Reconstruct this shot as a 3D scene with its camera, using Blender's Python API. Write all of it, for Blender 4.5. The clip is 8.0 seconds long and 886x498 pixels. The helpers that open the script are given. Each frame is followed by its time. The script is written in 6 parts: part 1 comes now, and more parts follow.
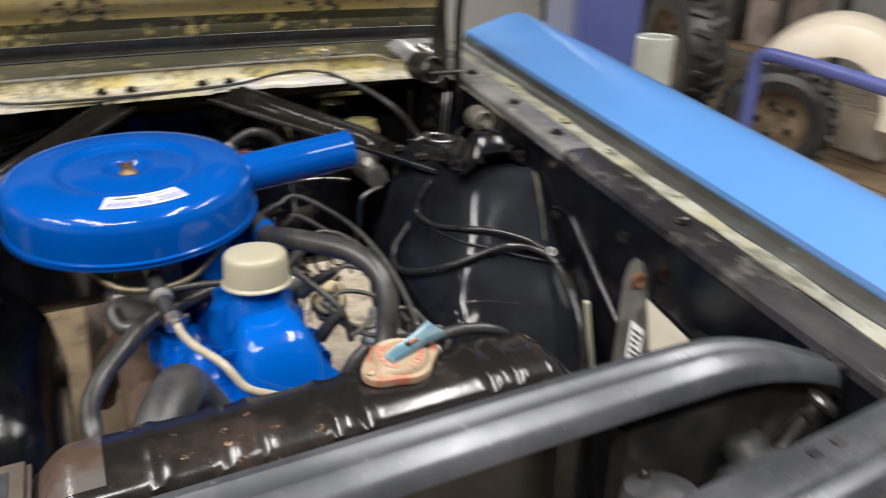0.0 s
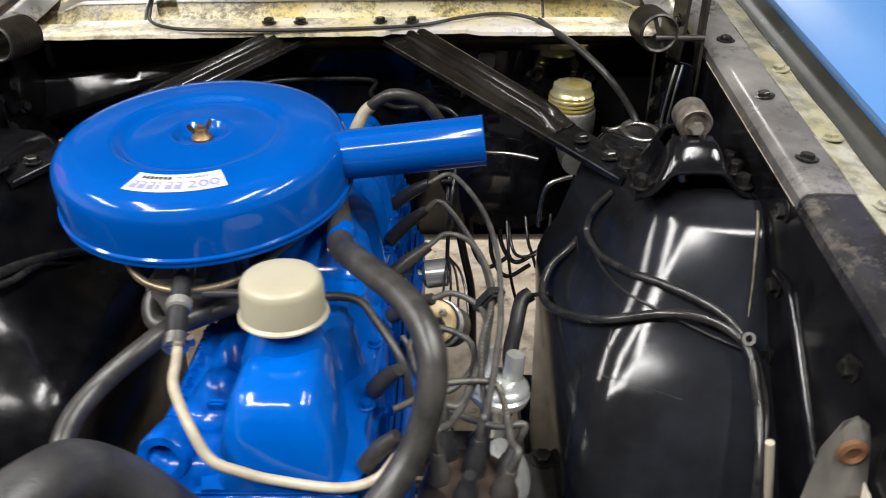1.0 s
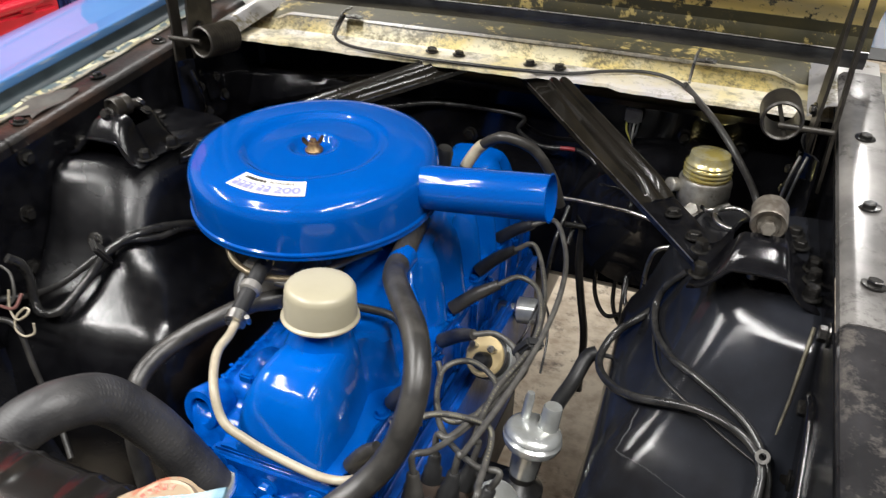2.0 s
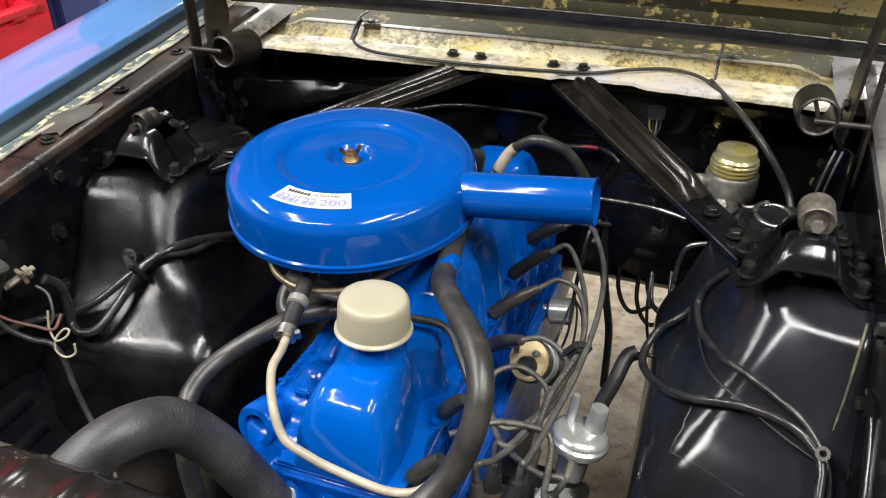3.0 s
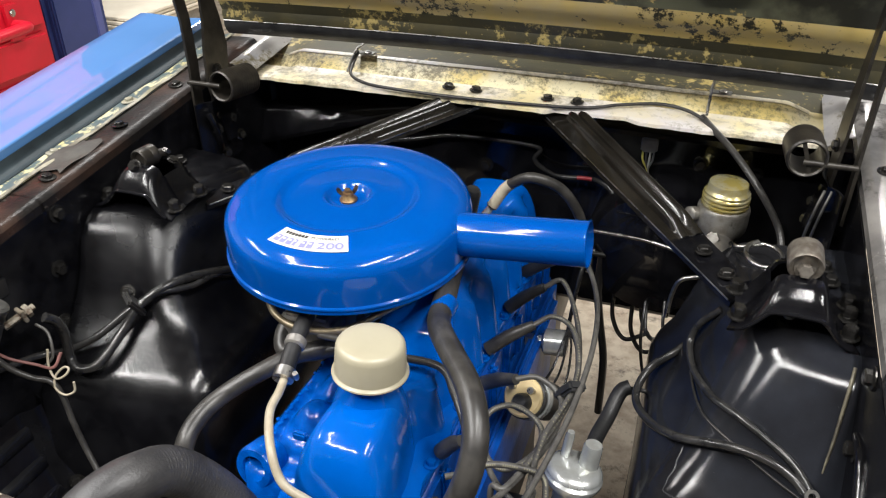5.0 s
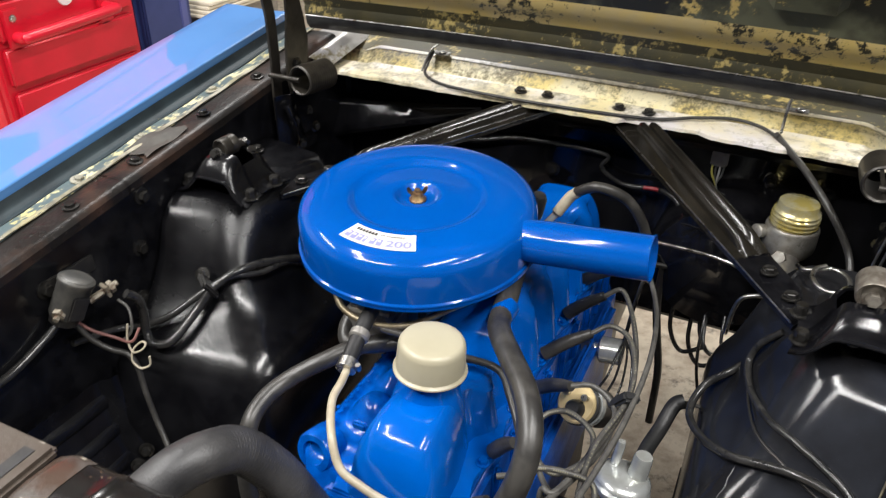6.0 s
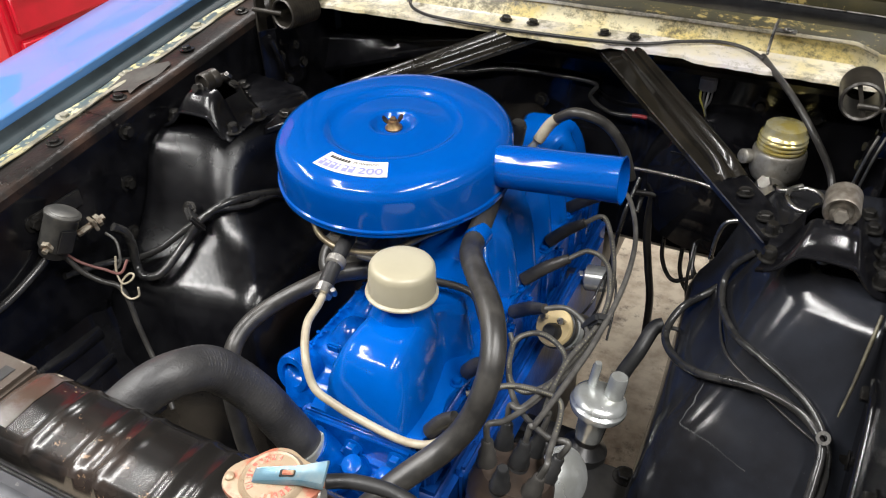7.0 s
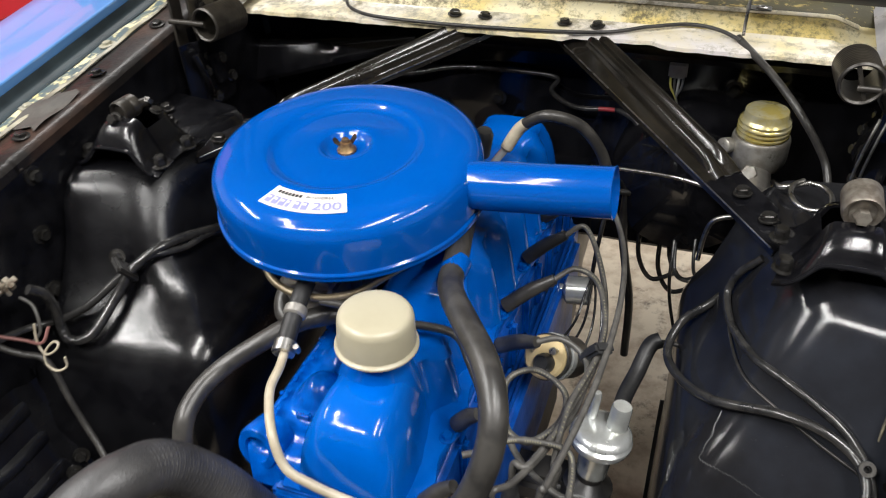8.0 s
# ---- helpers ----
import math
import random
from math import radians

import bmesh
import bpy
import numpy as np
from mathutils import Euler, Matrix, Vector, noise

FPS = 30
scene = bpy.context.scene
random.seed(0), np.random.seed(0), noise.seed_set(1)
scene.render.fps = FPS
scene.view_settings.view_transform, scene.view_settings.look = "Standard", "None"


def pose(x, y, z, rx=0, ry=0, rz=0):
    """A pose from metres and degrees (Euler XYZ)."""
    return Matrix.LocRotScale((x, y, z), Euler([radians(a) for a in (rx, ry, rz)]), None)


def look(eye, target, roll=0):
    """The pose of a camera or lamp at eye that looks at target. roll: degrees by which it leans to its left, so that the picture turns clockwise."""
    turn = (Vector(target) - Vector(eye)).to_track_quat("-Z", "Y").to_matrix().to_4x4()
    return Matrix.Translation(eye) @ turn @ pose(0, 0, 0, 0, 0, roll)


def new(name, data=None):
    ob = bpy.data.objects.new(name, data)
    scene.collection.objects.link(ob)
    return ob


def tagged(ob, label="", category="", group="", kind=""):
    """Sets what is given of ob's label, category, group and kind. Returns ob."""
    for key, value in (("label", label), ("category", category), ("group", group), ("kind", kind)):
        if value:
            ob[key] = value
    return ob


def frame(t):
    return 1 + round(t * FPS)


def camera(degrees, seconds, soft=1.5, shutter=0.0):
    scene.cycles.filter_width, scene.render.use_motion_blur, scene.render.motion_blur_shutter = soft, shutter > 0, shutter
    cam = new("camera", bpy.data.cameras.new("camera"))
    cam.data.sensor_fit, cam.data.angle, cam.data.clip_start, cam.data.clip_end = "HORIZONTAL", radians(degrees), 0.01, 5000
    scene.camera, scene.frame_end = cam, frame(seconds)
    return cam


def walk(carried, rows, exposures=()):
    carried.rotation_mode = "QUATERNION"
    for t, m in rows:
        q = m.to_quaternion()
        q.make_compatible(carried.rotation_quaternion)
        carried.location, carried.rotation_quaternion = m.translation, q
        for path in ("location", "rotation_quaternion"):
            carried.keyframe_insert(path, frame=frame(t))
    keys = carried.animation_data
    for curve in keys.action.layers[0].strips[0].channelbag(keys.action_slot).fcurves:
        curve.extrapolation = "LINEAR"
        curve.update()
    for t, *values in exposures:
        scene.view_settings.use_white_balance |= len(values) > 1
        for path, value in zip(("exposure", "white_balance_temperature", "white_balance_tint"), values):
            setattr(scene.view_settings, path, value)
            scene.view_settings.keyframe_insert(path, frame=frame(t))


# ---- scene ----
cam = camera(60.3, 8.0, soft=1.1, shutter=0.4)
PATH = [
    (0, (-0.1459, -0.9874, 1.2586), (0.4520, 0.2354, 0.6282), 0.73),
    (0.2, (-0.0972, -0.9549, 1.2585), (0.3102, 0.3394, 0.6193), 2.71),
    (0.5, (0.0035, -0.8608, 1.2627), (0.1861, 0.4604, 0.5761), 2.72),
    (1, (0.1578, -0.7333, 1.2483), (0.1396, 0.5488, 0.4698), -0.67),
    (1.5, (0.3395, -0.7159, 1.2818), (0.0354, 0.5269, 0.4990), 0.68),
    (2, (0.3555, -0.7270, 1.3066), (-0.1171, 0.4726, 0.5400), 1.07),
    (2.2, (0.3429, -0.7341, 1.3167), (-0.1476, 0.4730, 0.5735), 0.47),
    (3.3, (0.2845, -0.7439, 1.3237), (-0.1415, 0.4561, 0.5326), -0.64),
    (3.5, (0.2875, -0.7449, 1.3277), (-0.1349, 0.4561, 0.5346), -1.04),
    (4, (0.2904, -0.7411, 1.3294), (-0.1238, 0.4704, 0.5479), -1.02),
    (4.5, (0.2923, -0.7334, 1.3379), (-0.1283, 0.4831, 0.5676), -0.64),
    (5.8, (0.2758, -0.7427, 1.3867), (-0.2332, 0.4389, 0.6156), 0.99),
    (6, (0.2812, -0.7489, 1.3827), (-0.2543, 0.4128, 0.5993), 1.04),
    (6.5, (0.3050, -0.7456, 1.3742), (-0.2554, 0.3632, 0.5337), 0.24),
    (7, (0.3446, -0.7435, 1.3676), (-0.2096, 0.3460, 0.4981), -1.15),
    (7.5, (0.3278, -0.7087, 1.3613), (-0.1953, 0.3781, 0.4696), -2.73),
    (8, (0.2658, -0.6472, 1.3462), (-0.1808, 0.4708, 0.4514), -3.13),
]
walk(cam, [(t, look(eye, target, roll)) for t, eye, target, roll in PATH], [(0, 0.06), (0.5, 0.14), (1.5, 0.2), (8, 0.18)])

# ---- world and lamps ----
world = bpy.data.worlds.new("world")
scene.world = world
world.use_nodes = True
world.node_tree.nodes["Background"].inputs[0].default_value = (0.75, 0.85, 1.0, 1)
world.node_tree.nodes["Background"].inputs[1].default_value = 0.05


def tube_lamp(x, y, z, length, width, watts, along_y=False, colour=(0.98, 0.965, 0.942)):
    data = bpy.data.lights.new("tube_light", "AREA")
    data.shape, data.size, data.size_y = "RECTANGLE", length, width
    data.energy, data.color = watts, colour
    lamp = new("tube_light", data)
    lamp.matrix_world = pose(x, y, z, 0, 0, 90 if along_y else 0)
    return lamp


LAMPS = [(-1.3, -0.9, True), (0.9, -0.9, True), (-0.95, -1.8, False), (-1.4, 1.6, True), (0.9, 3.3, True), (2.2, -0.7, True), (-2.7, -0.5, True)]
for lx, ly, along in LAMPS:
    tube_lamp(lx, ly, 3.06, 1.5, 0.12, 57, along)


# ---- materials ----
def material(name, base, rough=0.5, metal=0.0, grain=None, scale=40.0, low=0.4, high=0.6, bump=0.0, bump_scale=200.0,
             patch=None, patch_scale=6.0, patch_low=0.5, patch_high=0.6, coat=0.0, rough_var=0.0, detail=6.0, cluster=0.0, cluster_scale=5.0):
    """A painted, rubber or metal surface with fine grain, larger patches and relief."""
    m = bpy.data.materials.new(name)
    m.use_nodes = True
    nt = m.node_tree
    b = nt.nodes["Principled BSDF"]
    b.inputs["Roughness"].default_value = rough
    b.inputs["Metallic"].default_value = metal
    b.inputs["Coat Weight"].default_value = coat
    b.inputs["Coat Roughness"].default_value = 0.06
    b.inputs["Base Color"].default_value = (*base, 1)
    geo = nt.nodes.new("ShaderNodeTexCoord")
    colour = None

    def noisy(sc, lo, hi, rough_n=0.6, gather=0.0):
        n = nt.nodes.new("ShaderNodeTexNoise")
        n.inputs["Scale"].default_value = sc
        n.inputs["Detail"].default_value = detail
        n.inputs["Roughness"].default_value = rough_n
        nt.links.new(geo.outputs["Object"], n.inputs["Vector"])
        r = nt.nodes.new("ShaderNodeMapRange")
        r.inputs["From Min"].default_value = lo
        r.inputs["From Max"].default_value = hi
        level = n.outputs["Fac"]
        if gather:
            big = nt.nodes.new("ShaderNodeTexNoise")
            big.inputs["Scale"].default_value = cluster_scale
            big.inputs["Detail"].default_value = 3
            nt.links.new(geo.outputs["Object"], big.inputs["Vector"])
            ma = nt.nodes.new("ShaderNodeMath")
            ma.operation = "MULTIPLY_ADD"
            ma.inputs[1].default_value = gather
            nt.links.new(big.outputs["Fac"], ma.inputs[0])
            nt.links.new(level, ma.inputs[2])
            level = ma.outputs[0]
        nt.links.new(level, r.inputs["Value"])
        return r.outputs["Result"]

    def mixed(fac, a, c):
        mx = nt.nodes.new("ShaderNodeMix")
        mx.data_type = "RGBA"
        nt.links.new(fac, mx.inputs[0])
        if isinstance(a, tuple):
            mx.inputs[6].default_value = (*a, 1)
        else:
            nt.links.new(a, mx.inputs[6])
        mx.inputs[7].default_value = (*c, 1)
        return mx.outputs[2]

    if grain:
        colour = mixed(noisy(scale, low, high), base, grain)
    if patch:
        colour = mixed(noisy(patch_scale, patch_low + 0.5 * cluster, patch_high + 0.5 * cluster, 0.75, cluster), colour or base, patch)
    if colour:
        nt.links.new(colour, b.inputs["Base Color"])
    if rough_var:
        f = noisy(scale * 0.4, 0.3, 0.7)
        mr = nt.nodes.new("ShaderNodeMapRange")
        mr.inputs["To Min"].default_value = max(rough - rough_var, 0.03)
        mr.inputs["To Max"].default_value = rough + rough_var
        nt.links.new(f, mr.inputs["Value"])
        nt.links.new(mr.outputs["Result"], b.inputs["Roughness"])
    if bump:
        n = nt.nodes.new("ShaderNodeTexNoise")
        n.inputs["Scale"].default_value = bump_scale
        n.inputs["Detail"].default_value = 3
        nt.links.new(geo.outputs["Object"], n.inputs["Vector"])
        bp = nt.nodes.new("ShaderNodeBump")
        bp.inputs["Strength"].default_value = bump
        bp.inputs["Distance"].default_value = 0.001
        nt.links.new(n.outputs["Fac"], bp.inputs["Height"])
        nt.links.new(bp.outputs["Normal"], b.inputs["Normal"])
    return m


BLACK = material("black_gloss_paint", (0.0035, 0.0035, 0.0045), 0.1, grain=(0.008, 0.008, 0.0095), scale=25, bump=0.13, bump_scale=650, rough_var=0.05, patch=(0.09, 0.09, 0.095), patch_scale=300, patch_low=0.675, patch_high=0.72)
PEEL = material("black_orange_peel_paint", (0.003, 0.003, 0.0038), 0.22, grain=(0.006, 0.006, 0.007), scale=25, bump=0.16, bump_scale=200, rough_var=0.1, patch=(0.09, 0.09, 0.095), patch_scale=260, patch_low=0.66, patch_high=0.71)
PEEL.node_tree.nodes["Principled BSDF"].inputs["Specular IOR Level"].default_value = 0.36
SATIN = material("black_satin_paint", (0.011, 0.011, 0.0115), 0.36, grain=(0.028, 0.026, 0.024), scale=30, bump=0.15, bump_scale=160, rough_var=0.08)
GREY = material("grey_worn_steel", (0.056, 0.058, 0.065), 0.34, 0.35, grain=(0.11, 0.112, 0.12), scale=12, low=0.4, high=0.7, rough_var=0.12, patch=(0.26, 0.25, 0.24), patch_scale=60, patch_low=0.64, patch_high=0.69, bump=0.12, bump_scale=120)
BLUE = material("blue_engine_enamel", (0.0, 0.073, 0.365), 0.11, grain=(0.0, 0.067, 0.338), scale=8, bump=0.12, bump_scale=60)
COVERBLUE = material("rippled_blue_enamel", (0.0, 0.09, 0.44), 0.12, grain=(0.0, 0.078, 0.39), scale=10, bump=0.8, bump_scale=34, detail=2)
CASTBLUE = material("blue_painted_casting", (0.0, 0.085, 0.44), 0.15, grain=(0.0, 0.055, 0.3), scale=60, bump=0.7, bump_scale=100)
for enamel in (BLUE, COVERBLUE, CASTBLUE):
    enamel.node_tree.nodes["Principled BSDF"].inputs["Specular IOR Level"].default_value = 0.38
BLOCKBLUE = material("dull_blue_block", (0.0, 0.07, 0.36), 0.42, grain=(0.0, 0.045, 0.25), scale=35, bump=0.6, bump_scale=120, rough_var=0.1)
CREAM = material("beige_painted_cap", (0.4, 0.365, 0.265), 0.34, grain=(0.37, 0.335, 0.24), scale=12, rough_var=0.05)
RUBBER = material("black_rubber", (0.013, 0.0132, 0.014), 0.42, grain=(0.026, 0.0258, 0.026), scale=30, bump=0.25, bump_scale=300, rough_var=0.1)
GREYHOSE = material("grey_rubber_hose", (0.026, 0.0245, 0.023), 0.36, grain=(0.048, 0.045, 0.041), scale=35, bump=0.2, bump_scale=200)
WIRE = material("grey_plug_wire", (0.055, 0.052, 0.048), 0.38, grain=(0.09, 0.086, 0.078), scale=60)
CABLE = material("black_cable", (0.014, 0.014, 0.0145), 0.22, grain=(0.03, 0.029, 0.028), scale=60, bump=0.15, bump_scale=200)
DULLBRASS = material("dull_brass_tube", (0.3, 0.25, 0.17), 0.4, 0.6, grain=(0.2, 0.16, 0.1), scale=60)
TAN = material("tan_plastic_tube", (0.43, 0.38, 0.285), 0.38, grain=(0.35, 0.3, 0.22), scale=50)
STEEL = material("bright_steel", (0.55, 0.54, 0.52), 0.3, 1.0, grain=(0.35, 0.34, 0.32), scale=70, rough_var=0.1)
ZINC = material("zinc_plate", (0.66, 0.68, 0.67), 0.24, 0.65, grain=(0.52, 0.53, 0.5), scale=30, rough_var=0.06)
GOLD = material("yellow_chromate_plate", (0.68, 0.55, 0.16), 0.2, 0.6, grain=(0.74, 0.68, 0.42), scale=30, low=0.45, high=0.6, rough_var=0.05, patch=(0.2, 0.14, 0.05), patch_scale=60, patch_low=0.64, patch_high=0.72)
CAST = material("grey_cast_iron", (0.3, 0.285, 0.26), 0.36, 0.55, grain=(0.36, 0.34, 0.31), scale=80, bump=0.3, bump_scale=220)
YELLOW = material("worn_yellow_primer", (0.74, 0.59, 0.22), 0.42, grain=(0.78, 0.7, 0.46), scale=9, low=0.45, high=0.62, patch=(0.19, 0.16, 0.085), patch_scale=110, patch_low=0.47, patch_high=0.66, cluster=0.6, cluster_scale=11, bump=0.2, bump_scale=180)
OLIVE = material("olive_worn_paint", (0.05, 0.046, 0.025), 0.45, grain=(0.075, 0.064, 0.028), scale=14, low=0.45, high=0.65, patch=(0.4, 0.31, 0.11), patch_scale=70, patch_low=0.61, patch_high=0.67, cluster=0.7, cluster_scale=9, bump=0.2, bump_scale=150)
HOODIN = material("worn_hood_underside", (0.026, 0.025, 0.017), 0.36, grain=(0.13, 0.13, 0.08), scale=6, low=0.48, high=0.6, patch=(0.6, 0.44, 0.15), patch_scale=20, patch_low=0.64, patch_high=0.68, cluster=0.9, cluster_scale=4, bump=0.3, bump_scale=90)
HOODBAND = material("chipped_yellow_hood_band", (0.64, 0.47, 0.15), 0.4, grain=(0.58, 0.45, 0.2), scale=12, patch=(0.03, 0.028, 0.018), patch_scale=55, patch_low=0.6, patch_high=0.64, cluster=0.6, cluster_scale=6, bump=0.3, bump_scale=90)
FENDER = material("light_blue_car_paint", (0.08, 0.225, 0.52), 0.3, grain=(0.087, 0.238, 0.54), scale=6, bump=0.015, bump_scale=30, coat=1.0)
FENDER.node_tree.nodes["Principled BSDF"].inputs["Coat IOR"].default_value = 2.0
FENDER.node_tree.nodes["Principled BSDF"].inputs["Coat Roughness"].default_value = 0.04
GUTTER = material("dark_worn_channel_paint", (0.022, 0.022, 0.018), 0.5, grain=(0.04, 0.04, 0.032), scale=12, patch=(0.1, 0.14, 0.15), patch_scale=30, patch_low=0.6, patch_high=0.66, cluster=0.4, cluster_scale=7, bump=0.2, bump_scale=150)
LIPTEAL = material("teal_fender_lip", (0.5, 0.44, 0.2), 0.4, grain=(0.6, 0.55, 0.36), scale=14, patch=(0.075, 0.105, 0.11), patch_scale=32, patch_low=0.41, patch_high=0.45, cluster=0.5, cluster_scale=9, bump=0.3, bump_scale=120)
GUTTERTEAL = material("teal_worn_channel_paint", (0.014, 0.02, 0.024), 0.55, grain=(0.028, 0.04, 0.046), scale=10, patch=(0.3, 0.28, 0.15), patch_scale=34, patch_low=0.66, patch_high=0.7, bump=0.15, bump_scale=150)
GUTTERTEAL.node_tree.nodes["Principled BSDF"].inputs["Specular IOR Level"].default_value = 0.25
LIP = material("chipped_fender_lip", (0.28, 0.255, 0.15), 0.4, grain=(0.33, 0.32, 0.27), scale=14, patch=(0.11, 0.105, 0.08), patch_scale=24, patch_low=0.42, patch_high=0.62, cluster=0.5, cluster_scale=8, bump=0.3, bump_scale=120)
# Scuffed dark flange; the ceiling's sheen is put into its grey base and grain.
FLANGE = material("scuffed_flange_painted_sheen", (0.13, 0.124, 0.12), 0.21, 0.3, grain=(0.3, 0.285, 0.27), scale=7, low=0.42, high=0.68, patch=(0.05, 0.045, 0.043), patch_scale=30, patch_low=0.52, patch_high=0.7, cluster=0.6, cluster_scale=6, rough_var=0.08, bump=0.12, bump_scale=90)
FLANGEDARK = material("dark_wrinkled_flange", (0.018, 0.0175, 0.0185), 0.13, 0.0, grain=(0.05, 0.048, 0.05), scale=5, low=0.44, high=0.66, rough_var=0.05, patch=(0.09, 0.082, 0.075), patch_scale=24, patch_low=0.56, patch_high=0.68, cluster=0.6, cluster_scale=8, bump=0.9, bump_scale=42)
DUSTBLACK = material("dusty_black_paint", (0.0095, 0.0095, 0.0108), 0.11, grain=(0.019, 0.021, 0.027), scale=5, rough_var=0.05, bump=0.05, bump_scale=650, patch=(0.1, 0.1, 0.105), patch_scale=300, patch_low=0.67, patch_high=0.72)
DUSTBLACK.node_tree.nodes["Principled BSDF"].inputs["Specular IOR Level"].default_value = 0.27
RUST = material("rusty_brown_flange", (0.012, 0.0105, 0.01), 0.36, grain=(0.045, 0.026, 0.019), scale=12, low=0.48, high=0.68, rough_var=0.14, bump=0.7, bump_scale=150, patch=(0.2, 0.17, 0.14), patch_scale=160, patch_low=0.64, patch_high=0.7)
RUST.node_tree.nodes["Principled BSDF"].inputs["Specular IOR Level"].default_value = 0.25
WHITE = material("white_label", (0.75, 0.74, 0.72), 0.4)
PALE = material("pale_sheet", (0.8, 0.73, 0.6), 0.5, grain=(0.74, 0.67, 0.54), scale=12)
INKBLUE = material("blue_label_ink", (0.27, 0.27, 0.66), 0.4)
INK = material("black_label_ink", (0.03, 0.03, 0.03), 0.4)
RED = material("red_tool_cabinet_paint", (0.6, 0.009, 0.028), 0.28, grain=(0.5, 0.008, 0.022), scale=5)
NAVY = material("navy_cabinet_paint", (0.02, 0.035, 0.13), 0.35, grain=(0.03, 0.045, 0.16), scale=6)
LIFT = material("blue_lift_paint", (0.07, 0.085, 0.25), 0.42, grain=(0.085, 0.1, 0.28), scale=4, patch=(0.2, 0.2, 0.24), patch_scale=20, patch_low=0.68, patch_high=0.72)
CONCRETE = material("stained_concrete", (0.6, 0.52, 0.4), 0.6, grain=(0.36, 0.28, 0.2), scale=16, low=0.42, high=0.66, patch=(0.11, 0.085, 0.065), patch_scale=9, patch_low=0.54, patch_high=0.66, bump=0.3, bump_scale=60)
WALL = material("white_wall_paint", (0.52, 0.52, 0.505), 0.7, grain=(0.46, 0.46, 0.445), scale=2)
CEIL = material("ceiling_paint", (0.16, 0.16, 0.158), 0.8, grain=(0.13, 0.13, 0.128), scale=3)
CAPWORN = material("worn_radiator_cap", (0.36, 0.27, 0.18), 0.42, 0.15, grain=(0.4, 0.14, 0.085), scale=45, low=0.52, high=0.6, patch=(0.17, 0.12, 0.07), patch_scale=70, patch_low=0.6, patch_high=0.68, bump=0.25)
LEVER = material("worn_blue_lever", (0.1, 0.2, 0.26), 0.35, 0.3, grain=(0.2, 0.27, 0.3), scale=60, patch=(0.3, 0.26, 0.2), patch_scale=120, patch_low=0.62, patch_high=0.68)
TANKPAINT = material("brown_black_tank_paint", (0.01, 0.009, 0.0085), 0.2, grain=(0.03, 0.022, 0.018), scale=9, low=0.5, high=0.62, bump=0.08, bump_scale=300, rough_var=0.1, patch=(0.28, 0.18, 0.11), patch_scale=70, patch_low=0.65, patch_high=0.69, cluster=0.5, cluster_scale=9)
# Black brace paint; its brown tint stands in for the hood's reflection.
BRACEPAINT = material("black_brace_brown_reflection", (0.0085, 0.0075, 0.006), 0.12, grain=(0.014, 0.012, 0.0095), scale=18, bump=0.1, bump_scale=130, rough_var=0.05, patch=(0.1, 0.085, 0.06), patch_scale=200, patch_low=0.68, patch_high=0.74)
BRACEPAINT.node_tree.nodes["Principled BSDF"].inputs["Specular IOR Level"].default_value = 0.38
SEAL = material("black_seal_rubber", (0.014, 0.014, 0.015), 0.4, grain=(0.03, 0.03, 0.03), scale=30, bump=0.15, bump_scale=200)
BRONZE = material("rusty_wing_nut", (0.3, 0.2, 0.09), 0.42, 0.6, grain=(0.16, 0.08, 0.04), scale=180, bump=0.2)
BROWN = material("dark_brown_plastic", (0.03, 0.022, 0.018), 0.3, grain=(0.05, 0.036, 0.028), scale=40)


# ---- mesh tools ----
from mathutils.bvhtree import BVHTree

def part(name, bm, mat, parent=None, label="", smooth=True):
    me = bpy.data.meshes.new(name)
    bmesh.ops.recalc_face_normals(bm, faces=bm.faces)
    bm.to_mesh(me)
    bm.free()
    me.materials.append(mat)
    if smooth:
        me.shade_smooth()
        me.set_sharp_from_angle(angle=radians(38))
    ob = new(name, me)
    if parent is not None:
        ob.parent = parent
    if label:
        ob["label"] = label
    return ob


def thing(name, label, category, group="", kind="", at=(0, 0, 0)):
    return tagged(new(name), label, category, group, kind)


def loft(rings, closed=True, caps=True, bm=None):
    """A skin through rings of equal count."""
    bm = bm or bmesh.new()
    vs = [[bm.verts.new(p) for p in r] for r in rings]
    n = len(rings[0])
    for a, b in zip(vs, vs[1:]):
        for k in range(n if closed else n - 1):
            bm.faces.new((a[k], a[(k + 1) % n], b[(k + 1) % n], b[k]))
    if caps and closed:
        bm.faces.new(vs[0])
        bm.faces.new(vs[-1])
    return bm


def sheet(rings, thick=0.002, bm=None):
    """An open skin given thickness along its normals."""
    bm2 = loft(rings, closed=False, caps=False, bm=bm)
    bmesh.ops.recalc_face_normals(bm2, faces=bm2.faces)
    bmesh.ops.solidify(bm2, geom=bm2.faces[:], thickness=thick)
    return bm2


def spline(points, steps=10):
    """Catmull-Rom through the points."""
    p = [Vector(q) for q in points]
    p = [2 * p[0] - p[1]] + p + [2 * p[-1] - p[-2]]
    out = []
    for a, b, c, d in zip(p, p[1:], p[2:], p[3:]):
        for k in range(steps):
            t = k / steps
            out.append(0.5 * (2 * b + (c - a) * t + (2 * a - 5 * b + 4 * c - d) * t * t + (3 * b - a - 3 * c + d) * t ** 3))
    return out + [p[-2]]


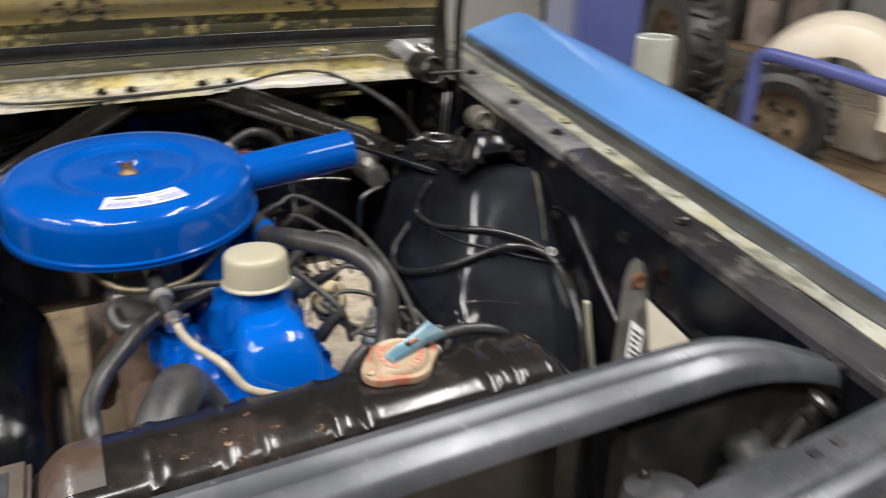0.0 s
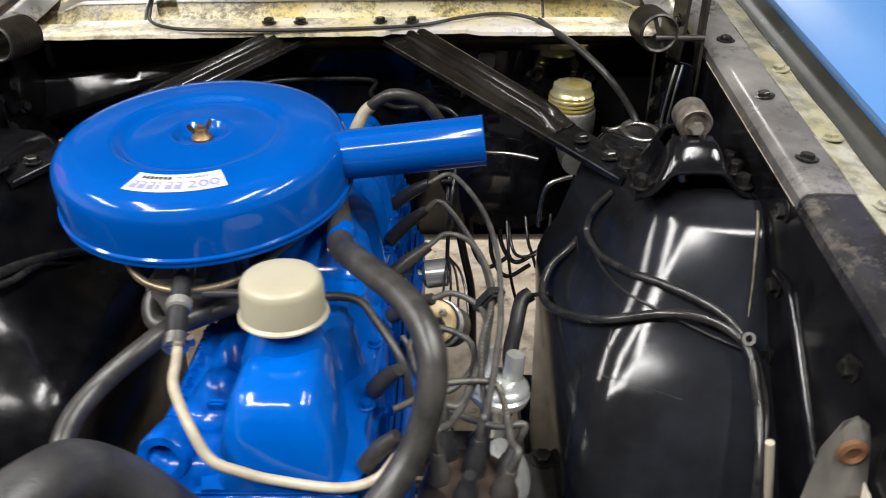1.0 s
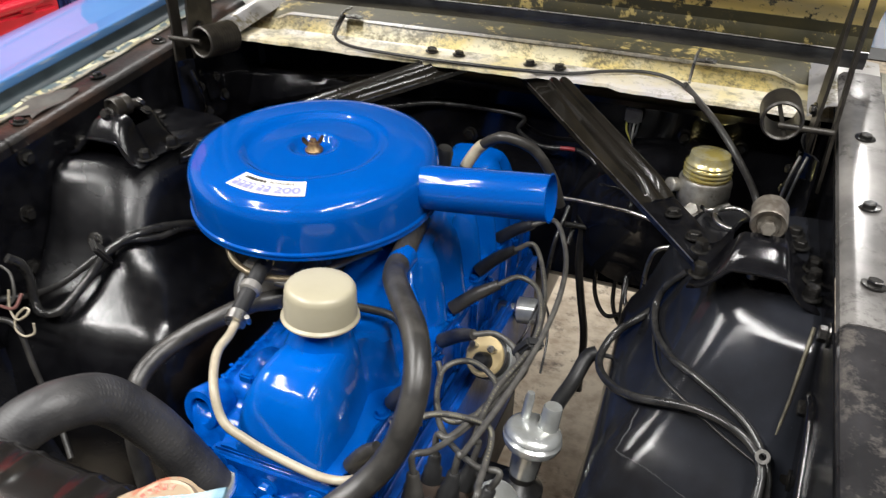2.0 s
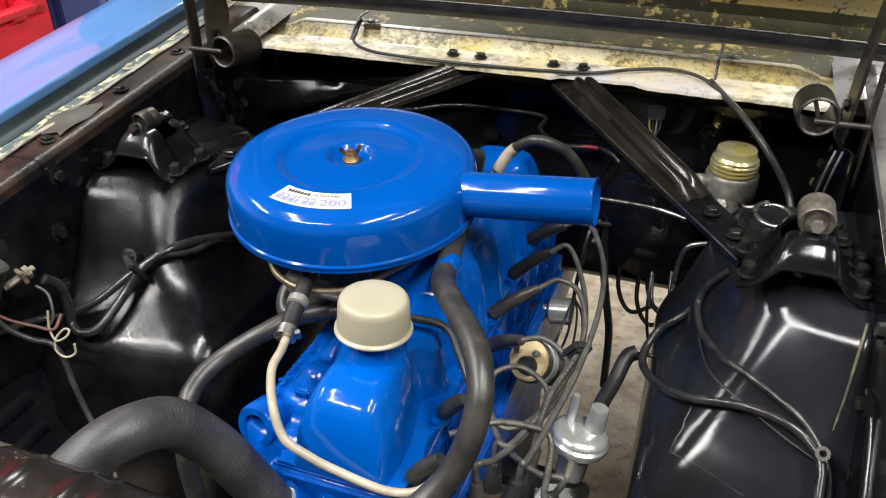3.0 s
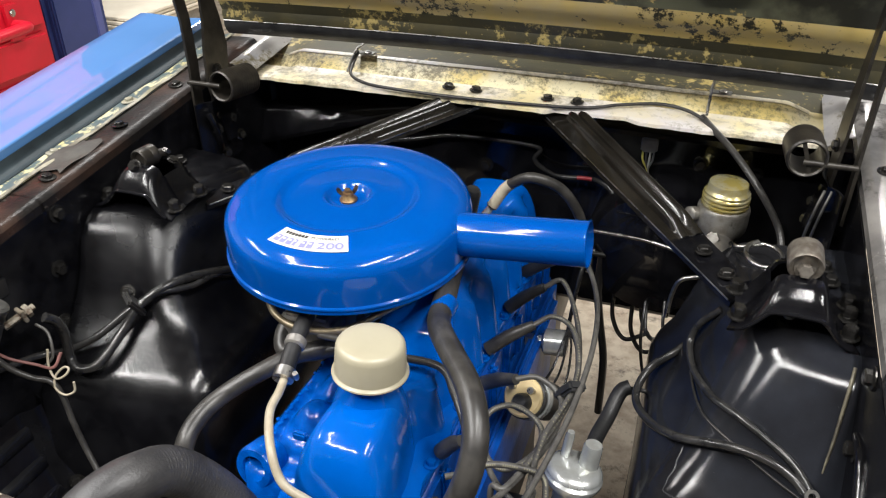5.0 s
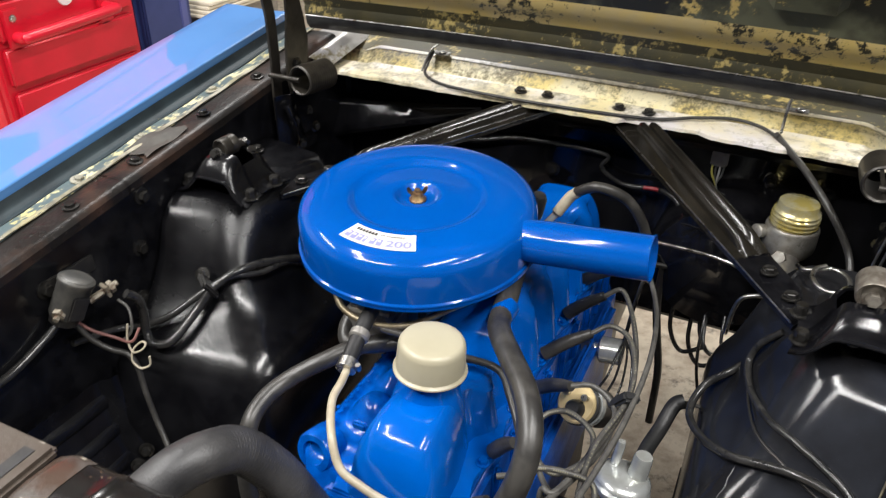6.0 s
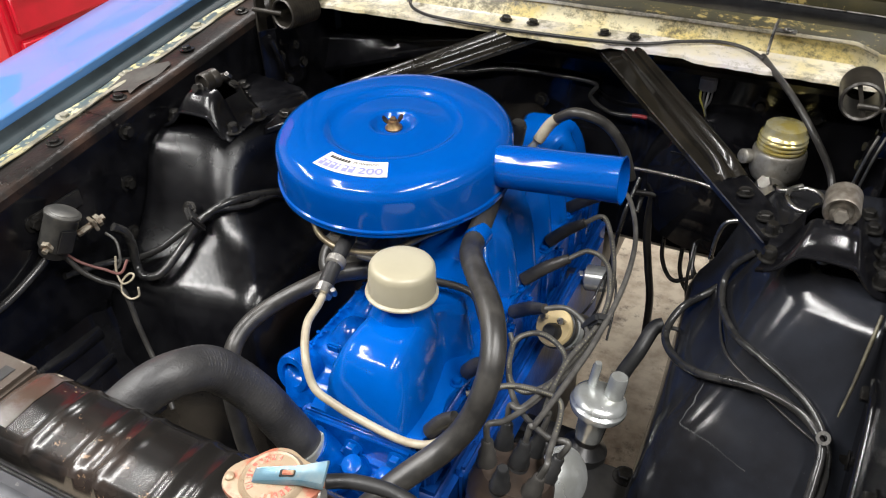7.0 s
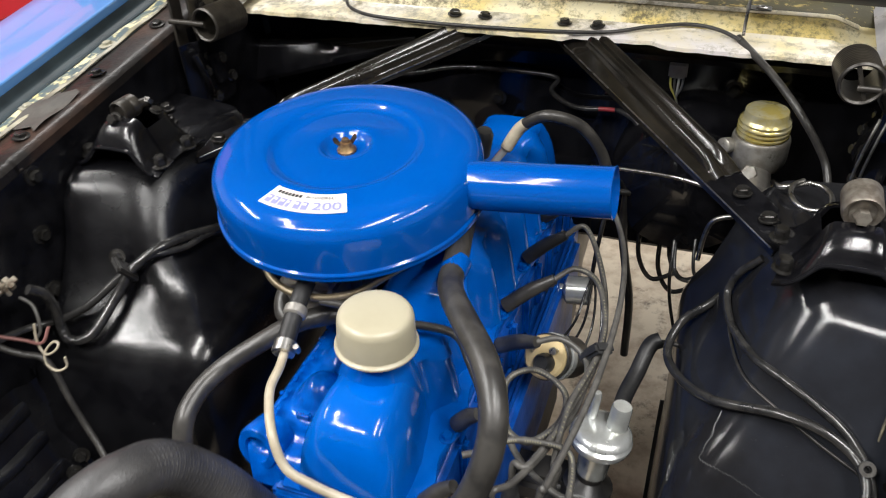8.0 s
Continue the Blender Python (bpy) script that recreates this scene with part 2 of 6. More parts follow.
def tube(points, radius, steps=8, sides=12, radii=None, bm=None, smooth_path=True):
    """A round bar or hose along a smooth path."""
    path = spline(points, steps) if smooth_path else [Vector(q) for q in points]
    n = len(path)
    up = Vector((0.13, 0.2, 1)).normalized()
    rings = []
    for k, q in enumerate(path):
        d = (path[min(k + 1, n - 1)] - path[max(k - 1, 0)]).normalized()
        u = (up - up.dot(d) * d).normalized()
        up = u
        v = d.cross(u)
        r = radius if radii is None else float(np.interp(k / (n - 1), np.linspace(0, 1, len(radii)), radii))
        rings.append([q + r * (math.cos(a) * u + math.sin(a) * v) for a in (2 * math.pi * j / sides for j in range(sides))])
    return loft(rings, bm=bm)


def lathe(profile, m=None, sides=40, bm=None, caps=True):
    """A turned body: profile of (radius, height) about z, placed by m."""
    m = m or Matrix()
    rings = [[m @ Vector((max(r, 1e-5) * math.cos(a), max(r, 1e-5) * math.sin(a), h)) for a in (2 * math.pi * j / sides for j in range(sides))] for r, h in profile]
    return loft(rings, caps=caps and profile[0] != profile[-1], bm=bm)


def box(x0, y0, z0, x1, y1, z1, bevel=0.003, segs=2, m=None):
    bm = bmesh.new()
    bmesh.ops.create_cube(bm, size=1)
    for v in bm.verts:
        v.co = Vector(((x0 + x1) / 2 + v.co.x * (x1 - x0), (y0 + y1) / 2 + v.co.y * (y1 - y0), (z0 + z1) / 2 + v.co.z * (z1 - z0)))
    if bevel:
        bmesh.ops.bevel(bm, geom=bm.edges[:], offset=bevel, segments=segs, affect="EDGES", clamp_overlap=True)
    if m is not None:
        bmesh.ops.transform(bm, matrix=m, verts=bm.verts)
    return bm


def aim(at, way, roll=0):
    """A pose whose z axis points along way."""
    return Matrix.Translation(at) @ Vector(way).to_track_quat("Z", "Y").to_matrix().to_4x4() @ pose(0, 0, 0, 0, 0, roll)


DUSTGREY = material("dusty_grey_black_paint", (0.042, 0.042, 0.045), 0.22, 0.25, grain=(0.1, 0.098, 0.1), scale=18, low=0.4, high=0.7, rough_var=0.08, bump=0.15, bump_scale=120)
BOLTMETAL = material("black_oiled_bolt", (0.06, 0.058, 0.055), 0.24, 0.7, grain=(0.03, 0.028, 0.026), scale=120, bump=0.2)


def hexbolt(m, size=0.007, height=0.006, washer=0.011, mat=None, parent=None, name="bolt"):
    bm = lathe([(0, 0), (washer, 0), (washer, 0.0015), (size * 1.02, 0.002)], m, 16)
    lathe([(size, 0.001), (size, height * 0.85), (size * 0.86, height), (0, height)], m, 6, bm)
    return part(name, bm, BOLTMETAL if mat in (None, BLACK, SATIN) else mat, parent, smooth=False)


def rounded(corners, radius, n=4):
    """Points of an open line with its inner corners rounded."""
    p = [Vector(c) for c in corners]
    out = [p[0]]
    for a, b, c in zip(p, p[1:], p[2:]):
        r = min(radius, (a - b).length * 0.49, (c - b).length * 0.49)
        s, e = b + (a - b).normalized() * r, b + (c - b).normalized() * r
        for k in range(n + 1):
            t = k / n
            out.append((1 - t) ** 2 * s + 2 * t * (1 - t) * b + t * t * e)
    return out + [p[-1]]


# ---- the garage ----
def flat(name, label, category, bm, mat):
    ob = part(name, bm, mat, smooth=False)
    return tagged(ob, label, category, kind="structure")


flat("floor", "stained pale concrete workshop floor", "floor", box(-4.2, -4.2, -0.2, 5.2, 4.6, 0, 0), CONCRETE)
flat("ceiling", "dull grey painted workshop ceiling", "ceiling", box(-4.2, -4.2, 3.2, 5.2, 4.6, 3.35, 0), CEIL)
flat("wall_west", "plain white painted workshop wall", "wall", box(-4.4, -4.2, 0, -4.2, 4.6, 3.2, 0), WALL)
flat("wall_east", "plain white painted workshop wall", "wall", box(5.2, -4.2, 0, 5.4, 4.6, 3.2, 0), WALL)
flat("wall_north", "plain white painted workshop wall", "wall", box(-4.4, 4.6, 0, 5.4, 4.8, 3.2, 0), WALL)
# Unseen south wall, made dark so that the black paint reflects less.
flat("wall_south", "unseen workshop wall, kept dark to dim reflections", "wall", box(-4.4, -4.4, 0, 5.4, -4.2, 3.2, 0), material("reflection_dimming_wall", (0.1, 0.1, 0.105), 0.5, grain=(0.13, 0.13, 0.13), scale=3))
for lx, ly, along in LAMPS:
    fixture = thing("ceiling_light", "long white tube light under the ceiling", "light", "workshop ceiling lights")
    hx, hy = (0.16, 0.78) if along else (0.78, 0.16)
    part("housing", box(lx - hx, ly - hy, 3.075, lx + hx, ly + hy, 3.2, 0.01), WALL, fixture)

# ---- the car ----
car = thing("car", "light blue old car with its engine bay open", "car")


def zf(y):
    """Height of the apron's top flange along the car."""
    return 0.937 + 0.13 * y


def stations(y0, y1, n):
    return [y0 + (y1 - y0) * k / (n - 1) for k in range(n)]


FENDER_LINE = [(0.597, 0.004), (0.597, 0.012), (0.598, 0.0138), (0.61, 0.0148), (0.64, 0.02), (0.68, 0.0265), (0.715, 0.029), (0.74, 0.026), (0.758, 0.016),
               (0.771, -0.005), (0.78, -0.05), (0.786, -0.12), (0.788, -0.25), (0.782, -0.42), (0.77, -0.56)]
# the other fender has a raised inner edge, a flat back and a sharper crest
FENDER_FLAT = [(0.597, 0.004), (0.597, 0.0155), (0.5982, 0.017), (0.6, 0.0174), (0.602, 0.0173), (0.63, 0.015), (0.634, 0.0147), (0.638, 0.0146), (0.68, 0.0152), (0.715, 0.0163), (0.738, 0.0152), (0.75, 0.009), (0.758, 0.003),
               (0.771, -0.016), (0.78, -0.06), (0.786, -0.13), (0.788, -0.26), (0.782, -0.43), (0.77, -0.57)]
for side in (1, -1):
    line = [(x, h + 0.016 * min((x - 0.597) / 0.12, 1.0)) for x, h in FENDER_LINE] if side > 0 else FENDER_FLAT
    fender = part("fender", sheet([[(side * x, y, zf(y) + h) for x, h in line] for y in stations(-0.86, 0.44, 14)], 0.0018), FENDER, car, "glossy light blue fender")
    gutter = rounded([(0.563, 0, -0.0045), (0.567, 0, -0.0095), (0.578, 0, -0.0115), (0.59, 0, -0.008), (0.597, 0, 0.004)], 0.004)
    part("gutter", sheet([[(side * p.x, y, zf(y) + p.z) for p in gutter] for y in stations(-0.84, 0.44, 10)], 0.0015), GUTTER if side > 0 else GUTTERTEAL, fender, "dark worn fender channel" if side > 0 else "teal worn fender channel")
    lip = [(0.53, 0.0008), (0.54, -0.001), (0.552, -0.003), (0.563, -0.0045)]
    part("lip", sheet([[(side * x, y, zf(y) + h + 0.0012 * math.sin(40 * y + x * 90)) for x, h in lip] for y in stations(-0.8, 0.43, 40)], 0.0015), LIP if side > 0 else LIPTEAL, fender, "chipped yellow fender lip")
    if side < 0:
        part("lip_edge", sheet([[(side * x, y, zf(y) + 0.0022 + 0.0008 * math.sin(70 * y)) for x in (0.5285, 0.532, 0.5355 + 0.0015 * math.sin(55 * y) * math.sin(23 * y))] for y in stations(-0.8, 0.43, 90)], 0.0012), LIP, fender, "thin yellow edge of the fender lip")
    flange = [(0.478, -0.016), (0.479, -0.006), (0.484, -0.001), (0.492, 0.0), (0.51, 0.0), (0.532, -0.0015)]
    apron = part("apron", sheet([[(side * 0.478, y, 0.3), (side * 0.478, y, 0.5), (side * 0.478, y, 0.7), (side * 0.478, y, zf(y) - 0.016)] for y in stations(-0.66, 0.44, 12)], 0.0015), BLACK, car, "glossy black inner fender panel")
    for y0, y1, lift_by in ((-0.66, -0.1, 0.0), (-0.105, 0.42, 0.0016)):
        surface = RUST if side < 0 else (FLANGEDARK if y0 < -0.5 else FLANGE)
        part("flange", sheet([[(side * x, y, zf(y) + h + lift_by * (side > 0)) for x, h in flange] for y in stations(y0, y1, 9)], 0.0015), surface, apron, "scuffed grey flange" if side > 0 else "rusty dark flange")
    for y in (0.085, -0.06, -0.175, -0.32, 0.22, 0.33) if side < 0 else (0.085, -0.045, -0.33, 0.235):
        hexbolt(pose(side * 0.506, y, zf(y) + 0.001, -7, 0, y * 900), 0.0072, 0.006, 0.0115, SATIN, apron)
    for y in (0.16, 0.0, -0.12, -0.27):
        hexbolt(pose(side * 0.549, y, zf(y) - 0.003, -7, 0, y * 700), 0.0065, 0.006, 0.012, LIP, fender)

    # the shock tower: sections from top to bottom, rear to front
    levels = [(0.8775, 0.341, 0.398, 0.014, 0.473, -0.034), (0.873, 0.334, 0.391, 0.003, 0.473, -0.047), (0.864, 0.326, 0.382, -0.01, 0.4735, -0.058), (0.85, 0.318, 0.374, -0.022, 0.474, -0.068), (0.8, 0.302, 0.352, -0.055, 0.466, -0.1),
              (0.76, 0.29, 0.336, -0.085, 0.458, -0.125), (0.735, 0.275, 0.315, -0.115, 0.455, -0.155), (0.715, 0.26, 0.288, -0.15, 0.455, -0.2),
              (0.69, 0.25, 0.268, -0.17, 0.455, -0.225), (0.62, 0.24, 0.25, -0.185, 0.455, -0.245), (0.5, 0.235, 0.24, -0.19, 0.455, -0.25), (0.32, 0.235, 0.24, -0.19, 0.455, -0.25)]
    if side > 0:
        smooth_front = {0.76: (0.332, -0.084, -0.128), 0.735: (0.317, -0.104, -0.15), 0.715: (0.303, -0.122, -0.171), 0.69: (0.291, -0.142, -0.194), 0.62: (0.276, -0.183, -0.245), 0.5: (0.275, -0.19, -0.25), 0.32: (0.275, -0.19, -0.25)}
        inner = {0.715: 0.268, 0.69: 0.268, 0.62: 0.274, 0.5: 0.275, 0.32: 0.275}
        levels = [(z, inner.get(z, bx), *smooth_front.get(z, (cx, cy, dy))[:2], dx, smooth_front.get(z, (cx, cy, dy))[2]) for z, bx, cx, cy, dx, dy in levels]
    else:
        flare = {0.8: (0.302, 0.352, -0.055, 0.464, -0.096), 0.76: (0.286, 0.333, -0.074, 0.463, -0.122), 0.735: (0.268, 0.306, -0.094, 0.462, -0.147), 0.715: (0.25, 0.277, -0.117, 0.461, -0.174), 0.69: (0.236, 0.25, -0.14, 0.459, -0.204), 0.62: (0.226, 0.234, -0.168, 0.462, -0.24)}
        levels = [(row[0], *flare.get(row[0], row[1:])) for row in levels]
    rings = []
    for z, bx, cx, cy, dx, dy in levels:
        rings.append([(side * p.x, p.y, p.z) for p in rounded([(0.477, 0.19, z), (bx, 0.17, z), (cx, cy, z), (dx, dy, z), (0.477, dy + (0.004 if side > 0 else 0.022), z)], 0.045 if side < 0 else 0.036, 8)])
    bm = loft(rings, closed=False, caps=False)
    top = [bm.verts.new((side * 0.477, 0.06, 0.88)), bm.verts.new((side * 0.42, 0.07, 0.8805))]
    bm.verts.ensure_lookup_table()
    first = [v for v in bm.verts][: len(rings[0])]
    bm.verts.remove(top[0])
    for a, b in zip(first, first[1:]):
        bm.faces.new((a, b, top[1]))
    bm.faces.new((first[-1], first[0], top[1]))
    bmesh.ops.subdivide_edges(bm, edges=[e for e in bm.edges if e.calc_length() > 0.09], cuts=1, use_grid_fill=True)
    tower = part("shock_tower", bm, DUSTBLACK if side > 0 else PEEL, car, "glossy black shock tower")
    if side > 0:
        tree = BVHTree.FromPolygons([v.co for v in tower.data.vertices], [p.vertices for p in tower.data.polygons])
        scar = spline([(0.3265, -0.0781, 0.7518), (0.32, -0.1, 0.735), (0.3142, -0.1169, 0.7198), (0.33, -0.125, 0.7195), (0.3488, -0.132, 0.7193), (0.37, -0.142, 0.717), (0.3889, -0.1501, 0.7146)], 12)
        scar = [tree.find_nearest(q + Vector((0.0009 * math.sin(7 * k), 0, 0.0012 * math.sin(3.1 * k))))[0] for k, q in enumerate(scar)]
        part("weld_scar", tube(scar, 0.0008, 1, 5, radii=[0.0004, 0.001, 0.0003, 0.0009, 0.0005, 0.001, 0.0003, 0.0008], smooth_path=False), DUSTGREY, tower, "fine pale scratch in the paint")
        part("edge_strip", tube([tree.find_nearest(Vector(q))[0] for q in ((0.4705, -0.044, 0.874), (0.469, -0.055, 0.862), (0.466, -0.07, 0.84), (0.463, -0.086, 0.815), (0.459, -0.1, 0.795), (0.4575, -0.106, 0.785))], 0.0017, 5, radii=[0.0018, 0.002, 0.0018, 0.0014, 0.0007]), material("pale_sealer", (0.2, 0.18, 0.12), 0.4, grain=(0.08, 0.07, 0.05), scale=50), tower, "pale strip of old sealer")
    # wheel under the fender
    wheel = part("wheel", lathe([(0, -0.03), (0.06, -0.03), (0.09, -0.01), (0.15, -0.02), (0.17, 0.05), (0.185, 0.06), (0.185, -0.09), (0, -0.09)], aim((side * 0.66, -0.02, 0.31), (side, 0, 0)), 36), CAST, car, "dusty steel wheel")
    part("tyre", lathe([(0.18, -0.07), (0.24, -0.085), (0.285, -0.075), (0.305, -0.05), (0.31, 0), (0.305, 0.05), (0.285, 0.075), (0.24, 0.085), (0.18, 0.07), (0.18, -0.07)], aim((side * 0.66, -0.02, 0.31), (side, 0, 0)), 44), RUBBER, wheel, "black tyre standing on the floor")

# firewall and cowl
FIREPAINT = material("wavy_black_gloss_paint", (0.0035, 0.0035, 0.0045), 0.08, grain=(0.008, 0.008, 0.0095), scale=25, bump=1.0, bump_scale=9, rough_var=0.03)
FIREPAINT.node_tree.nodes["Bump"].inputs["Height"].links[0].from_node.inputs["Detail"].default_value = 0.3
FIREPAINT.node_tree.nodes["Bump"].inputs["Distance"].default_value = 0.008
part("firewall", box(-0.56, 0.45, 0.56, 0.56, 0.458, 0.955, 0.001), FIREPAINT, car, "glossy black firewall")
COWL = [(0.346, 0.946), (0.347, 0.951), (0.352, 0.953), (0.372, 0.9545), (0.396, 0.956), (0.402, 0.958), (0.428, 0.977), (0.434, 0.979), (0.47, 0.982), (0.52, 0.985), (0.56, 0.98)]


def cowl_row(x):
    """The cowl's profile at x: a raised band that dies out towards the corners."""
    a = abs(x)
    fade = min(max((0.436 - a) / 0.037, 0), 1)
    torn = 0.011 * min(max((x - 0.06) / 0.012, 0), 1) * min(max((0.2 - x) / 0.02, 0), 1) + 0.0016 * math.sin(61 * x) * math.sin(23 * x + 1) + 0.0009 * math.sin(190 * x)
    return [(x, y + 0.06 * x * x + torn * (y < 0.36), z - (0.013 * (1 - fade) if 0.4 < y < 0.44 else 0) - 0.03 * x * x) for y, z in COWL]


# Worn yellow paint, its whitish grain also painting the highlight on the folds.
COWLEDGE = material("worn_cowl_edge_highlight", (0.74, 0.64, 0.36), 0.34, grain=(0.72, 0.68, 0.66), scale=8, low=0.4, high=0.62, patch=(0.3, 0.27, 0.19), patch_scale=60, patch_low=0.5, patch_high=0.68, cluster=0.7, cluster_scale=9, bump=0.2, bump_scale=160)
cowl = part("cowl_panel", sheet([cowl_row(x)[:6] for x in stations(-0.5, 0.5, 181)], 0.0015), COWLEDGE, car, "pale worn cowl edge")
part("raised_band", sheet([cowl_row(x)[5:8] for x in stations(-0.5, 0.5, 61)], 0.0015), YELLOW, cowl, "speckled yellow raised band")
# Pale strip paints the lit line along the band's worn top fold.
part("band_crest", sheet([[(x, y, z + 0.0009) for x, y, z in (tuple(Vector(cowl_row(x)[6]).lerp(Vector(cowl_row(x)[5]), 0.06 + 0.02 * math.sin(31 * x))), cowl_row(x)[6], cowl_row(x)[7])] for x in stations(-0.43, 0.43, 120)], 0.0008), COWLEDGE, cowl, "worn crest of the raised band with a painted highlight")
part("rear_shelf", sheet([cowl_row(x)[7:] for x in stations(-0.5, 0.5, 61)], 0.0015), OLIVE, cowl, "dark olive worn cowl shelf")
for bx in (-0.107, -0.061, 0.055, 0.101):
    hexbolt(pose(bx, 0.383, 0.9565, -5, 0, bx * 900), 0.0075, 0.007, 0.0105, SATIN, cowl)

# the hood, propped open above the cowl
HOOD = Matrix.Translation((0, 0.362, 1.042)) @ pose(0, 0, 0, -58)
hood = part("hood", sheet([[HOOD @ Vector((x, -v, 0.03 + 0.02 * (1 - (x / 0.66) ** 2) - 0.05 * max(0, v - 0.9))) for v in stations(-0.036, 1.05, 10)] for x in stations(-0.525, 0.525, 17)], 0.0015), FENDER, car, "light blue hood raised on its hinges")
HOODSEC = [(0.078, 0.012), (0.11, 0.022), (0.15, 0.026), (0.3, 0.026), (0.34, 0.012), (0.44, 0.012), (0.48, 0.026), (0.9, 0.026), (0.96, 0.004), (1.03, 0.004)]


def hood_strip(section):
    return sheet([[HOOD @ Vector((x, -v, h + 0.018 * (1 - (x / 0.66) ** 2) - 0.012)) for v, h in section] for x in stations(-0.5, 0.5, 41)], 0.0012)


part("seal", hood_strip([(-0.037, 0.03), (-0.037, 0.006), (-0.031, -0.003), (-0.021, -0.005), (-0.011, -0.003), (-0.006, 0.001)]), SEAL, hood, "black rubber seal along the hood's rear edge")
part("seal_edge", hood_strip([(-0.006, 0.002), (-0.0055, -0.001), (-0.004, -0.0015), (-0.003, 0.003)]), STEEL, hood, "bright metal edge above the seal")
part("rail", hood_strip([(-0.004, 0.001), (0.004, 0.004), (0.01, 0.01), (0.028, 0.012)]), OLIVE, hood, "olive worn hood rail")
part("paint_band", hood_strip([(0.028, 0.012), (0.038, 0.014), (0.052, 0.01), (0.064, 0.007), (0.078, 0.012)]), HOODBAND, hood, "band of chipped yellow paint under the hood")
part("underside", hood_strip(HOODSEC), HOODIN, hood, "dark worn hood underside with olive and yellow patches")
for hx in (-0.28, 0.28):
    part("hood_brace", sheet([[HOOD @ Vector((hx + w, -v, h)) for v in (0.12, 0.4, 0.7, 0.98)] for w, h in ((-0.05, 0.03), (-0.035, 0.008), (0.035, 0.008), (0.05, 0.03))], 0.0012), HOODIN, hood)

part("windscreen", sheet([[(x, 0.561 + 0.06 * x * x + 0.34 * v, 0.982 - 0.03 * x * x + 0.4 * v) for v in stations(0, 1, 5)] for x in stations(-0.58, 0.58, 11)], 0.005), material("dusty_dark_glass", (0.012, 0.013, 0.013), 0.5, grain=(0.03, 0.03, 0.028), scale=6), car, "dark windscreen behind the cowl")

# export brace from the cowl to the towers
HUMPS = [(0.0, 0.0), (0.06, 0.001), (0.11, 0.007), (0.19, 0.012), (0.28, 0.0135), (0.37, 0.012), (0.45, 0.007), (0.5, 0.0055), (0.55, 0.007), (0.63, 0.012), (0.72, 0.0135), (0.81, 0.012), (0.89, 0.007), (0.95, -0.002), (1.0, -0.01)]
for side in (1, -1):
    brace = thing("strut_brace", "black pressed steel brace bolted between cowl and shock tower", "brace", "engine bay braces")

    def brace_row(k, raised):
        """A section from the bare front edge over a flat flange to the two pressed ridges."""
        near, far = Vector((0.052, 0.368, 0.938)).lerp(Vector((0.352, 0.053, 0.861)), k), Vector((0.116, 0.368, 0.946)).lerp(Vector((0.385, 0.088, 0.866)), k)
        far = far if side > 0 else near.lerp(far, 0.78)
        across = far - near
        flat_part = 1 - min(0.038 / across.length, 0.8)
        row = [near + Vector((-0.001, -0.001, -0.006)), near]
        for q, up in HUMPS:
            row.append(near + across * (flat_part + (1 - flat_part) * q) + Vector((0, 0, up * raised if up > 0 else up)))
        return [(side * p.x, p.y, p.z) for p in row]

    ks = stations(-0.02, 0.74, 34)
    part("arm", sheet([brace_row(k, 0.25 + 0.75 * min(1, max(0, (k + 0.01) / 0.06)) * min(1, max(0, (0.735 - k) / 0.07))) for k in ks], 0.002), BRACEPAINT, brace)
    part("end_plate", sheet([brace_row(k, 0.03) for k in stations(0.735, 1.0, 9)], 0.003), BLACK, brace, "flat black end plate")
    # Thin steel line added to draw the highlight on the bare edge.
    part("edge", tube([Vector(brace_row(k, 1)[1]) + Vector((0, -0.0006, 0.0004)) for k in stations(0.03, 0.99, 12)], 0.001, 1, 6), STEEL, brace, "bare edge with its highlight drawn as a steel line")
    for k, q in ((0.815, 0.53), (0.92, 0.5)):
        row = brace_row(k, 0.03)
        hexbolt(aim(Vector(row[1]).lerp(Vector(row[-3]), q) + Vector((0, 0, 0.002)), (side * -0.1, 0.1, 1), 20), 0.0085, 0.008, 0.0105, BLACK, brace)

# ---- radiator and front support ----
radiator = thing("radiator", "black brass radiator with a ribbed top tank", "radiator")
part("core", box(-0.215, -0.525, 0.36, 0.205, -0.465, 0.862, 0.004), SATIN, radiator)
tank_rows = []
for x in stations(-0.222, 0.212, 90):
    e = min(1, (x + 0.222) / 0.03, (0.212 - x) / 0.03)
    e = math.sin(max(e, 0) * math.pi / 2)
    rib = 0.0028 * sum(math.exp(-((x - c) / 0.005) ** 2) for c in (-0.14, -0.092, -0.066, -0.01, 0.016, 0.128, 0.152))
    tank_rows.append([(x, -0.4955 + s * 0.042 * (0.75 + 0.25 * e), 0.858 + h * (0.4 + 0.6 * e) + rib * (h > 0.012)) for s, h in ((-1, 0), (-1.0, 0.012), (-0.93, 0.024), (-0.7, 0.032), (0, 0.035), (0.7, 0.032), (0.93, 0.024), (1.0, 0.012), (1, 0))])
part("top_tank", loft(tank_rows), TANKPAINT, radiator, "glossy black ribbed top tank")
patch_rows = [[(x, y, z + (0.0007 if k not in (0, 8) else 0)) for k, (x, y, z) in enumerate(r)][3:7] for r in tank_rows if -0.2215 < r[0][0] < -0.17]
part("bare_patch", sheet(patch_rows, 0.0004), material("peeled_brown_patch", (0.06, 0.038, 0.028), 0.24, grain=(0.085, 0.075, 0.068), scale=18, low=0.45, high=0.6, patch=(0.5, 0.45, 0.36), patch_scale=40, patch_low=0.64, patch_high=0.68, bump=0.3), radiator, "matte brown peeled patch on the tank")
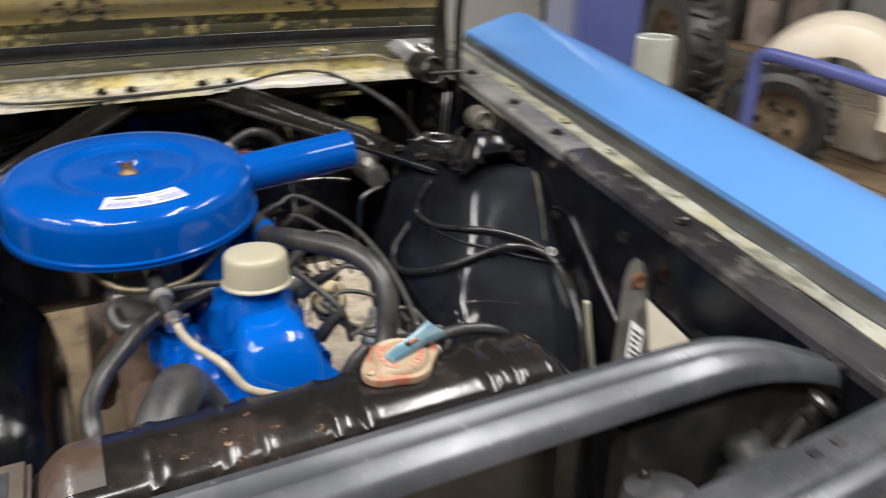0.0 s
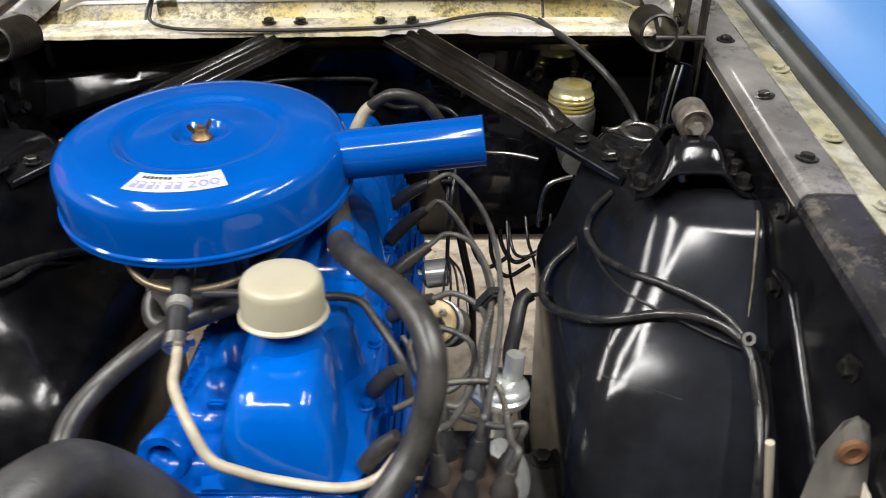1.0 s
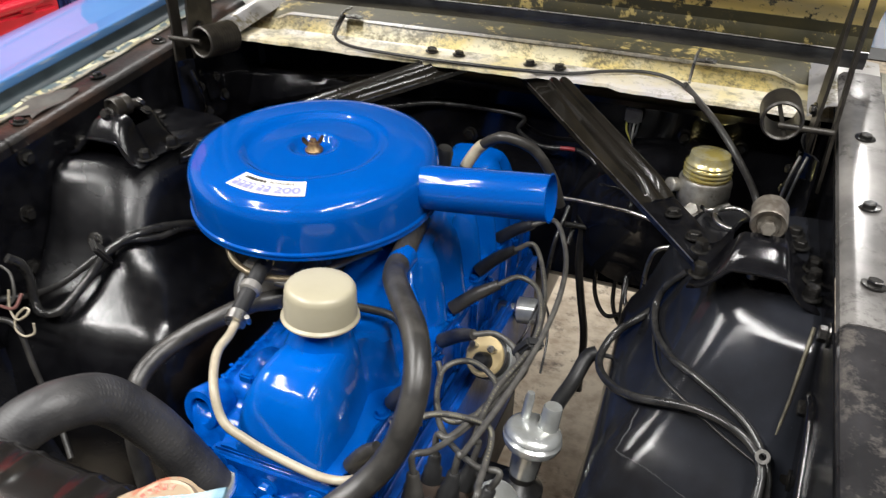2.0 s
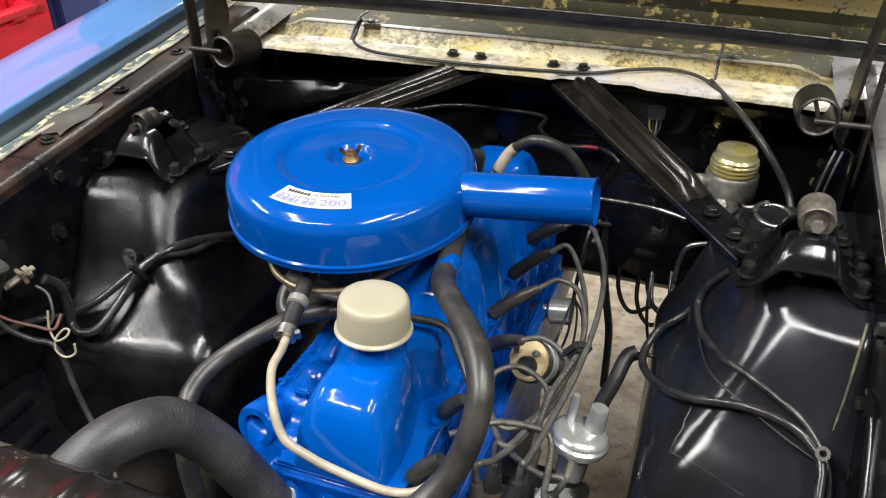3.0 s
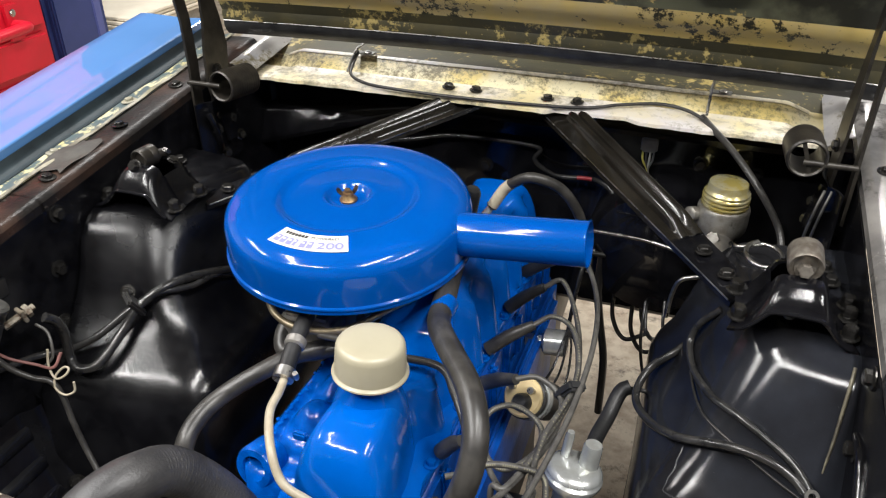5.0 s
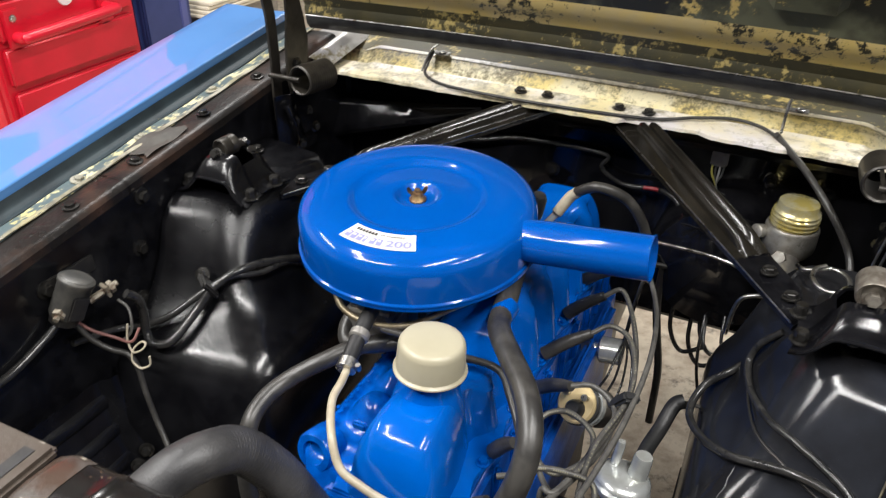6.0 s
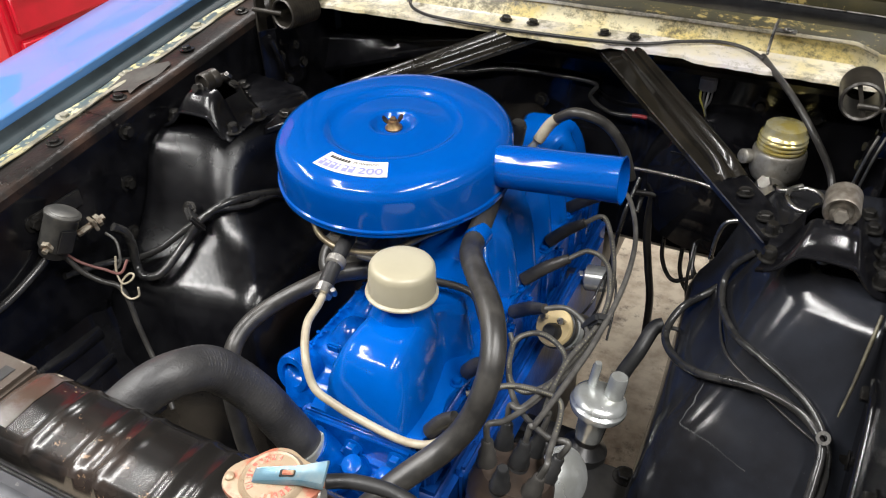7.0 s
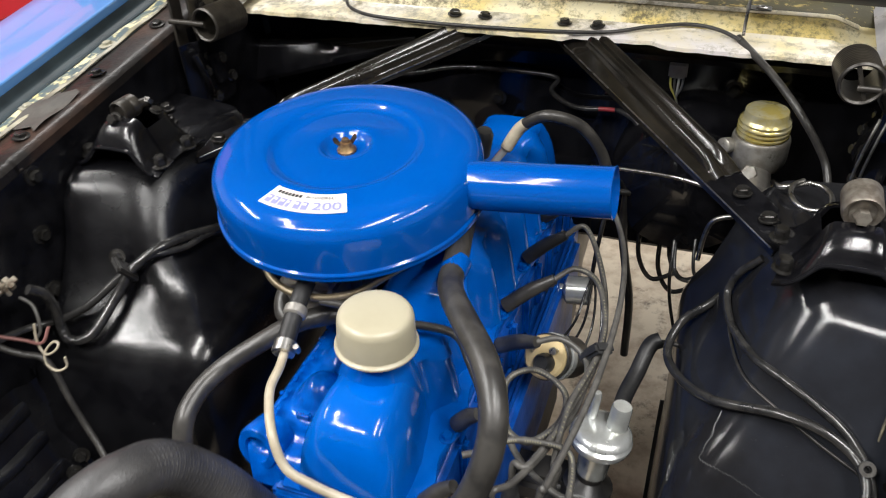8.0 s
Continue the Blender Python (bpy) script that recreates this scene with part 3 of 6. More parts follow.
part("seam", box(-0.226, -0.542, 0.852, 0.216, -0.449, 0.86, 0.003), SATIN, radiator)

bar = thing("radiator_support_bar", "dark grey pressed steel cross bar in front of the radiator", "cross bar")
BARSEC = [(0.004, -0.03), (0.001, -0.006), (-0.003, 0.0), (-0.011, 0.001), (-0.016, -0.003), (-0.026, -0.004), (-0.031, 0.0), (-0.045, -0.004), (-0.052, -0.011), (-0.054, -0.02)]
rows = []
for x in stations(-0.446, 0.446, 44):
    e = max(0, abs(x) - 0.3) / 0.146
    rows.append([(x, -0.556 - 0.035 * e * e + s * (1 - 0.5 * e * e), 0.9 - 0.03 * e * e + h + 0.0015 * math.sin(9 * x)) for s, h in BARSEC])
part("bar", sheet(rows, 0.0018), GREY, bar)
for side in (-1, 1):
    part("end_bracket", sheet([[(side * x, y, z) for x, z in ((0.42, 0.856), (0.45, 0.858), (0.472, 0.856), (0.474, 0.82))] for y in (-0.605, -0.59, -0.57)], 0.002), SATIN, bar)
    hexbolt(pose(side * 0.45, -0.59, 0.86), 0.008, 0.007, 0.012, SATIN, bar)

# ---- air cleaner ----
AX, AY = -0.103, 0.006
CLM = Matrix.Translation((AX, AY, 0.9445)) @ pose(0, 0, 0, 4.0) @ Matrix.Translation((0, 0, -0.94))
cleaner = thing("air_cleaner", "round glossy blue air cleaner with a snorkel", "air cleaner")
lid = [(0, 0.931), (0.014, 0.931), (0.02, 0.9315), (0.0245, 0.934), (0.0272, 0.9385), (0.03, 0.9405), (0.034, 0.9405), (0.05, 0.939), (0.068, 0.937), (0.076, 0.9362), (0.08, 0.9372), (0.084, 0.9405), (0.088, 0.9428), (0.092, 0.943), (0.118, 0.942), (0.134, 0.9395), (0.143, 0.935), (0.1485, 0.928), (0.1505, 0.92),
       (0.151, 0.9), (0.1515, 0.885), (0.1538, 0.8835), (0.1543, 0.882), (0.1538, 0.8805), (0.152, 0.879)]
part("lid", lathe(lid, CLM, 96), BLUE, cleaner)
part("base_pan", lathe([(0.1535, 0.8795), (0.1535, 0.876), (0.148, 0.872), (0.12, 0.868), (0.06, 0.866), (0.045, 0.85), (0, 0.85)], CLM, 96), BLUE, cleaner)
sn0, sn1 = Vector((0.02, AY + 0.001, 0.913)), Vector((0.1915, 0.008, 0.931))
sd = (sn1 - sn0).normalized()
sm = aim(sn0, sd)
L = (sn1 - sn0).length
part("snorkel", lathe([(0.0255, 0), (0.0255, 0.02), (0.0262, 0.03), (0.0265, 0.06), (0.0265, L - 0.002), (0.0278, L), (0.0258, L + 0.0005), (0.0245, L - 0.006), (0.0245, 0.03), (0.0, 0.03)], sm, 40), BLUE, cleaner)
nut = lathe([(0.0, 0.9305), (0.0105, 0.9305), (0.011, 0.9335), (0.0075, 0.9375), (0.0062, 0.9425), (0.004, 0.943), (0.0037, 0.9465), (0.0, 0.947)], CLM, 16)
nutob = part("wing_nut", nut, BRONZE, cleaner, "small rusty wing nut")
for s in (-1, 1):
    wing = [(s * 0.004, 0.9375), (s * 0.0085, 0.939), (s * 0.0125, 0.944), (s * 0.0135, 0.949), (s * 0.011, 0.951), (s * 0.008, 0.9475), (s * 0.0055, 0.9425)]
    bm = bmesh.new()
    bm.faces.new([bm.verts.new(CLM @ pose(0, 0, 0, 0, 0, 35) @ Vector((q, 0, z))) for q, z in wing])
    bmesh.ops.solidify(bm, geom=bm.faces[:], thickness=0.0026)
    bmesh.ops.bevel(bm, geom=bm.edges[:], offset=0.0007, segments=2, affect="EDGES")
    part("wing", bm, BRONZE, nutob)

# ---- engine ----
engine = thing("engine", "blue painted inline six engine with a stamped valve cover", "engine")
part("cylinder_head", box(-0.075, -0.275, 0.65, 0.085, 0.36, 0.728, 0.008, 3), BLOCKBLUE, engine)
part("block", box(-0.09, -0.285, 0.4, 0.1, 0.37, 0.652, 0.012, 3), BLOCKBLUE, engine)
part("oil_pan", box(-0.085, -0.27, 0.24, 0.09, 0.35, 0.402, 0.03, 3), SATIN, engine)


def cover_ring(y, half, top, shoulder, pleat):
    """One section of the valve cover, from flange to flange, with its pleats and scallops."""
    z0 = 0.736
    h = top - z0
    c = 0.008
    wave = math.sin(2 * math.pi * (y + 0.02) / 0.064)
    flute = pleat * math.copysign(abs(wave) ** 0.8, wave)
    edge = 0.072 + 0.0045 * math.sin(2 * math.pi * (y - 0.01) / 0.096) - 0.004 * (y < -0.262)
    side = [(edge, z0 - 0.004), (edge - 0.0008, z0 + 0.0005), (max(half + 0.004, edge - 0.012), z0 + 0.0015)]
    for k, up in ((1.04, 0.05), (1.0, 0.18), (0.965, 0.36), (0.92, 0.54), (0.86, 0.7), (0.4 + 0.55 * shoulder, 0.82), (0.14 + 0.82 * shoulder, 0.905), (shoulder * 0.9, 0.955), (shoulder * 0.7, 0.985), (shoulder * 0.35, 0.998), (0, 1.0)):
        side.append((half * k + flute * (1 if up < 0.9 else 0.35) * (k > 0.3), z0 + h * up))
    return [(c - x, y, z) for x, z in side] + [(c + x, y, z) for x, z in reversed(side[:-1])]


def cover_at(y):
    ys, *cols = zip(*COVER)
    return cover_ring(y, *(float(np.interp(y, ys, v)) for v in cols))


COVER = [(-0.285, 0.044, 0.742, 0.6, 0), (-0.282, 0.0475, 0.764, 0.6, 0), (-0.2775, 0.0495, 0.785, 0.61, 0), (-0.271, 0.051, 0.801, 0.62, 0), (-0.262, 0.0518, 0.813, 0.63, 0), (-0.248, 0.0525, 0.8205, 0.64, 0), (-0.222, 0.0515, 0.824, 0.65, 0), (-0.2, 0.047, 0.824, 0.68, 0), (-0.18, 0.043, 0.824, 0.7, 0.001), (-0.165, 0.0435, 0.822, 0.74, 0.004), (-0.15, 0.047, 0.816, 0.8, 0.0065), (-0.136, 0.05, 0.8095, 0.84, 0.007),
         (-0.12, 0.054, 0.8065, 0.86, 0.0075), (-0.075, 0.058, 0.806, 0.86, 0.008), (-0.062, 0.058, 0.812, 0.84, 0.007), (-0.045, 0.058, 0.835, 0.76, 0.008), (-0.03, 0.058, 0.845, 0.72, 0.0085), (0.24, 0.06, 0.85, 0.72, 0.0085), (0.3, 0.06, 0.85, 0.7, 0.006), (0.335, 0.055, 0.8, 0.66, 0), (0.345, 0.05, 0.742, 0.6, 0)]
bm = loft([cover_at(y) for y in [r[0] for r in COVER[:6]] + stations(-0.23, 0.33, 140) + [0.338, 0.345]], closed=False, caps=False)
bm.faces.new([v for v in bm.verts][:27])
cover = part("valve_cover", bm, COVERBLUE, engine, "glossy blue stamped valve cover")
part("seam", box(-0.02, -0.0695, 0.8055, 0.058, -0.0675, 0.8085, 0.0008), BLUE, cover)
for y in (-0.184, -0.088, 0.008, 0.104, 0.2):
    for sx in (-1, 1):
        hexbolt(pose(0.008 + sx * 0.0665, y, 0.7375, 0, 0, y * 500), 0.0058, 0.007, 0.0085, BLUE, cover)
cap = thing("oil_filler_cap", "beige painted oil filler breather cap on the valve cover", "cap")
CM = pose(0.007, -0.181, 0.846, -3, 2)
part("shell", lathe([(0, 0.003), (0.0376, 0.003), (0.0376, 0.0065), (0.0364, 0.0305), (0.0356, 0.035), (0.0335, 0.0382), (0.03, 0.0395), (0.02, 0.0399), (0.0, 0.04)], CM, 48), CREAM, cap)
part("brim", lathe([(0, 0.0), (0.0392, 0.0), (0.0405, 0.0012), (0.0403, 0.0028), (0.0386, 0.004), (0.0374, 0.0055), (0, 0.0055)], CM, 48), CREAM, cap, "rolled beige brim")
part("filler_neck", lathe([(0.042, -0.05), (0.038, -0.034), (0.033, -0.022), (0.0295, -0.011), (0.028, 0.001), (0, 0.001)], CM, 36), COVERBLUE, cover)

# ---- master cylinder ----
master = thing("master_cylinder", "cast iron brake master cylinder with a gold cap", "master cylinder")
MX, MY = 0.339, 0.374
ALLOY = material("pale_cast_metal", (0.36, 0.345, 0.31), 0.38, 0.45, grain=(0.24, 0.22, 0.19), scale=45, bump=0.5, bump_scale=220, patch=(0.1, 0.085, 0.065), patch_scale=40, patch_low=0.6, patch_high=0.7)
part("reservoir", lathe([(0, 0.775), (0.024, 0.775), (0.033, 0.782), (0.037, 0.79), (0.0385, 0.8), (0.0385, 0.822), (0.0375, 0.8265), (0.036, 0.828), (0, 0.828)], Matrix.Translation((MX, MY, 0)), 40), ALLOY, master)
part("ear", lathe([(0, 0), (0.011, 0), (0.011, 0.012), (0.008, 0.014), (0, 0.014)], aim((MX - 0.04, MY - 0.012, 0.812), (-0.6, -0.7, 0.2)), 14), ALLOY, master)
prof = [(0.0345, 0.827)]
for k in range(3):
    z = 0.8285 + k * 0.0062
    prof += [(0.0318, z), (0.0347, z + 0.0022), (0.0347, z + 0.004), (0.0318, z + 0.0058)]
prof += [(0.0315, 0.8475), (0.0335, 0.849), (0.0335, 0.851), (0.031, 0.854), (0.0292, 0.8565), (0.0288, 0.8625), (0.028, 0.865), (0.0265, 0.8658), (0.0, 0.8655)]
part("cap", lathe(prof, Matrix.Translation((MX, MY, 0)), 40), GOLD, master, "ribbed gold plated cap")
part("bore", lathe([(0, 0), (0.02, 0), (0.022, 0.02), (0.022, 0.16), (0.03, 0.165), (0.03, 0.175), (0, 0.175)], aim((MX, MY - 0.085, 0.775), (0, 1, 0)), 24), CAST, master)
for sx, sz in ((-0.028, 0.79), (0.028, 0.79)):
    hexbolt(aim((MX + sx, MY + 0.06, sz), (0, -1, 0)), 0.007, 0.008, 0.011, BLACK, master)
part("outlet_bolt", lathe([(0, 0), (0.011, 0), (0.0115, 0.004), (0.0115, 0.018), (0.0095, 0.021), (0, 0.021)], aim((MX - 0.008, MY - 0.045, 0.79), (-0.1, -0.8, 0.5)), 6), ALLOY, master, "steel outlet bolt")

# ---- label on the air cleaner ----
def arc_strip(r0, r1, a0, a1, z, n=24):
    rows = []
    for k in range(n + 1):
        a = radians(a0 + (a1 - a0) * k / n)
        rows.append([CLM @ Vector((r * math.cos(a), r * math.sin(a), z - max(0, r - 0.118) * 0.155)) for r in (r0, r1)])
    return sheet(rows, 0.0003)


sticker = part("label", arc_strip(0.0975, 0.1265, -108.8, -64, 0.9431), WHITE, cleaner, "curved white label with blue and black print bars")
part("print_band", arc_strip(0.1112, 0.1242, -107.5, -65, 0.9435), material("pale_violet_band", (0.55, 0.55, 0.76), 0.4), sticker, "pale violet print band")


def arc_text(body, r_base, tall, a0, a1, z, mat):
    """Lettering bent round the lid, with its feet on the radius r_base."""
    curve = bpy.data.curves.new("lettering", "FONT")
    curve.body = body
    holder = bpy.data.objects.new("lettering", curve)
    me = holder.to_mesh()
    bm = bmesh.new()
    bm.from_mesh(me)
    holder.to_mesh_clear()
    bpy.data.objects.remove(holder)
    bpy.data.curves.remove(curve)
    x0, x1 = min(v.co.x for v in bm.verts), max(v.co.x for v in bm.verts)
    y0, y1 = min(v.co.y for v in bm.verts), max(v.co.y for v in bm.verts)
    for v in bm.verts:
        a, r = radians(a0 + (a1 - a0) * (v.co.x - x0) / (x1 - x0)), r_base - tall * (v.co.y - y0) / (y1 - y0)
        v.co = CLM @ Vector((r * math.cos(a), r * math.sin(a), z - max(0, r - 0.118) * 0.155))
    return part("lettering", bm, mat, sticker, smooth=False)


for k in range(6):
    a = -106.3 + k * 4.05
    part("print_bar", arc_strip(0.1125, 0.1232, a, a + (1.5 if k == 3 else 3.0), 0.9439, 3), INKBLUE, sticker)
    part("print_bar", arc_strip(0.1152, 0.1178, a + 0.5, a + (1.2 if k == 3 else 2.2), 0.9442, 2), WHITE, sticker)
arc_text("200", 0.1232, 0.0107, -80.5, -66.5, 0.9441, INKBLUE)
for k in range(7):
    a = -104.5 + k * 2.3
    part("print_bar", arc_strip(0.1022, 0.1066, a, a + 1.45, 0.9437, 2), INK, sticker)
arc_text("POWERED", 0.1066, 0.0044, -86.5, -69.5, 0.9437, INK)

# ---- more of the engine ----
log = part("intake_log", loft([[(-0.083 + 0.032 * math.cos(a) * (1 + 0.16 * math.sin(y * 62)), y, 0.722 + 0.026 * math.sin(a) * (1 + 0.1 * math.sin(y * 62))) for a in (2 * math.pi * k / 18 for k in range(18))] for y in stations(-0.215, 0.3, 40)]), CASTBLUE, engine, "blue cast intake log")
ear = aim((-0.094, -0.266, 0.752), (-0.1, -1, 0.25))
part("mount_ear", lathe([(0.013, -0.03), (0.024, -0.03), (0.0245, -0.004), (0.022, 0.0), (0.0145, 0.0), (0.013, -0.003), (0.013, -0.03)], ear, 28), CASTBLUE, engine, "blue mounting ear with a bolt hole")


def casting_row(y):
    """Top of the head casting beside the valve cover: two round bosses inside a raised outer edge."""
    row = []
    front, rear = min(max((y + 0.278) / 0.02, 0), 1), min(max((-0.055 - y) / 0.02, 0), 1)
    for x in stations(-0.109 + 0.012 * (1 - front), -0.036, 26):
        z = 0.748 + 0.03 * math.exp(-(((x + 0.064) / 0.024) ** 2 + ((y + 0.182) / 0.025) ** 2) ** 1.6) + 0.024 * math.exp(-((x + 0.066) / 0.02) ** 2 - ((y + 0.118) / 0.028) ** 2)
        z += 0.008 * math.exp(-((x + 0.102) / 0.006) ** 2) + 0.004 * math.exp(-((y + 0.235) / 0.006) ** 2)
        row.append((x, y, z - 0.03 * (1 - front) ** 2 - 0.03 * (1 - rear) ** 2))
    return [(row[0][0] - 0.001, y, 0.66), (row[0][0] - 0.001, y, row[0][2] - 0.008), (row[0][0], y, row[0][2] - 0.003)] + row


random.seed(8)
for k in range(34):
    gy = random.uniform(-0.26, -0.09)
    part("cast_grain", lathe([(0.0026, 0), (0.0022, 0.0012), (0, 0.0018)], pose(random.uniform(-0.106, -0.097), gy, 0.7565), 7), CASTBLUE, engine)
part("head_casting", sheet([casting_row(y) for y in stations(-0.278, -0.055, 60)], 0.003), CASTBLUE, engine, "blue head casting with round bosses")
part("cover_tab", box(-0.052, -0.25, 0.793, -0.036, -0.243, 0.803, 0.002, m=pose(0, 0, 0)), BLUE, cover)
for px, py, pz, pr, tall in ((-0.083, -0.3, 0.7, 0.016, 0.028), (-0.045, -0.307, 0.69, 0.011, 0.03), (0.012, -0.31, 0.695, 0.014, 0.016), (0.05, -0.305, 0.69, 0.012, 0.02)):
    part("front_boss", lathe([(pr * 1.3, -0.03), (pr * 1.2, 0.0), (pr * 0.9, tall * 0.5), (pr * 0.8, tall * 0.9), (pr * 0.55, tall), (0, tall + 0.001)], aim((px, py, pz), (-0.05, -0.35, 0.94)), 20), CASTBLUE, engine)
part("front_cover", box(-0.07, -0.31, 0.45, 0.08, -0.282, 0.7, 0.01, 3), CASTBLUE, engine)
part("head_front", box(-0.07, -0.292, 0.66, 0.075, -0.272, 0.733, 0.006, 3), CASTBLUE, engine)
for bx, bz in ((-0.058, 0.72), (0.0, 0.705), (0.055, 0.712), (0.03, 0.68)):
    hexbolt(aim((bx, -0.2925, bz), (0, -1, 0.1)), 0.009, 0.01, 0.012, BLUE, engine)
thermostat = part("thermostat_housing", lathe([(0.036, 0), (0.037, 0.01), (0.03, 0.016), (0.026, 0.03), (0.0235, 0.036), (0.0235, 0.06), (0, 0.06)], aim((-0.022, -0.285, 0.66), (-0.35, -0.45, 0.8)), 28), CASTBLUE, engine, "blue thermostat housing")
part("water_pump", lathe([(0.05, 0), (0.05, 0.02), (0.03, 0.03), (0.022, 0.05), (0, 0.05)], aim((0.0, -0.308, 0.58), (0, -1, 0)), 28), CASTBLUE, engine)
part("exhaust_manifold", loft([[(-0.125 + 0.036 * math.cos(a), y, 0.63 + (0.04 + 0.008 * math.sin(y * 60)) * math.sin(a)) for a in (2 * math.pi * k / 16 for k in range(16))] for y in stations(-0.2, 0.3, 26)]), material("rusty_cast_iron", (0.07, 0.045, 0.035), 0.7, grain=(0.12, 0.07, 0.045), scale=30, bump=0.5, bump_scale=120), engine, "rusty brown exhaust manifold")
for k, (a, b) in enumerate((((0.082, -0.265, 0.744), (0.111, -0.265, 0.78)), ((0.081, -0.17, 0.746), (0.107, -0.18, 0.78)), ((0.09, -0.05, 0.747), (0.137, -0.073, 0.786)), ((0.077, 0.015, 0.748), (0.131, 0.034, 0.787)), ((0.077, 0.113, 0.748), (0.124, 0.123, 0.787)), ((0.075, 0.21, 0.748), (0.127, 0.2, 0.787)))):
    a, b = Vector(a), Vector(b)
    part("plug_boot", tube([a, a.lerp(b, 0.5) + Vector((0, 0, 0.003)), b], 0.0085, 4, 14, radii=[0.0092, 0.009, 0.0082, 0.0062]), RUBBER if k > 3 else GREYHOSE, engine, "rubber spark plug boot")
part("exhaust_side", box(0.095, -0.24, 0.56, 0.115, 0.3, 0.66, 0.008, 3), BLOCKBLUE, engine)
for y in stations(-0.235, 0.32, 10):
    part("head_rib", box(0.08, y - 0.009, 0.655, 0.0925, y + 0.009, 0.728, 0.005, 2), CASTBLUE, engine)
for y in (-0.19, -0.03, 0.13, 0.28):
    part("core_plug", lathe([(0.024, 0), (0.024, 0.004), (0.021, 0.005), (0.019, 0.002), (0, 0.001)], aim((0.1, y, 0.585), (1, 0, 0)), 24), BLOCKBLUE, engine)
part("sender_nut", lathe([(0, 0), (0.011, 0), (0.011, 0.012), (0, 0.012)], aim((0.09, 0.185, 0.644), (0.95, 0.05, 0.1)), 6), STEEL, engine)
part("sender", lathe([(0, 0), (0.009, 0), (0.009, 0.014), (0.015, 0.016), (0.0205, 0.02), (0.0205, 0.05), (0.017, 0.053), (0, 0.053)], aim((0.1, 0.185, 0.645), (0.95, 0.05, 0.1)), 24), ZINC, engine, "silver oil pressure sender")
part("carburettor", box(-0.15, -0.055, 0.755, -0.06, 0.06, 0.85, 0.012, 3), CAST, engine, "grey cast carburettor under the air cleaner")
part("throat", lathe([(0.036, 0.845), (0.036, 0.868), (0.03, 0.87), (0, 0.87)], Matrix.Translation((AX, AY, 0)), 28), CAST, engine)
part("float_bowl", box(-0.155, -0.1, 0.77, -0.085, -0.05, 0.825, 0.008, 3), CAST, engine)

# ---- distributor, coil and fuel filter ----
distributor = thing("distributor", "brown distributor with ribbed boots and a silver vacuum can", "distributor")
DM = pose(0.164, -0.262, 0.635, -8, 8)
part("body", lathe([(0, -0.12), (0.022, -0.12), (0.024, -0.02), (0.04, 0.0), (0.044, 0.012), (0.044, 0.04), (0, 0.04)], DM, 30), BROWN, distributor)
dcap = part("cap", lathe([(0.046, 0.04), (0.047, 0.052), (0.044, 0.07), (0.038, 0.082), (0.02, 0.086), (0, 0.087)], DM, 30), BROWN, distributor, "dark brown distributor cap")
BOOTS = []
for k in range(7):
    q = Vector((0, 0, 0.08)) if k == 6 else Vector((0.03 * math.cos(k * 1.047 + 0.3), 0.03 * math.sin(k * 1.047 + 0.3), 0.07))
    w = Vector((q.x * 6, q.y * 6, 1)).normalized()
    part("boot", lathe([(0.0105, 0), (0.0112, 0.003), (0.0112, 0.008), (0.0102, 0.0095), (0.0112, 0.011), (0.0112, 0.016), (0.0098, 0.019), (0.0092, 0.028), (0.0072, 0.0305), (0.0066, 0.042), (0.005, 0.044), (0, 0.044)], DM @ aim(q, w), 18), GREYHOSE if k in (3, 5) else RUBBER, dcap, "ribbed rubber boot")
    BOOTS.append((DM @ (q + w * 0.04), DM @ (q + w * 0.065)))
part("vacuum_can", lathe([(0, 0), (0.012, 0.0), (0.03, 0.006), (0.034, 0.01), (0.034, 0.014), (0.03, 0.018), (0.012, 0.024), (0, 0.025)], aim((0.203, -0.19, 0.65), (0.7, -0.25, 0.62)), 32), ZINC, distributor, "silver vacuum advance can")
part("vacuum_arm", tube([(0.175, -0.25, 0.63), (0.19, -0.22, 0.64), (0.203, -0.19, 0.65)], 0.007, 4), ZINC, distributor)

coil = thing("ignition_coil", "ignition coil with a cream top beside the engine", "ignition coil")
KM = aim((0.137, -0.028, 0.722), (-0.22, -0.72, 0.62))
part("can", lathe([(0, -0.085), (0.024, -0.085), (0.026, -0.08), (0.026, -0.012), (0.0275, -0.01), (0.0275, -0.004), (0.025, -0.002), (0, -0.002)], KM, 32), RUBBER, coil)
part("band", lathe([(0.0265, -0.03), (0.0283, -0.03), (0.0283, -0.018), (0.0265, -0.018)], KM, 32), ZINC, coil, "silver clamp band")
ctop = part("top", lathe([(0.0255, -0.004), (0.0255, 0.001), (0.023, 0.004), (0, 0.005)], KM, 32), material("cream_coil_top", (0.6, 0.47, 0.25), 0.4), coil, "cream plastic top")
part("tower", lathe([(0.012, 0.004), (0.011, 0.014), (0.008, 0.018), (0, 0.018)], KM @ pose(0.004, -0.006, 0), 18), RUBBER, ctop)
for tx, ty in ((-0.013, 0.008), (0.012, 0.012)):
    part("terminal", lathe([(0.003, 0.004), (0.003, 0.014), (0.0045, 0.014), (0.0045, 0.018), (0, 0.018)], KM @ pose(tx, ty, 0), 8), STEEL, ctop)

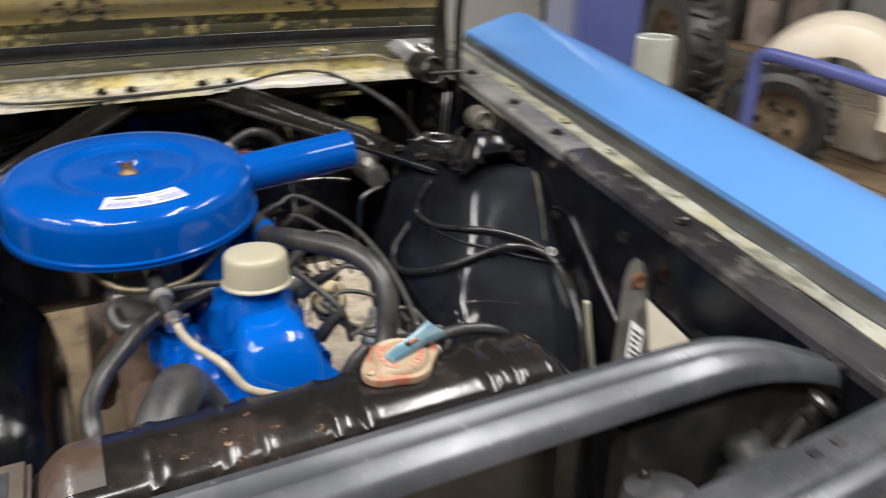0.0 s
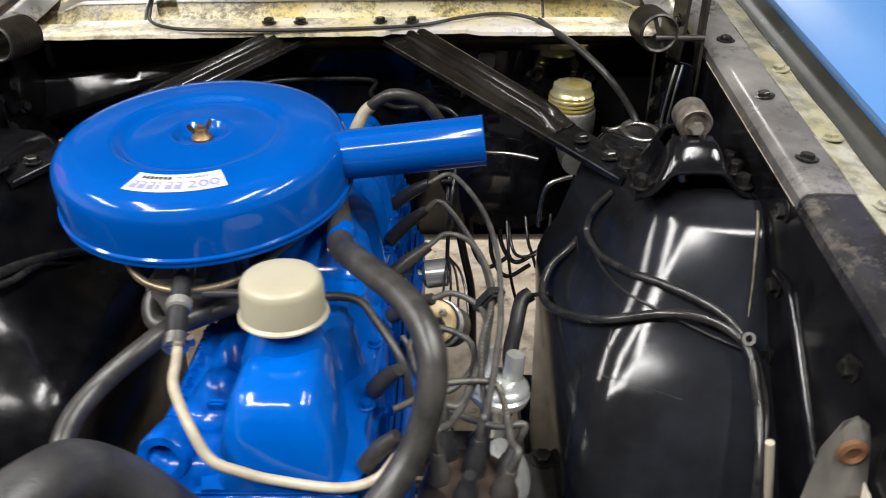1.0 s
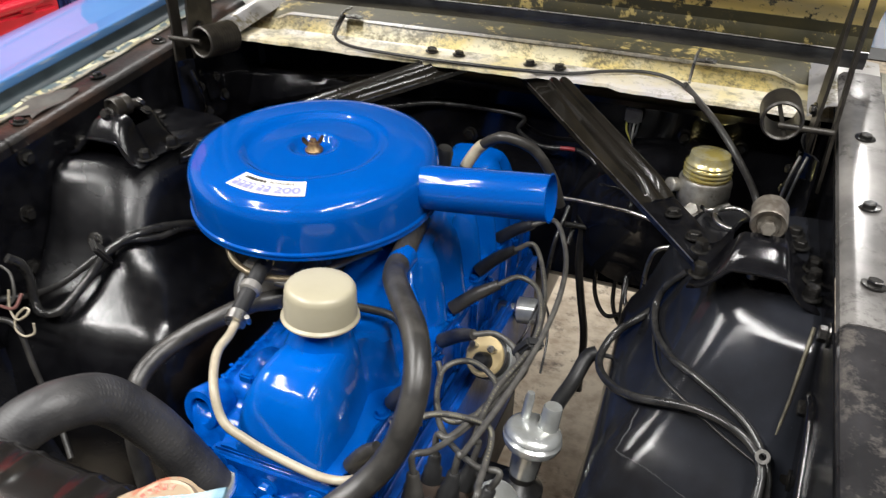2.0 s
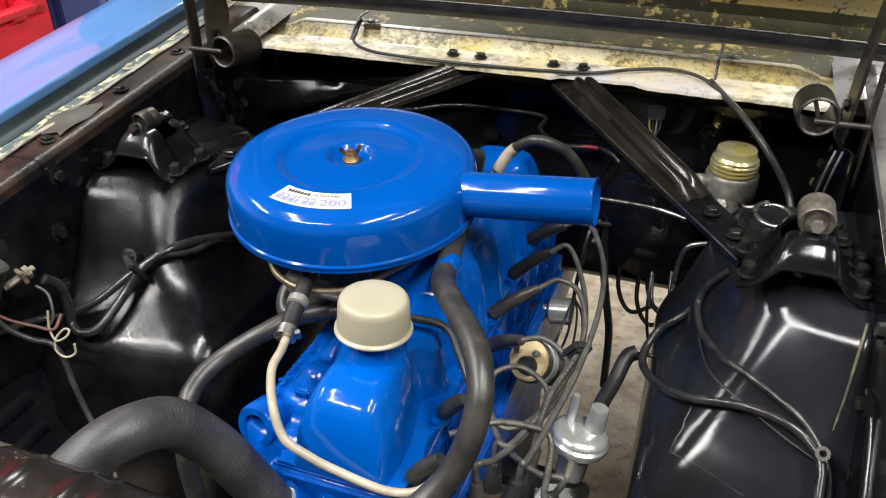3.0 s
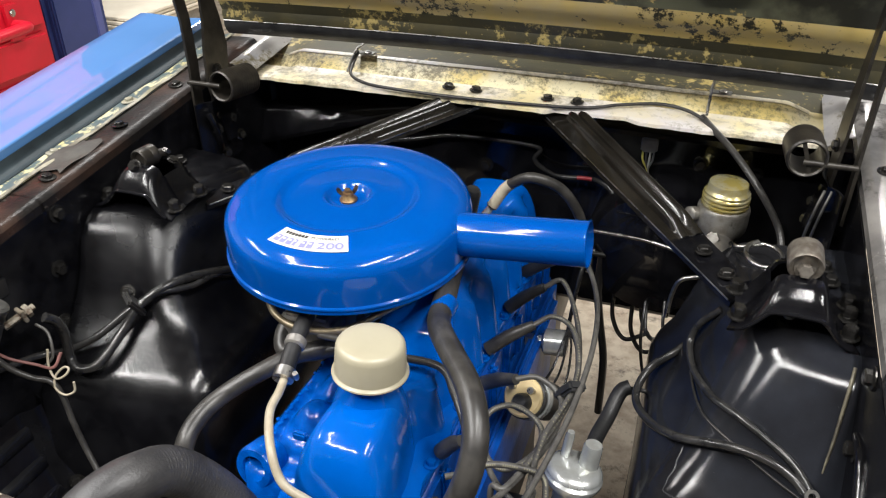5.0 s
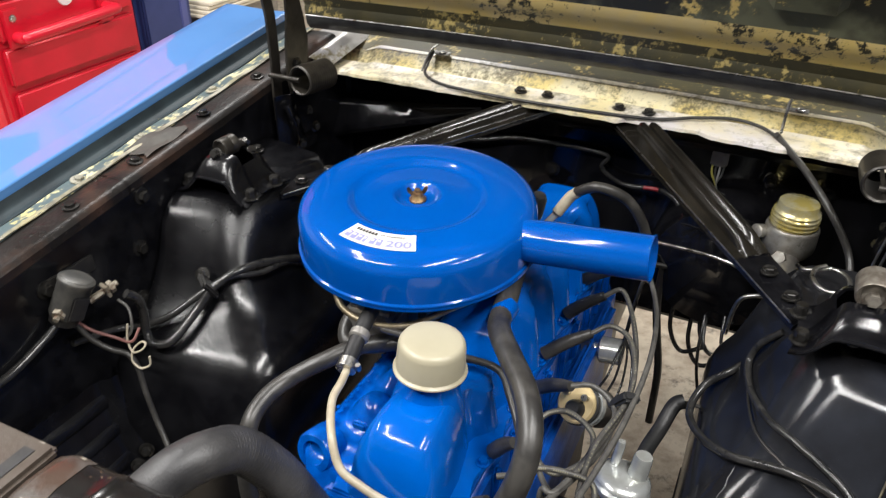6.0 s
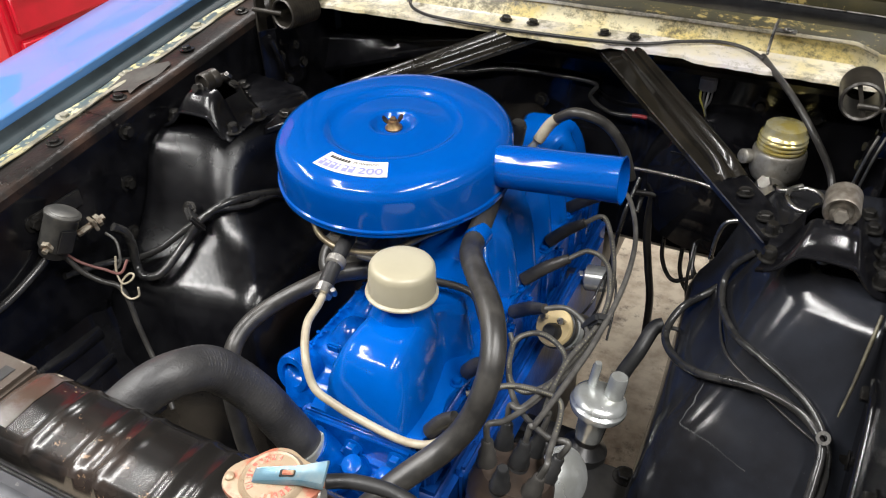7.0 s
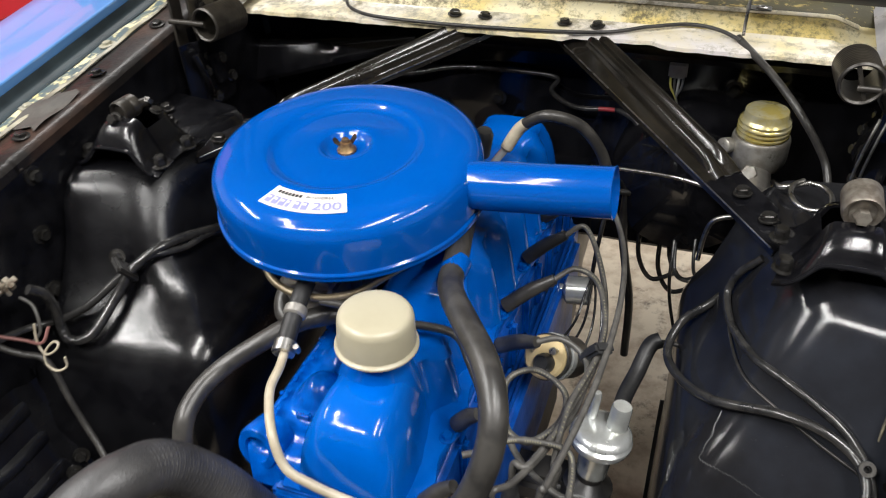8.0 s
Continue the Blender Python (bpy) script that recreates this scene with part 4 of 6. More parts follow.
pump = thing("fuel_pump", "zinc plated fuel pump canister with a hose stub", "fuel pump")
FM = pose(0.2116, -0.0576, 0.639, -8, 6)
part("bowl", lathe([(0, -0.05), (0.018, -0.05), (0.02, -0.01), (0.034, -0.004), (0.0365, 0.002), (0.0365, 0.006), (0.033, 0.009), (0.035, 0.012), (0.0335, 0.016), (0.027, 0.02), (0, 0.021)], FM, 36), ZINC, pump)
part("peg", lathe([(0.013, 0.018), (0.0125, 0.022), (0.0118, 0.048), (0.0105, 0.051), (0, 0.051)], FM @ pose(0.014, 0.008, 0), 20), ZINC, pump)
part("stub", lathe([(0.006, 0.016), (0.006, 0.05), (0.0045, 0.056), (0, 0.056)], FM @ pose(-0.016, 0.012, 0), 12), ZINC, pump)
part("lower_body", lathe([(0, -0.12), (0.03, -0.12), (0.03, -0.07), (0.016, -0.06), (0.016, -0.045), (0, -0.045)], FM, 20), SATIN, pump)
part("lower_arm", box(0.1, -0.085, 0.52, 0.225, -0.03, 0.565, 0.012, 3), SATIN, pump)


# ---- hoses, cables and wires ----
def hose(name, label, category, points, radius, mat, group="", sides=14, steps=8, radii=None):
    ob = part(name, tube(points, radius, steps, sides, radii), mat)
    return tagged(ob, label, category, group)


def clamp(at, way, radius, mat=STEEL, parent=None, width=0.012):
    m = aim(at, way)
    ob = part("clamp", lathe([(radius, -width / 2), (radius + 0.0018, -width / 2), (radius + 0.0018, width / 2), (radius, width / 2)], m, 28), mat, parent, "worm drive hose clamp")
    k = 0.62 if radius < 0.012 else 1.0
    part("screw", lathe([(0, -0.009 * k), (0.005 * k, -0.009 * k), (0.0055 * k, 0.004 * k), (0.004 * k, 0.009 * k), (0, 0.009 * k)], m @ pose(radius + 0.005 * k, 0, 0, 90), 10), mat, ob)
    return ob


RADRUBBER = material("dusty_black_hose_rubber", (0.023, 0.0225, 0.024), 0.46, grain=(0.06, 0.058, 0.058), scale=16, low=0.42, high=0.7, bump=0.35, bump_scale=420, rough_var=0.1)
RADHOSE = [(-0.152, -0.465, 0.832), (-0.138, -0.443, 0.85), (-0.124, -0.42, 0.863), (-0.111, -0.395, 0.864), (-0.102, -0.365, 0.846), (-0.084, -0.34, 0.801), (-0.064, -0.325, 0.749), (-0.045, -0.314, 0.7)]
upper = hose("radiator_hose", "thick black upper radiator hose", "hose", RADHOSE, 0.0222, RADRUBBER, sides=24, steps=12)
path = spline(RADHOSE, 30)
for k in range(34):
    q = path[int((0.5 + 0.0125 * k) * (len(path) - 1))]
    d = (path[int((0.5 + 0.0125 * k) * (len(path) - 1)) + 1] - q).normalized()
    part("rib", lathe([(0.022, -0.0017), (0.0224, -0.0006), (0.0224, 0.0006), (0.022, 0.0017)], aim(q, d), 20), RADRUBBER, upper)
clamp((-0.047, -0.315, 0.706), (0.3, 0.2, -0.9), 0.023, ZINC, upper)
part("clamp_band", lathe([(0.0225, -0.003), (0.0234, -0.003), (0.0234, 0.003), (0.0225, 0.003)], aim((-0.14, -0.446, 0.848), (0.5, 0.62, 0.5)), 28), STEEL, upper)
part("neck", lathe([(0.0212, 0), (0.0212, 0.05), (0, 0.05)], aim((-0.16, -0.48, 0.82), (0.5, 0.62, 0.5)), 24), CAST, radiator)

bypass = hose("breather_hose", "grey rubber breather hose arching over the valve cover", "hose", [(0.026, 0.03, 0.86), (0.034, -0.01, 0.862), (0.041, -0.042, 0.863), (0.0445, -0.068, 0.858), (0.05, -0.092, 0.86), (0.064, -0.122, 0.868), (0.09, -0.158, 0.871), (0.118, -0.195, 0.87), (0.136, -0.228, 0.858), (0.141, -0.253, 0.832), (0.131, -0.272, 0.79), (0.111, -0.295, 0.76), (0.078, -0.333, 0.735), (0.045, -0.37, 0.7)], 0.0132, GREYHOSE, sides=18)
part("sleeve", lathe([(0.0125, -0.011), (0.0141, -0.011), (0.0145, -0.009), (0.0145, 0.008), (0.0141, 0.01), (0.0125, 0.01), (0.0125, -0.011)], aim((0.0452, -0.064, 0.8575), (-0.03, -1, -0.12)), 24), BLUE, bypass, "overspray of blue paint on the hose")
hose("heater_hose", "grey rubber heater hose curving down beside the engine", "hose", [(-0.04, -0.07, 0.798), (-0.11, -0.125, 0.796), (-0.144, -0.16, 0.786), (-0.176, -0.19, 0.768), (-0.19, -0.222, 0.757), (-0.191, -0.253, 0.742), (-0.188, -0.272, 0.7), (-0.182, -0.28, 0.65), (-0.16, -0.29, 0.59), (-0.1, -0.3, 0.56), (-0.03, -0.3, 0.55)], 0.0108, GREYHOSE, sides=16)
hose("carburettor_hose", "short looped rubber hose below the carburettor", "hose", [(-0.03, -0.085, 0.8), (-0.075, -0.105, 0.797), (-0.115, -0.118, 0.788), (-0.143, -0.113, 0.785), (-0.15, -0.095, 0.8), (-0.135, -0.08, 0.815)], 0.0095, GREYHOSE, sides=14)
fuel = hose("fuel_hose", "black fuel hose with a metal clamp", "hose", [(-0.1, -0.115, 0.85), (-0.1, -0.135, 0.842), (-0.096, -0.165, 0.832), (-0.09, -0.196, 0.822)], 0.0095, RUBBER)
part("fitting", lathe([(0.0085, 0), (0.0105, 0.002), (0.0105, 0.012), (0.008, 0.014), (0.006, 0.02), (0, 0.02)], aim((-0.1, -0.12, 0.846), (-0.05, 0.55, 0.6)), 6), GOLD, fuel, "brass fitting")
part("fitting", lathe([(0.0098, 0), (0.012, 0.002), (0.012, 0.01), (0.0098, 0.012)], aim((-0.098, -0.148, 0.838), (0.1, -0.9, -0.3)), 14), CAST, fuel)
clamp((-0.0905, -0.193, 0.823), (0.15, -0.9, -0.3), 0.01, STEEL, fuel, 0.012)
hose("fuel_line", "tan plastic fuel line bent round the valve cover", "fuel line", [(-0.09, -0.19, 0.823), (-0.086, -0.212, 0.817), (-0.078, -0.245, 0.818), (-0.056, -0.282, 0.811), (-0.038, -0.297, 0.786), (-0.015, -0.296, 0.77), (0.01, -0.292, 0.756), (0.06, -0.287, 0.741), (0.092, -0.281, 0.745), (0.111, -0.272, 0.764)], 0.0046, TAN, steps=10)
hose("fuel_line", "steel fuel line passing under the carburettor", "fuel line", [(-0.165, -0.1, 0.858), (-0.14, -0.122, 0.842), (-0.1, -0.128, 0.835), (-0.055, -0.11, 0.835), (-0.015, -0.07, 0.848), (0.01, -0.045, 0.856)], 0.0042, DULLBRASS)
hose("vacuum_line", "thin grey vacuum line beside the carburettor", "vacuum line", [(-0.085, -0.125, 0.83), (-0.05, -0.12, 0.826), (0.0, -0.125, 0.824), (0.06, -0.12, 0.82), (0.085, -0.14, 0.805), (0.11, -0.17, 0.78), (0.118, -0.185, 0.74)], 0.0045, GREYHOSE)
vacuum = hose("vacuum_hose", "grey vacuum hose arching behind the air cleaner", "hose", [(0.033, 0.165, 0.872), (0.048, 0.172, 0.898), (0.07, 0.168, 0.918), (0.092, 0.166, 0.925), (0.123, 0.183, 0.907), (0.147, 0.195, 0.87), (0.16, 0.21, 0.82)], 0.0072, GREYHOSE)
part("sleeve", tube([(0.034, 0.166, 0.874), (0.047, 0.1715, 0.897), (0.057, 0.171, 0.908)], 0.0079, 5, 14), TAN, vacuum, "pale plastic sleeve")
part("valve", lathe([(0.012, 0), (0.012, 0.03), (0.009, 0.036), (0, 0.036)], aim((0.005, 0.15, 0.87), (0.2, -0.1, 1)), 16), RUBBER, engine, "black rubber valve")
part("vacuum_pipe", tube([(0.02, 0.155, 0.855), (0.034, 0.166, 0.874), (0.05, 0.172, 0.9)], 0.0052, 4), ZINC, engine)

PLUGWIRES = [
    [(0.129, 0.033, 0.786), (0.15, 0.054, 0.791), (0.178, 0.042, 0.788), (0.197, -0.01, 0.783), (0.2, -0.065, 0.778), (0.186, -0.14, 0.775), (0.182, -0.2, 0.772)],
    [(0.122, 0.122, 0.786), (0.143, 0.15, 0.784), (0.174, 0.09, 0.775), (0.195, 0.008, 0.772), (0.199, -0.068, 0.77), (0.187, -0.142, 0.77), (0.18, -0.21, 0.77)],
    [(0.125, 0.2, 0.786), (0.158, 0.203, 0.797), (0.194, 0.12, 0.792), (0.209, 0.02, 0.79), (0.208, -0.087, 0.786), (0.2, -0.16, 0.782), (0.19, -0.228, 0.775)],
    [(0.135, -0.072, 0.785), (0.16, -0.055, 0.78), (0.19, -0.07, 0.768), (0.192, -0.13, 0.765), (0.175, -0.19, 0.765), (0.17, -0.22, 0.765)],
    [(0.105, -0.1, 0.757), (0.113, -0.112, 0.75), (0.12, -0.14, 0.748), (0.134, -0.165, 0.746), (0.156, -0.17, 0.746), (0.178, -0.14, 0.75), (0.175, -0.105, 0.755), (0.14, -0.086, 0.758), (0.114, -0.104, 0.753), (0.122, -0.145, 0.741), (0.15, -0.19, 0.742), (0.168, -0.22, 0.745)],
    [(0.105, -0.225, 0.772), (0.123, -0.216, 0.775), (0.141, -0.199, 0.776), (0.167, -0.192, 0.776), (0.195, -0.191, 0.773), (0.204, -0.207, 0.766), (0.204, -0.232, 0.755)]]
WIREPRINT = material("pale_wire_print", (0.19, 0.175, 0.12), 0.5)
free = list(BOOTS)
for k, pts in enumerate(PLUGWIRES):
    end = min(free, key=lambda q: (q[1] - Vector(pts[-1])).length)
    free.remove(end)
    pts = pts[:-1] + [tuple(Vector(pts[-1]).lerp(end[1], 0.5)), tuple(end[1]), tuple(end[0])]
    lead = hose("spark_plug_wire", "grey spark plug wire looping to the distributor", "wire", pts, 0.0034, WIRE, "spark plug wires", 10)
    line = spline(pts, 24)
    for n in range(int(0.12 * len(line)), int(0.72 * len(line)), 2):
        if n % 19 < 5 or k in (2, 3):
            continue
        d = (line[n + 1] - line[n - 1]).normalized()
        up = Vector((0.2, -0.75, 0.63))
        up = (up - up.dot(d) * d).normalized()
        m = Matrix.Translation(line[n] + up * 0.0033) @ Matrix((d, up.cross(d), up)).transposed().to_4x4()
        part("print_bar", box(-0.0007, -0.0009, -0.0004, 0.0007, 0.0009, 0.0003, 0, m=m), WIREPRINT, lead)
part("wire_clip", box(-0.012, -0.006, -0.018, 0.012, 0.006, 0.018, 0.003, m=pose(0.197, -0.06, 0.776, 30, 20, 40)), RUBBER, engine, "black wire separator")
hose("battery_lead", "black lead from the sender down the block", "wire", [(0.15, 0.19, 0.65), (0.152, 0.2, 0.7), (0.158, 0.21, 0.76), (0.165, 0.25, 0.8)], 0.003, CABLE)
for k in range(4):
    hose("sender_wire", "thin dark wire at the oil pressure sender", "wire", [(0.152, 0.19, 0.675), (0.148 + 0.007 * k, 0.165, 0.665), (0.142 + 0.012 * k, 0.13, 0.64), (0.12 + 0.02 * k, 0.1, 0.61)], 0.0018, CABLE, "sender wires", 8)
hose("fuel_hose", "black rubber hose from the fuel pump to the frame", "hose", [(0.226, -0.04, 0.66), (0.229, 0.0, 0.66), (0.237, 0.035, 0.666), (0.246, 0.065, 0.685), (0.258, 0.072, 0.692)], 0.0098, RUBBER)
hose("brake_line", "thin steel line from the hose to the tower", "brake line", [(0.255, 0.07, 0.69), (0.275, 0.06, 0.7), (0.3, 0.055, 0.7)], 0.003, SATIN)

# right tower hoses
hose("washer_hose", "black rubber hose looped over the shock tower", "hose", [(0.345, 0.06, 0.845), (0.325, 0.062, 0.818), (0.318, 0.055, 0.793), (0.326, 0.01, 0.789), (0.347, -0.045, 0.801), (0.374, -0.073, 0.805), (0.403, -0.091, 0.799), (0.431, -0.11, 0.789), (0.451, -0.133, 0.772), (0.457, -0.16, 0.755), (0.452, -0.2, 0.738), (0.446, -0.24, 0.69), (0.44, -0.262, 0.6)], 0.0044, CABLE)
hose("washer_hose", "black rubber hose looped over the shock tower", "hose", [(0.34, 0.1, 0.79), (0.303, 0.07, 0.763), (0.276, 0.058, 0.737), (0.267, 0.022, 0.721), (0.284, -0.028, 0.734), (0.317, -0.073, 0.758), (0.373, -0.098, 0.784), (0.408, -0.109, 0.787), (0.435, -0.122, 0.78), (0.448, -0.142, 0.772), (0.448, -0.17, 0.757), (0.443, -0.21, 0.737), (0.436, -0.25, 0.69), (0.43, -0.27, 0.6)], 0.005, CABLE)
hose("thin_wire", "thin wire running down the shock tower", "wire", [(0.32, 0.06, 0.79), (0.325, 0.005, 0.783), (0.34, -0.056, 0.785), (0.373, -0.09, 0.782), (0.413, -0.113, 0.771), (0.447, -0.132, 0.765)], 0.0016, SATIN)
clipob = part("hose_clip", lathe([(0.0035, -0.003), (0.0068, -0.003), (0.0068, 0.003), (0.0035, 0.003), (0.0035, -0.003)], aim((0.447, -0.139, 0.783), (-0.1, -0.75, 0.6)), 16), STEEL)
tagged(clipob, "small bright clip holding hoses on the tower", "clip")

# cowl washer hose and clips
hose("washer_hose", "thin grey washer hose along the cowl edge", "hose", [(-0.285, 0.425, 0.985), (-0.283, 0.4, 0.972), (-0.276, 0.375, 0.963), (-0.25, 0.357, 0.9585), (-0.2, 0.346, 0.957), (-0.07, 0.345, 0.956), (0.1, 0.358, 0.957), (0.17, 0.385, 0.961), (0.22, 0.403, 0.962), (0.258, 0.392, 0.962), (0.287, 0.375, 0.957)], 0.0026, GREYHOSE, steps=10)
hose("washer_hose", "thick grey hose from the cowl to the brake linkage", "hose", [(0.284, 0.384, 0.957), (0.297, 0.368, 0.951), (0.335, 0.316, 0.935), (0.374, 0.272, 0.905), (0.407, 0.256, 0.86), (0.415, 0.225, 0.83), (0.41, 0.2, 0.81)], 0.0047, GREYHOSE, steps=10)
for cx, cy in ((-0.287, 0.43), (0.29, 0.425)):
    clip2 = thing("hose_clip", "small steel clip screwed to the cowl", "clip", "cowl clips")
    part("tab", box(cx - 0.002, cy - 0.008, 0.9815, cx + 0.03, cy + 0.01, 0.9835, 0.001), STEEL, clip2)
    part("prong", tube([(cx, cy - 0.045, 0.962), (cx, cy - 0.03, 0.975), (cx + 0.001, cy - 0.005, 0.99), (cx + 0.003, cy + 0.02, 0.993)], 0.0022, 5, 8), STEEL, clip2)
    hexbolt(pose(cx + 0.018, cy, 0.984), 0.0045, 0.003, 0.007, STEEL, clip2, "screw")

# firewall fittings
hose("wire_loom", "black taped wire loom along the firewall", "wire", [(-0.3, 0.43, 0.82), (-0.2, 0.432, 0.835), (-0.13, 0.44, 0.849), (-0.049, 0.44, 0.853), (0.034, 0.44, 0.85), (0.03, 0.435, 0.828), (0.07, 0.43, 0.808), (0.136, 0.43, 0.81), (0.17, 0.42, 0.79), (0.174, 0.4, 0.755), (0.155, 0.38, 0.71), (0.15, 0.35, 0.68)], 0.0042, CABLE)
hose("wire", "short red wire on the firewall loom", "wire", [(0.106, 0.425, 0.812), (0.118, 0.424, 0.8135), (0.13, 0.424, 0.8135)], 0.0035, material("dull_red_wire", (0.22, 0.02, 0.025), 0.4))
plug_block = thing("wire_connector", "grey wire connector on the firewall with coloured wires", "connector")
part("shell", box(0.2, 0.435, 0.868, 0.226, 0.449, 0.892, 0.003), CAST, plug_block)
for k, c in enumerate(((0.5, 0.45, 0.1), (0.05, 0.05, 0.05), (0.4, 0.4, 0.38), (0.1, 0.1, 0.1))):
    part("wire", tube([(0.204 + 0.006 * k, 0.44, 0.87), (0.206 + 0.005 * k, 0.436, 0.855), (0.216, 0.438, 0.835), (0.222 + 0.003 * k, 0.445, 0.8)], 0.0017, 5, 8), material("wire_%s" % "abcd"[k], c, 0.4), plug_block)
hose("brake_line", "steel brake line along the firewall", "brake line", [(0.12, 0.3, 0.784), (0.159, 0.3, 0.787), (0.225, 0.3, 0.786), (0.262, 0.3, 0.781), (0.285, 0.3, 0.775)], 0.0028, STEEL)
hose("brake_line", "steel brake line bent round the firewall", "brake line", [(0.285, 0.25, 0.69), (0.288, 0.25, 0.735), (0.298, 0.25, 0.76), (0.33, 0.25, 0.772)], 0.0032, STEEL)
hose("brake_line", "coiled steel brake line below the master cylinder", "brake line", [(0.345, 0.152, 0.884), (0.352, 0.134, 0.89)] + [(0.381 + 0.0205 * math.cos(radians(a)), 0.112 + 0.029 * math.sin(radians(a)), 0.896 - 0.00001 * a) for a in range(130, -251, -38)], 0.0028, STEEL)
for px, pz, pr in ((0.295, 0.855, 0.008), (0.295, 0.793, 0.013), (0.378, 0.849, 0.008), (0.13, 0.88, 0.007), (0.15, 0.73, 0.01), (-0.06, 0.8, 0.009), (-0.16, 0.76, 0.01), (-0.3, 0.78, 0.009), (0.25, 0.91, 0.006)):
    hexbolt(aim((px, 0.4495, pz), (0, -1, 0.1)), pr, pr, pr * 1.5, BLACK, car)
linkage = thing("clutch_linkage", "black linkage rod and grommet on the firewall", "linkage")
part("rod", tube([(0.14, 0.36, 0.71), (0.185, 0.375, 0.705), (0.222, 0.39, 0.703)], 0.0045, 5), SATIN, linkage)
part("grommet", lathe([(0, 0), (0.018, 0.0), (0.02, 0.006), (0.016, 0.02), (0.009, 0.028), (0, 0.028)], aim((0.226, 0.42, 0.703), (-0.3, -1, 0.1)), 20), RUBBER, linkage)
part("lever", box(-0.004, -0.004, -0.03, 0.004, 0.004, 0.025, 0.002, m=pose(0.2, 0.38, 0.7, 10, 30, 0)), SATIN, linkage)
part("bracket", box(0.215, 0.4, 0.64, 0.235, 0.449, 0.72, 0.004), BLACK, linkage)
part("push_rod", tube([(0.167, 0.375, 0.71), (0.167, 0.38, 0.63), (0.178, 0.38, 0.56), (0.192, 0.38, 0.48), (0.195, 0.38, 0.36)], 0.007, 5), SATIN, linkage)
part("cowl_ledge", sheet([[(x, 0.4495, 0.93), (x, 0.41, 0.926), (x, 0.395, 0.918), (x, 0.4, 0.908), (x, 0.4495, 0.902)] for x in stations(0.13, 0.47, 10)], 0.0015), BLACK, car)
part("cowl_ledge", sheet([[(x, 0.4495, 0.93), (x, 0.405, 0.924), (x, 0.39, 0.914), (x, 0.4, 0.904), (x, 0.4495, 0.9)] for x in stations(-0.1, 0.09, 8)], 0.0015), BLACK, car)
part("toe_board", sheet([[(x, 0.454, 0.565), (x, 0.47, 0.545), (x, 0.52, 0.51), (x, 0.7, 0.42), (x, 0.95, 0.38)] for x in stations(-0.56, 0.56, 5)], 0.002), SATIN, car)
rail_rows = []
for x in stations(-0.476, -0.2, 14):
    f = (x + 0.476) / 0.276
    top, low, out = 0.868 + 0.022 * f, 0.812 + 0.07 * f, 0.055 * (1 - f) + 0.006
    rail_rows.append([(x, 0.4495, top + 0.002), (x, 0.449 - 0.3 * out, top + 0.0015), (x, 0.449 - 0.42 * out, top - 0.0005), (x, 0.449 - 0.52 * out, top - 0.004), (x, 0.449 - 0.58 * out, top - 0.009), (x, 0.449 - 0.64 * out, top + 0.3 * (low - top)), (x, 0.449 - 0.86 * out, top + 0.7 * (low - top)), (x, 0.449 - out, low), (x, 0.449 - 0.95 * out, low - 0.008), (x, 0.4495, low - 0.014)])
part("firewall_rail", sheet(rail_rows, 0.0015), BLACK, car, "glossy black firewall rib")
part("firewall_bulge", lathe([(0.118, 0), (0.116, 0.04), (0.105, 0.07), (0.07, 0.085), (0, 0.09)], aim((0.25, 0.449, 0.715), (0, -1, 0)), 36), FIREPAINT, car, "black bulge in the firewall")
for pts in ([(0.248, 0.38, 0.64), (0.25, 0.345, 0.6), (0.252, 0.34, 0.57), (0.258, 0.34, 0.53), (0.27, 0.34, 0.48)], [(0.25, 0.38, 0.63), (0.256, 0.34, 0.6), (0.268, 0.335, 0.585), (0.293, 0.335, 0.588), (0.312, 0.34, 0.605), (0.322, 0.38, 0.64)], [(0.278, 0.38, 0.65), (0.282, 0.345, 0.61), (0.29, 0.34, 0.585), (0.297, 0.34, 0.56)]):
    hose("hanging_wire", "thin dark wire hanging below the firewall", "wire", pts, 0.0028, CABLE, "wires below the firewall")
part("crossmember", box(-0.46, -0.14, 0.16, 0.46, -0.02, 0.24, 0.015, 3), SATIN, car)
for side in (-1, 1):
    part("frame_rail", box(side * 0.31 - 0.04, -0.66, 0.3, side * 0.31 + 0.04, 0.3, 0.37, 0.01), SATIN, car)
part("gearbox", loft([[(w * math.cos(a), y, 0.42 + h * math.sin(a)) for a in (2 * math.pi * k / 20 for k in range(20))] for y, w, h in ((0.36, 0.1, 0.13), (0.46, 0.095, 0.12), (0.56, 0.08, 0.1), (0.95, 0.07, 0.09), (1.0, 0.04, 0.05))]), SATIN, engine)
part("exhaust_pipe", tube([(-0.13, 0.2, 0.6), (-0.17, 0.3, 0.5), (-0.2, 0.42, 0.36), (-0.2, 0.6, 0.27), (-0.2, 1.1, 0.24)], 0.026, 6), material("brown_exhaust_pipe", (0.08, 0.05, 0.035), 0.6, grain=(0.14, 0.09, 0.06), scale=30, bump=0.4), engine, "rusty brown exhaust pipe")
perch = part("spring_perch", box(0.2, -0.15, 0.545, 0.29, -0.07, 0.56, 0.006, 3), SATIN, car, "dark bracket at the foot of the shock tower")
hexbolt(pose(0.264, -0.085, 0.561), 0.011, 0.009, 0.016, BLACK, perch)
part("perch_web", box(0.262, -0.16, 0.42, 0.272, -0.06, 0.55, 0.004), SATIN, perch)
part("tie_rod", tube([(-0.4, 0.12, 0.26), (0.0, 0.14, 0.26), (0.4, 0.12, 0.26)], 0.012, 4), SATIN, car)
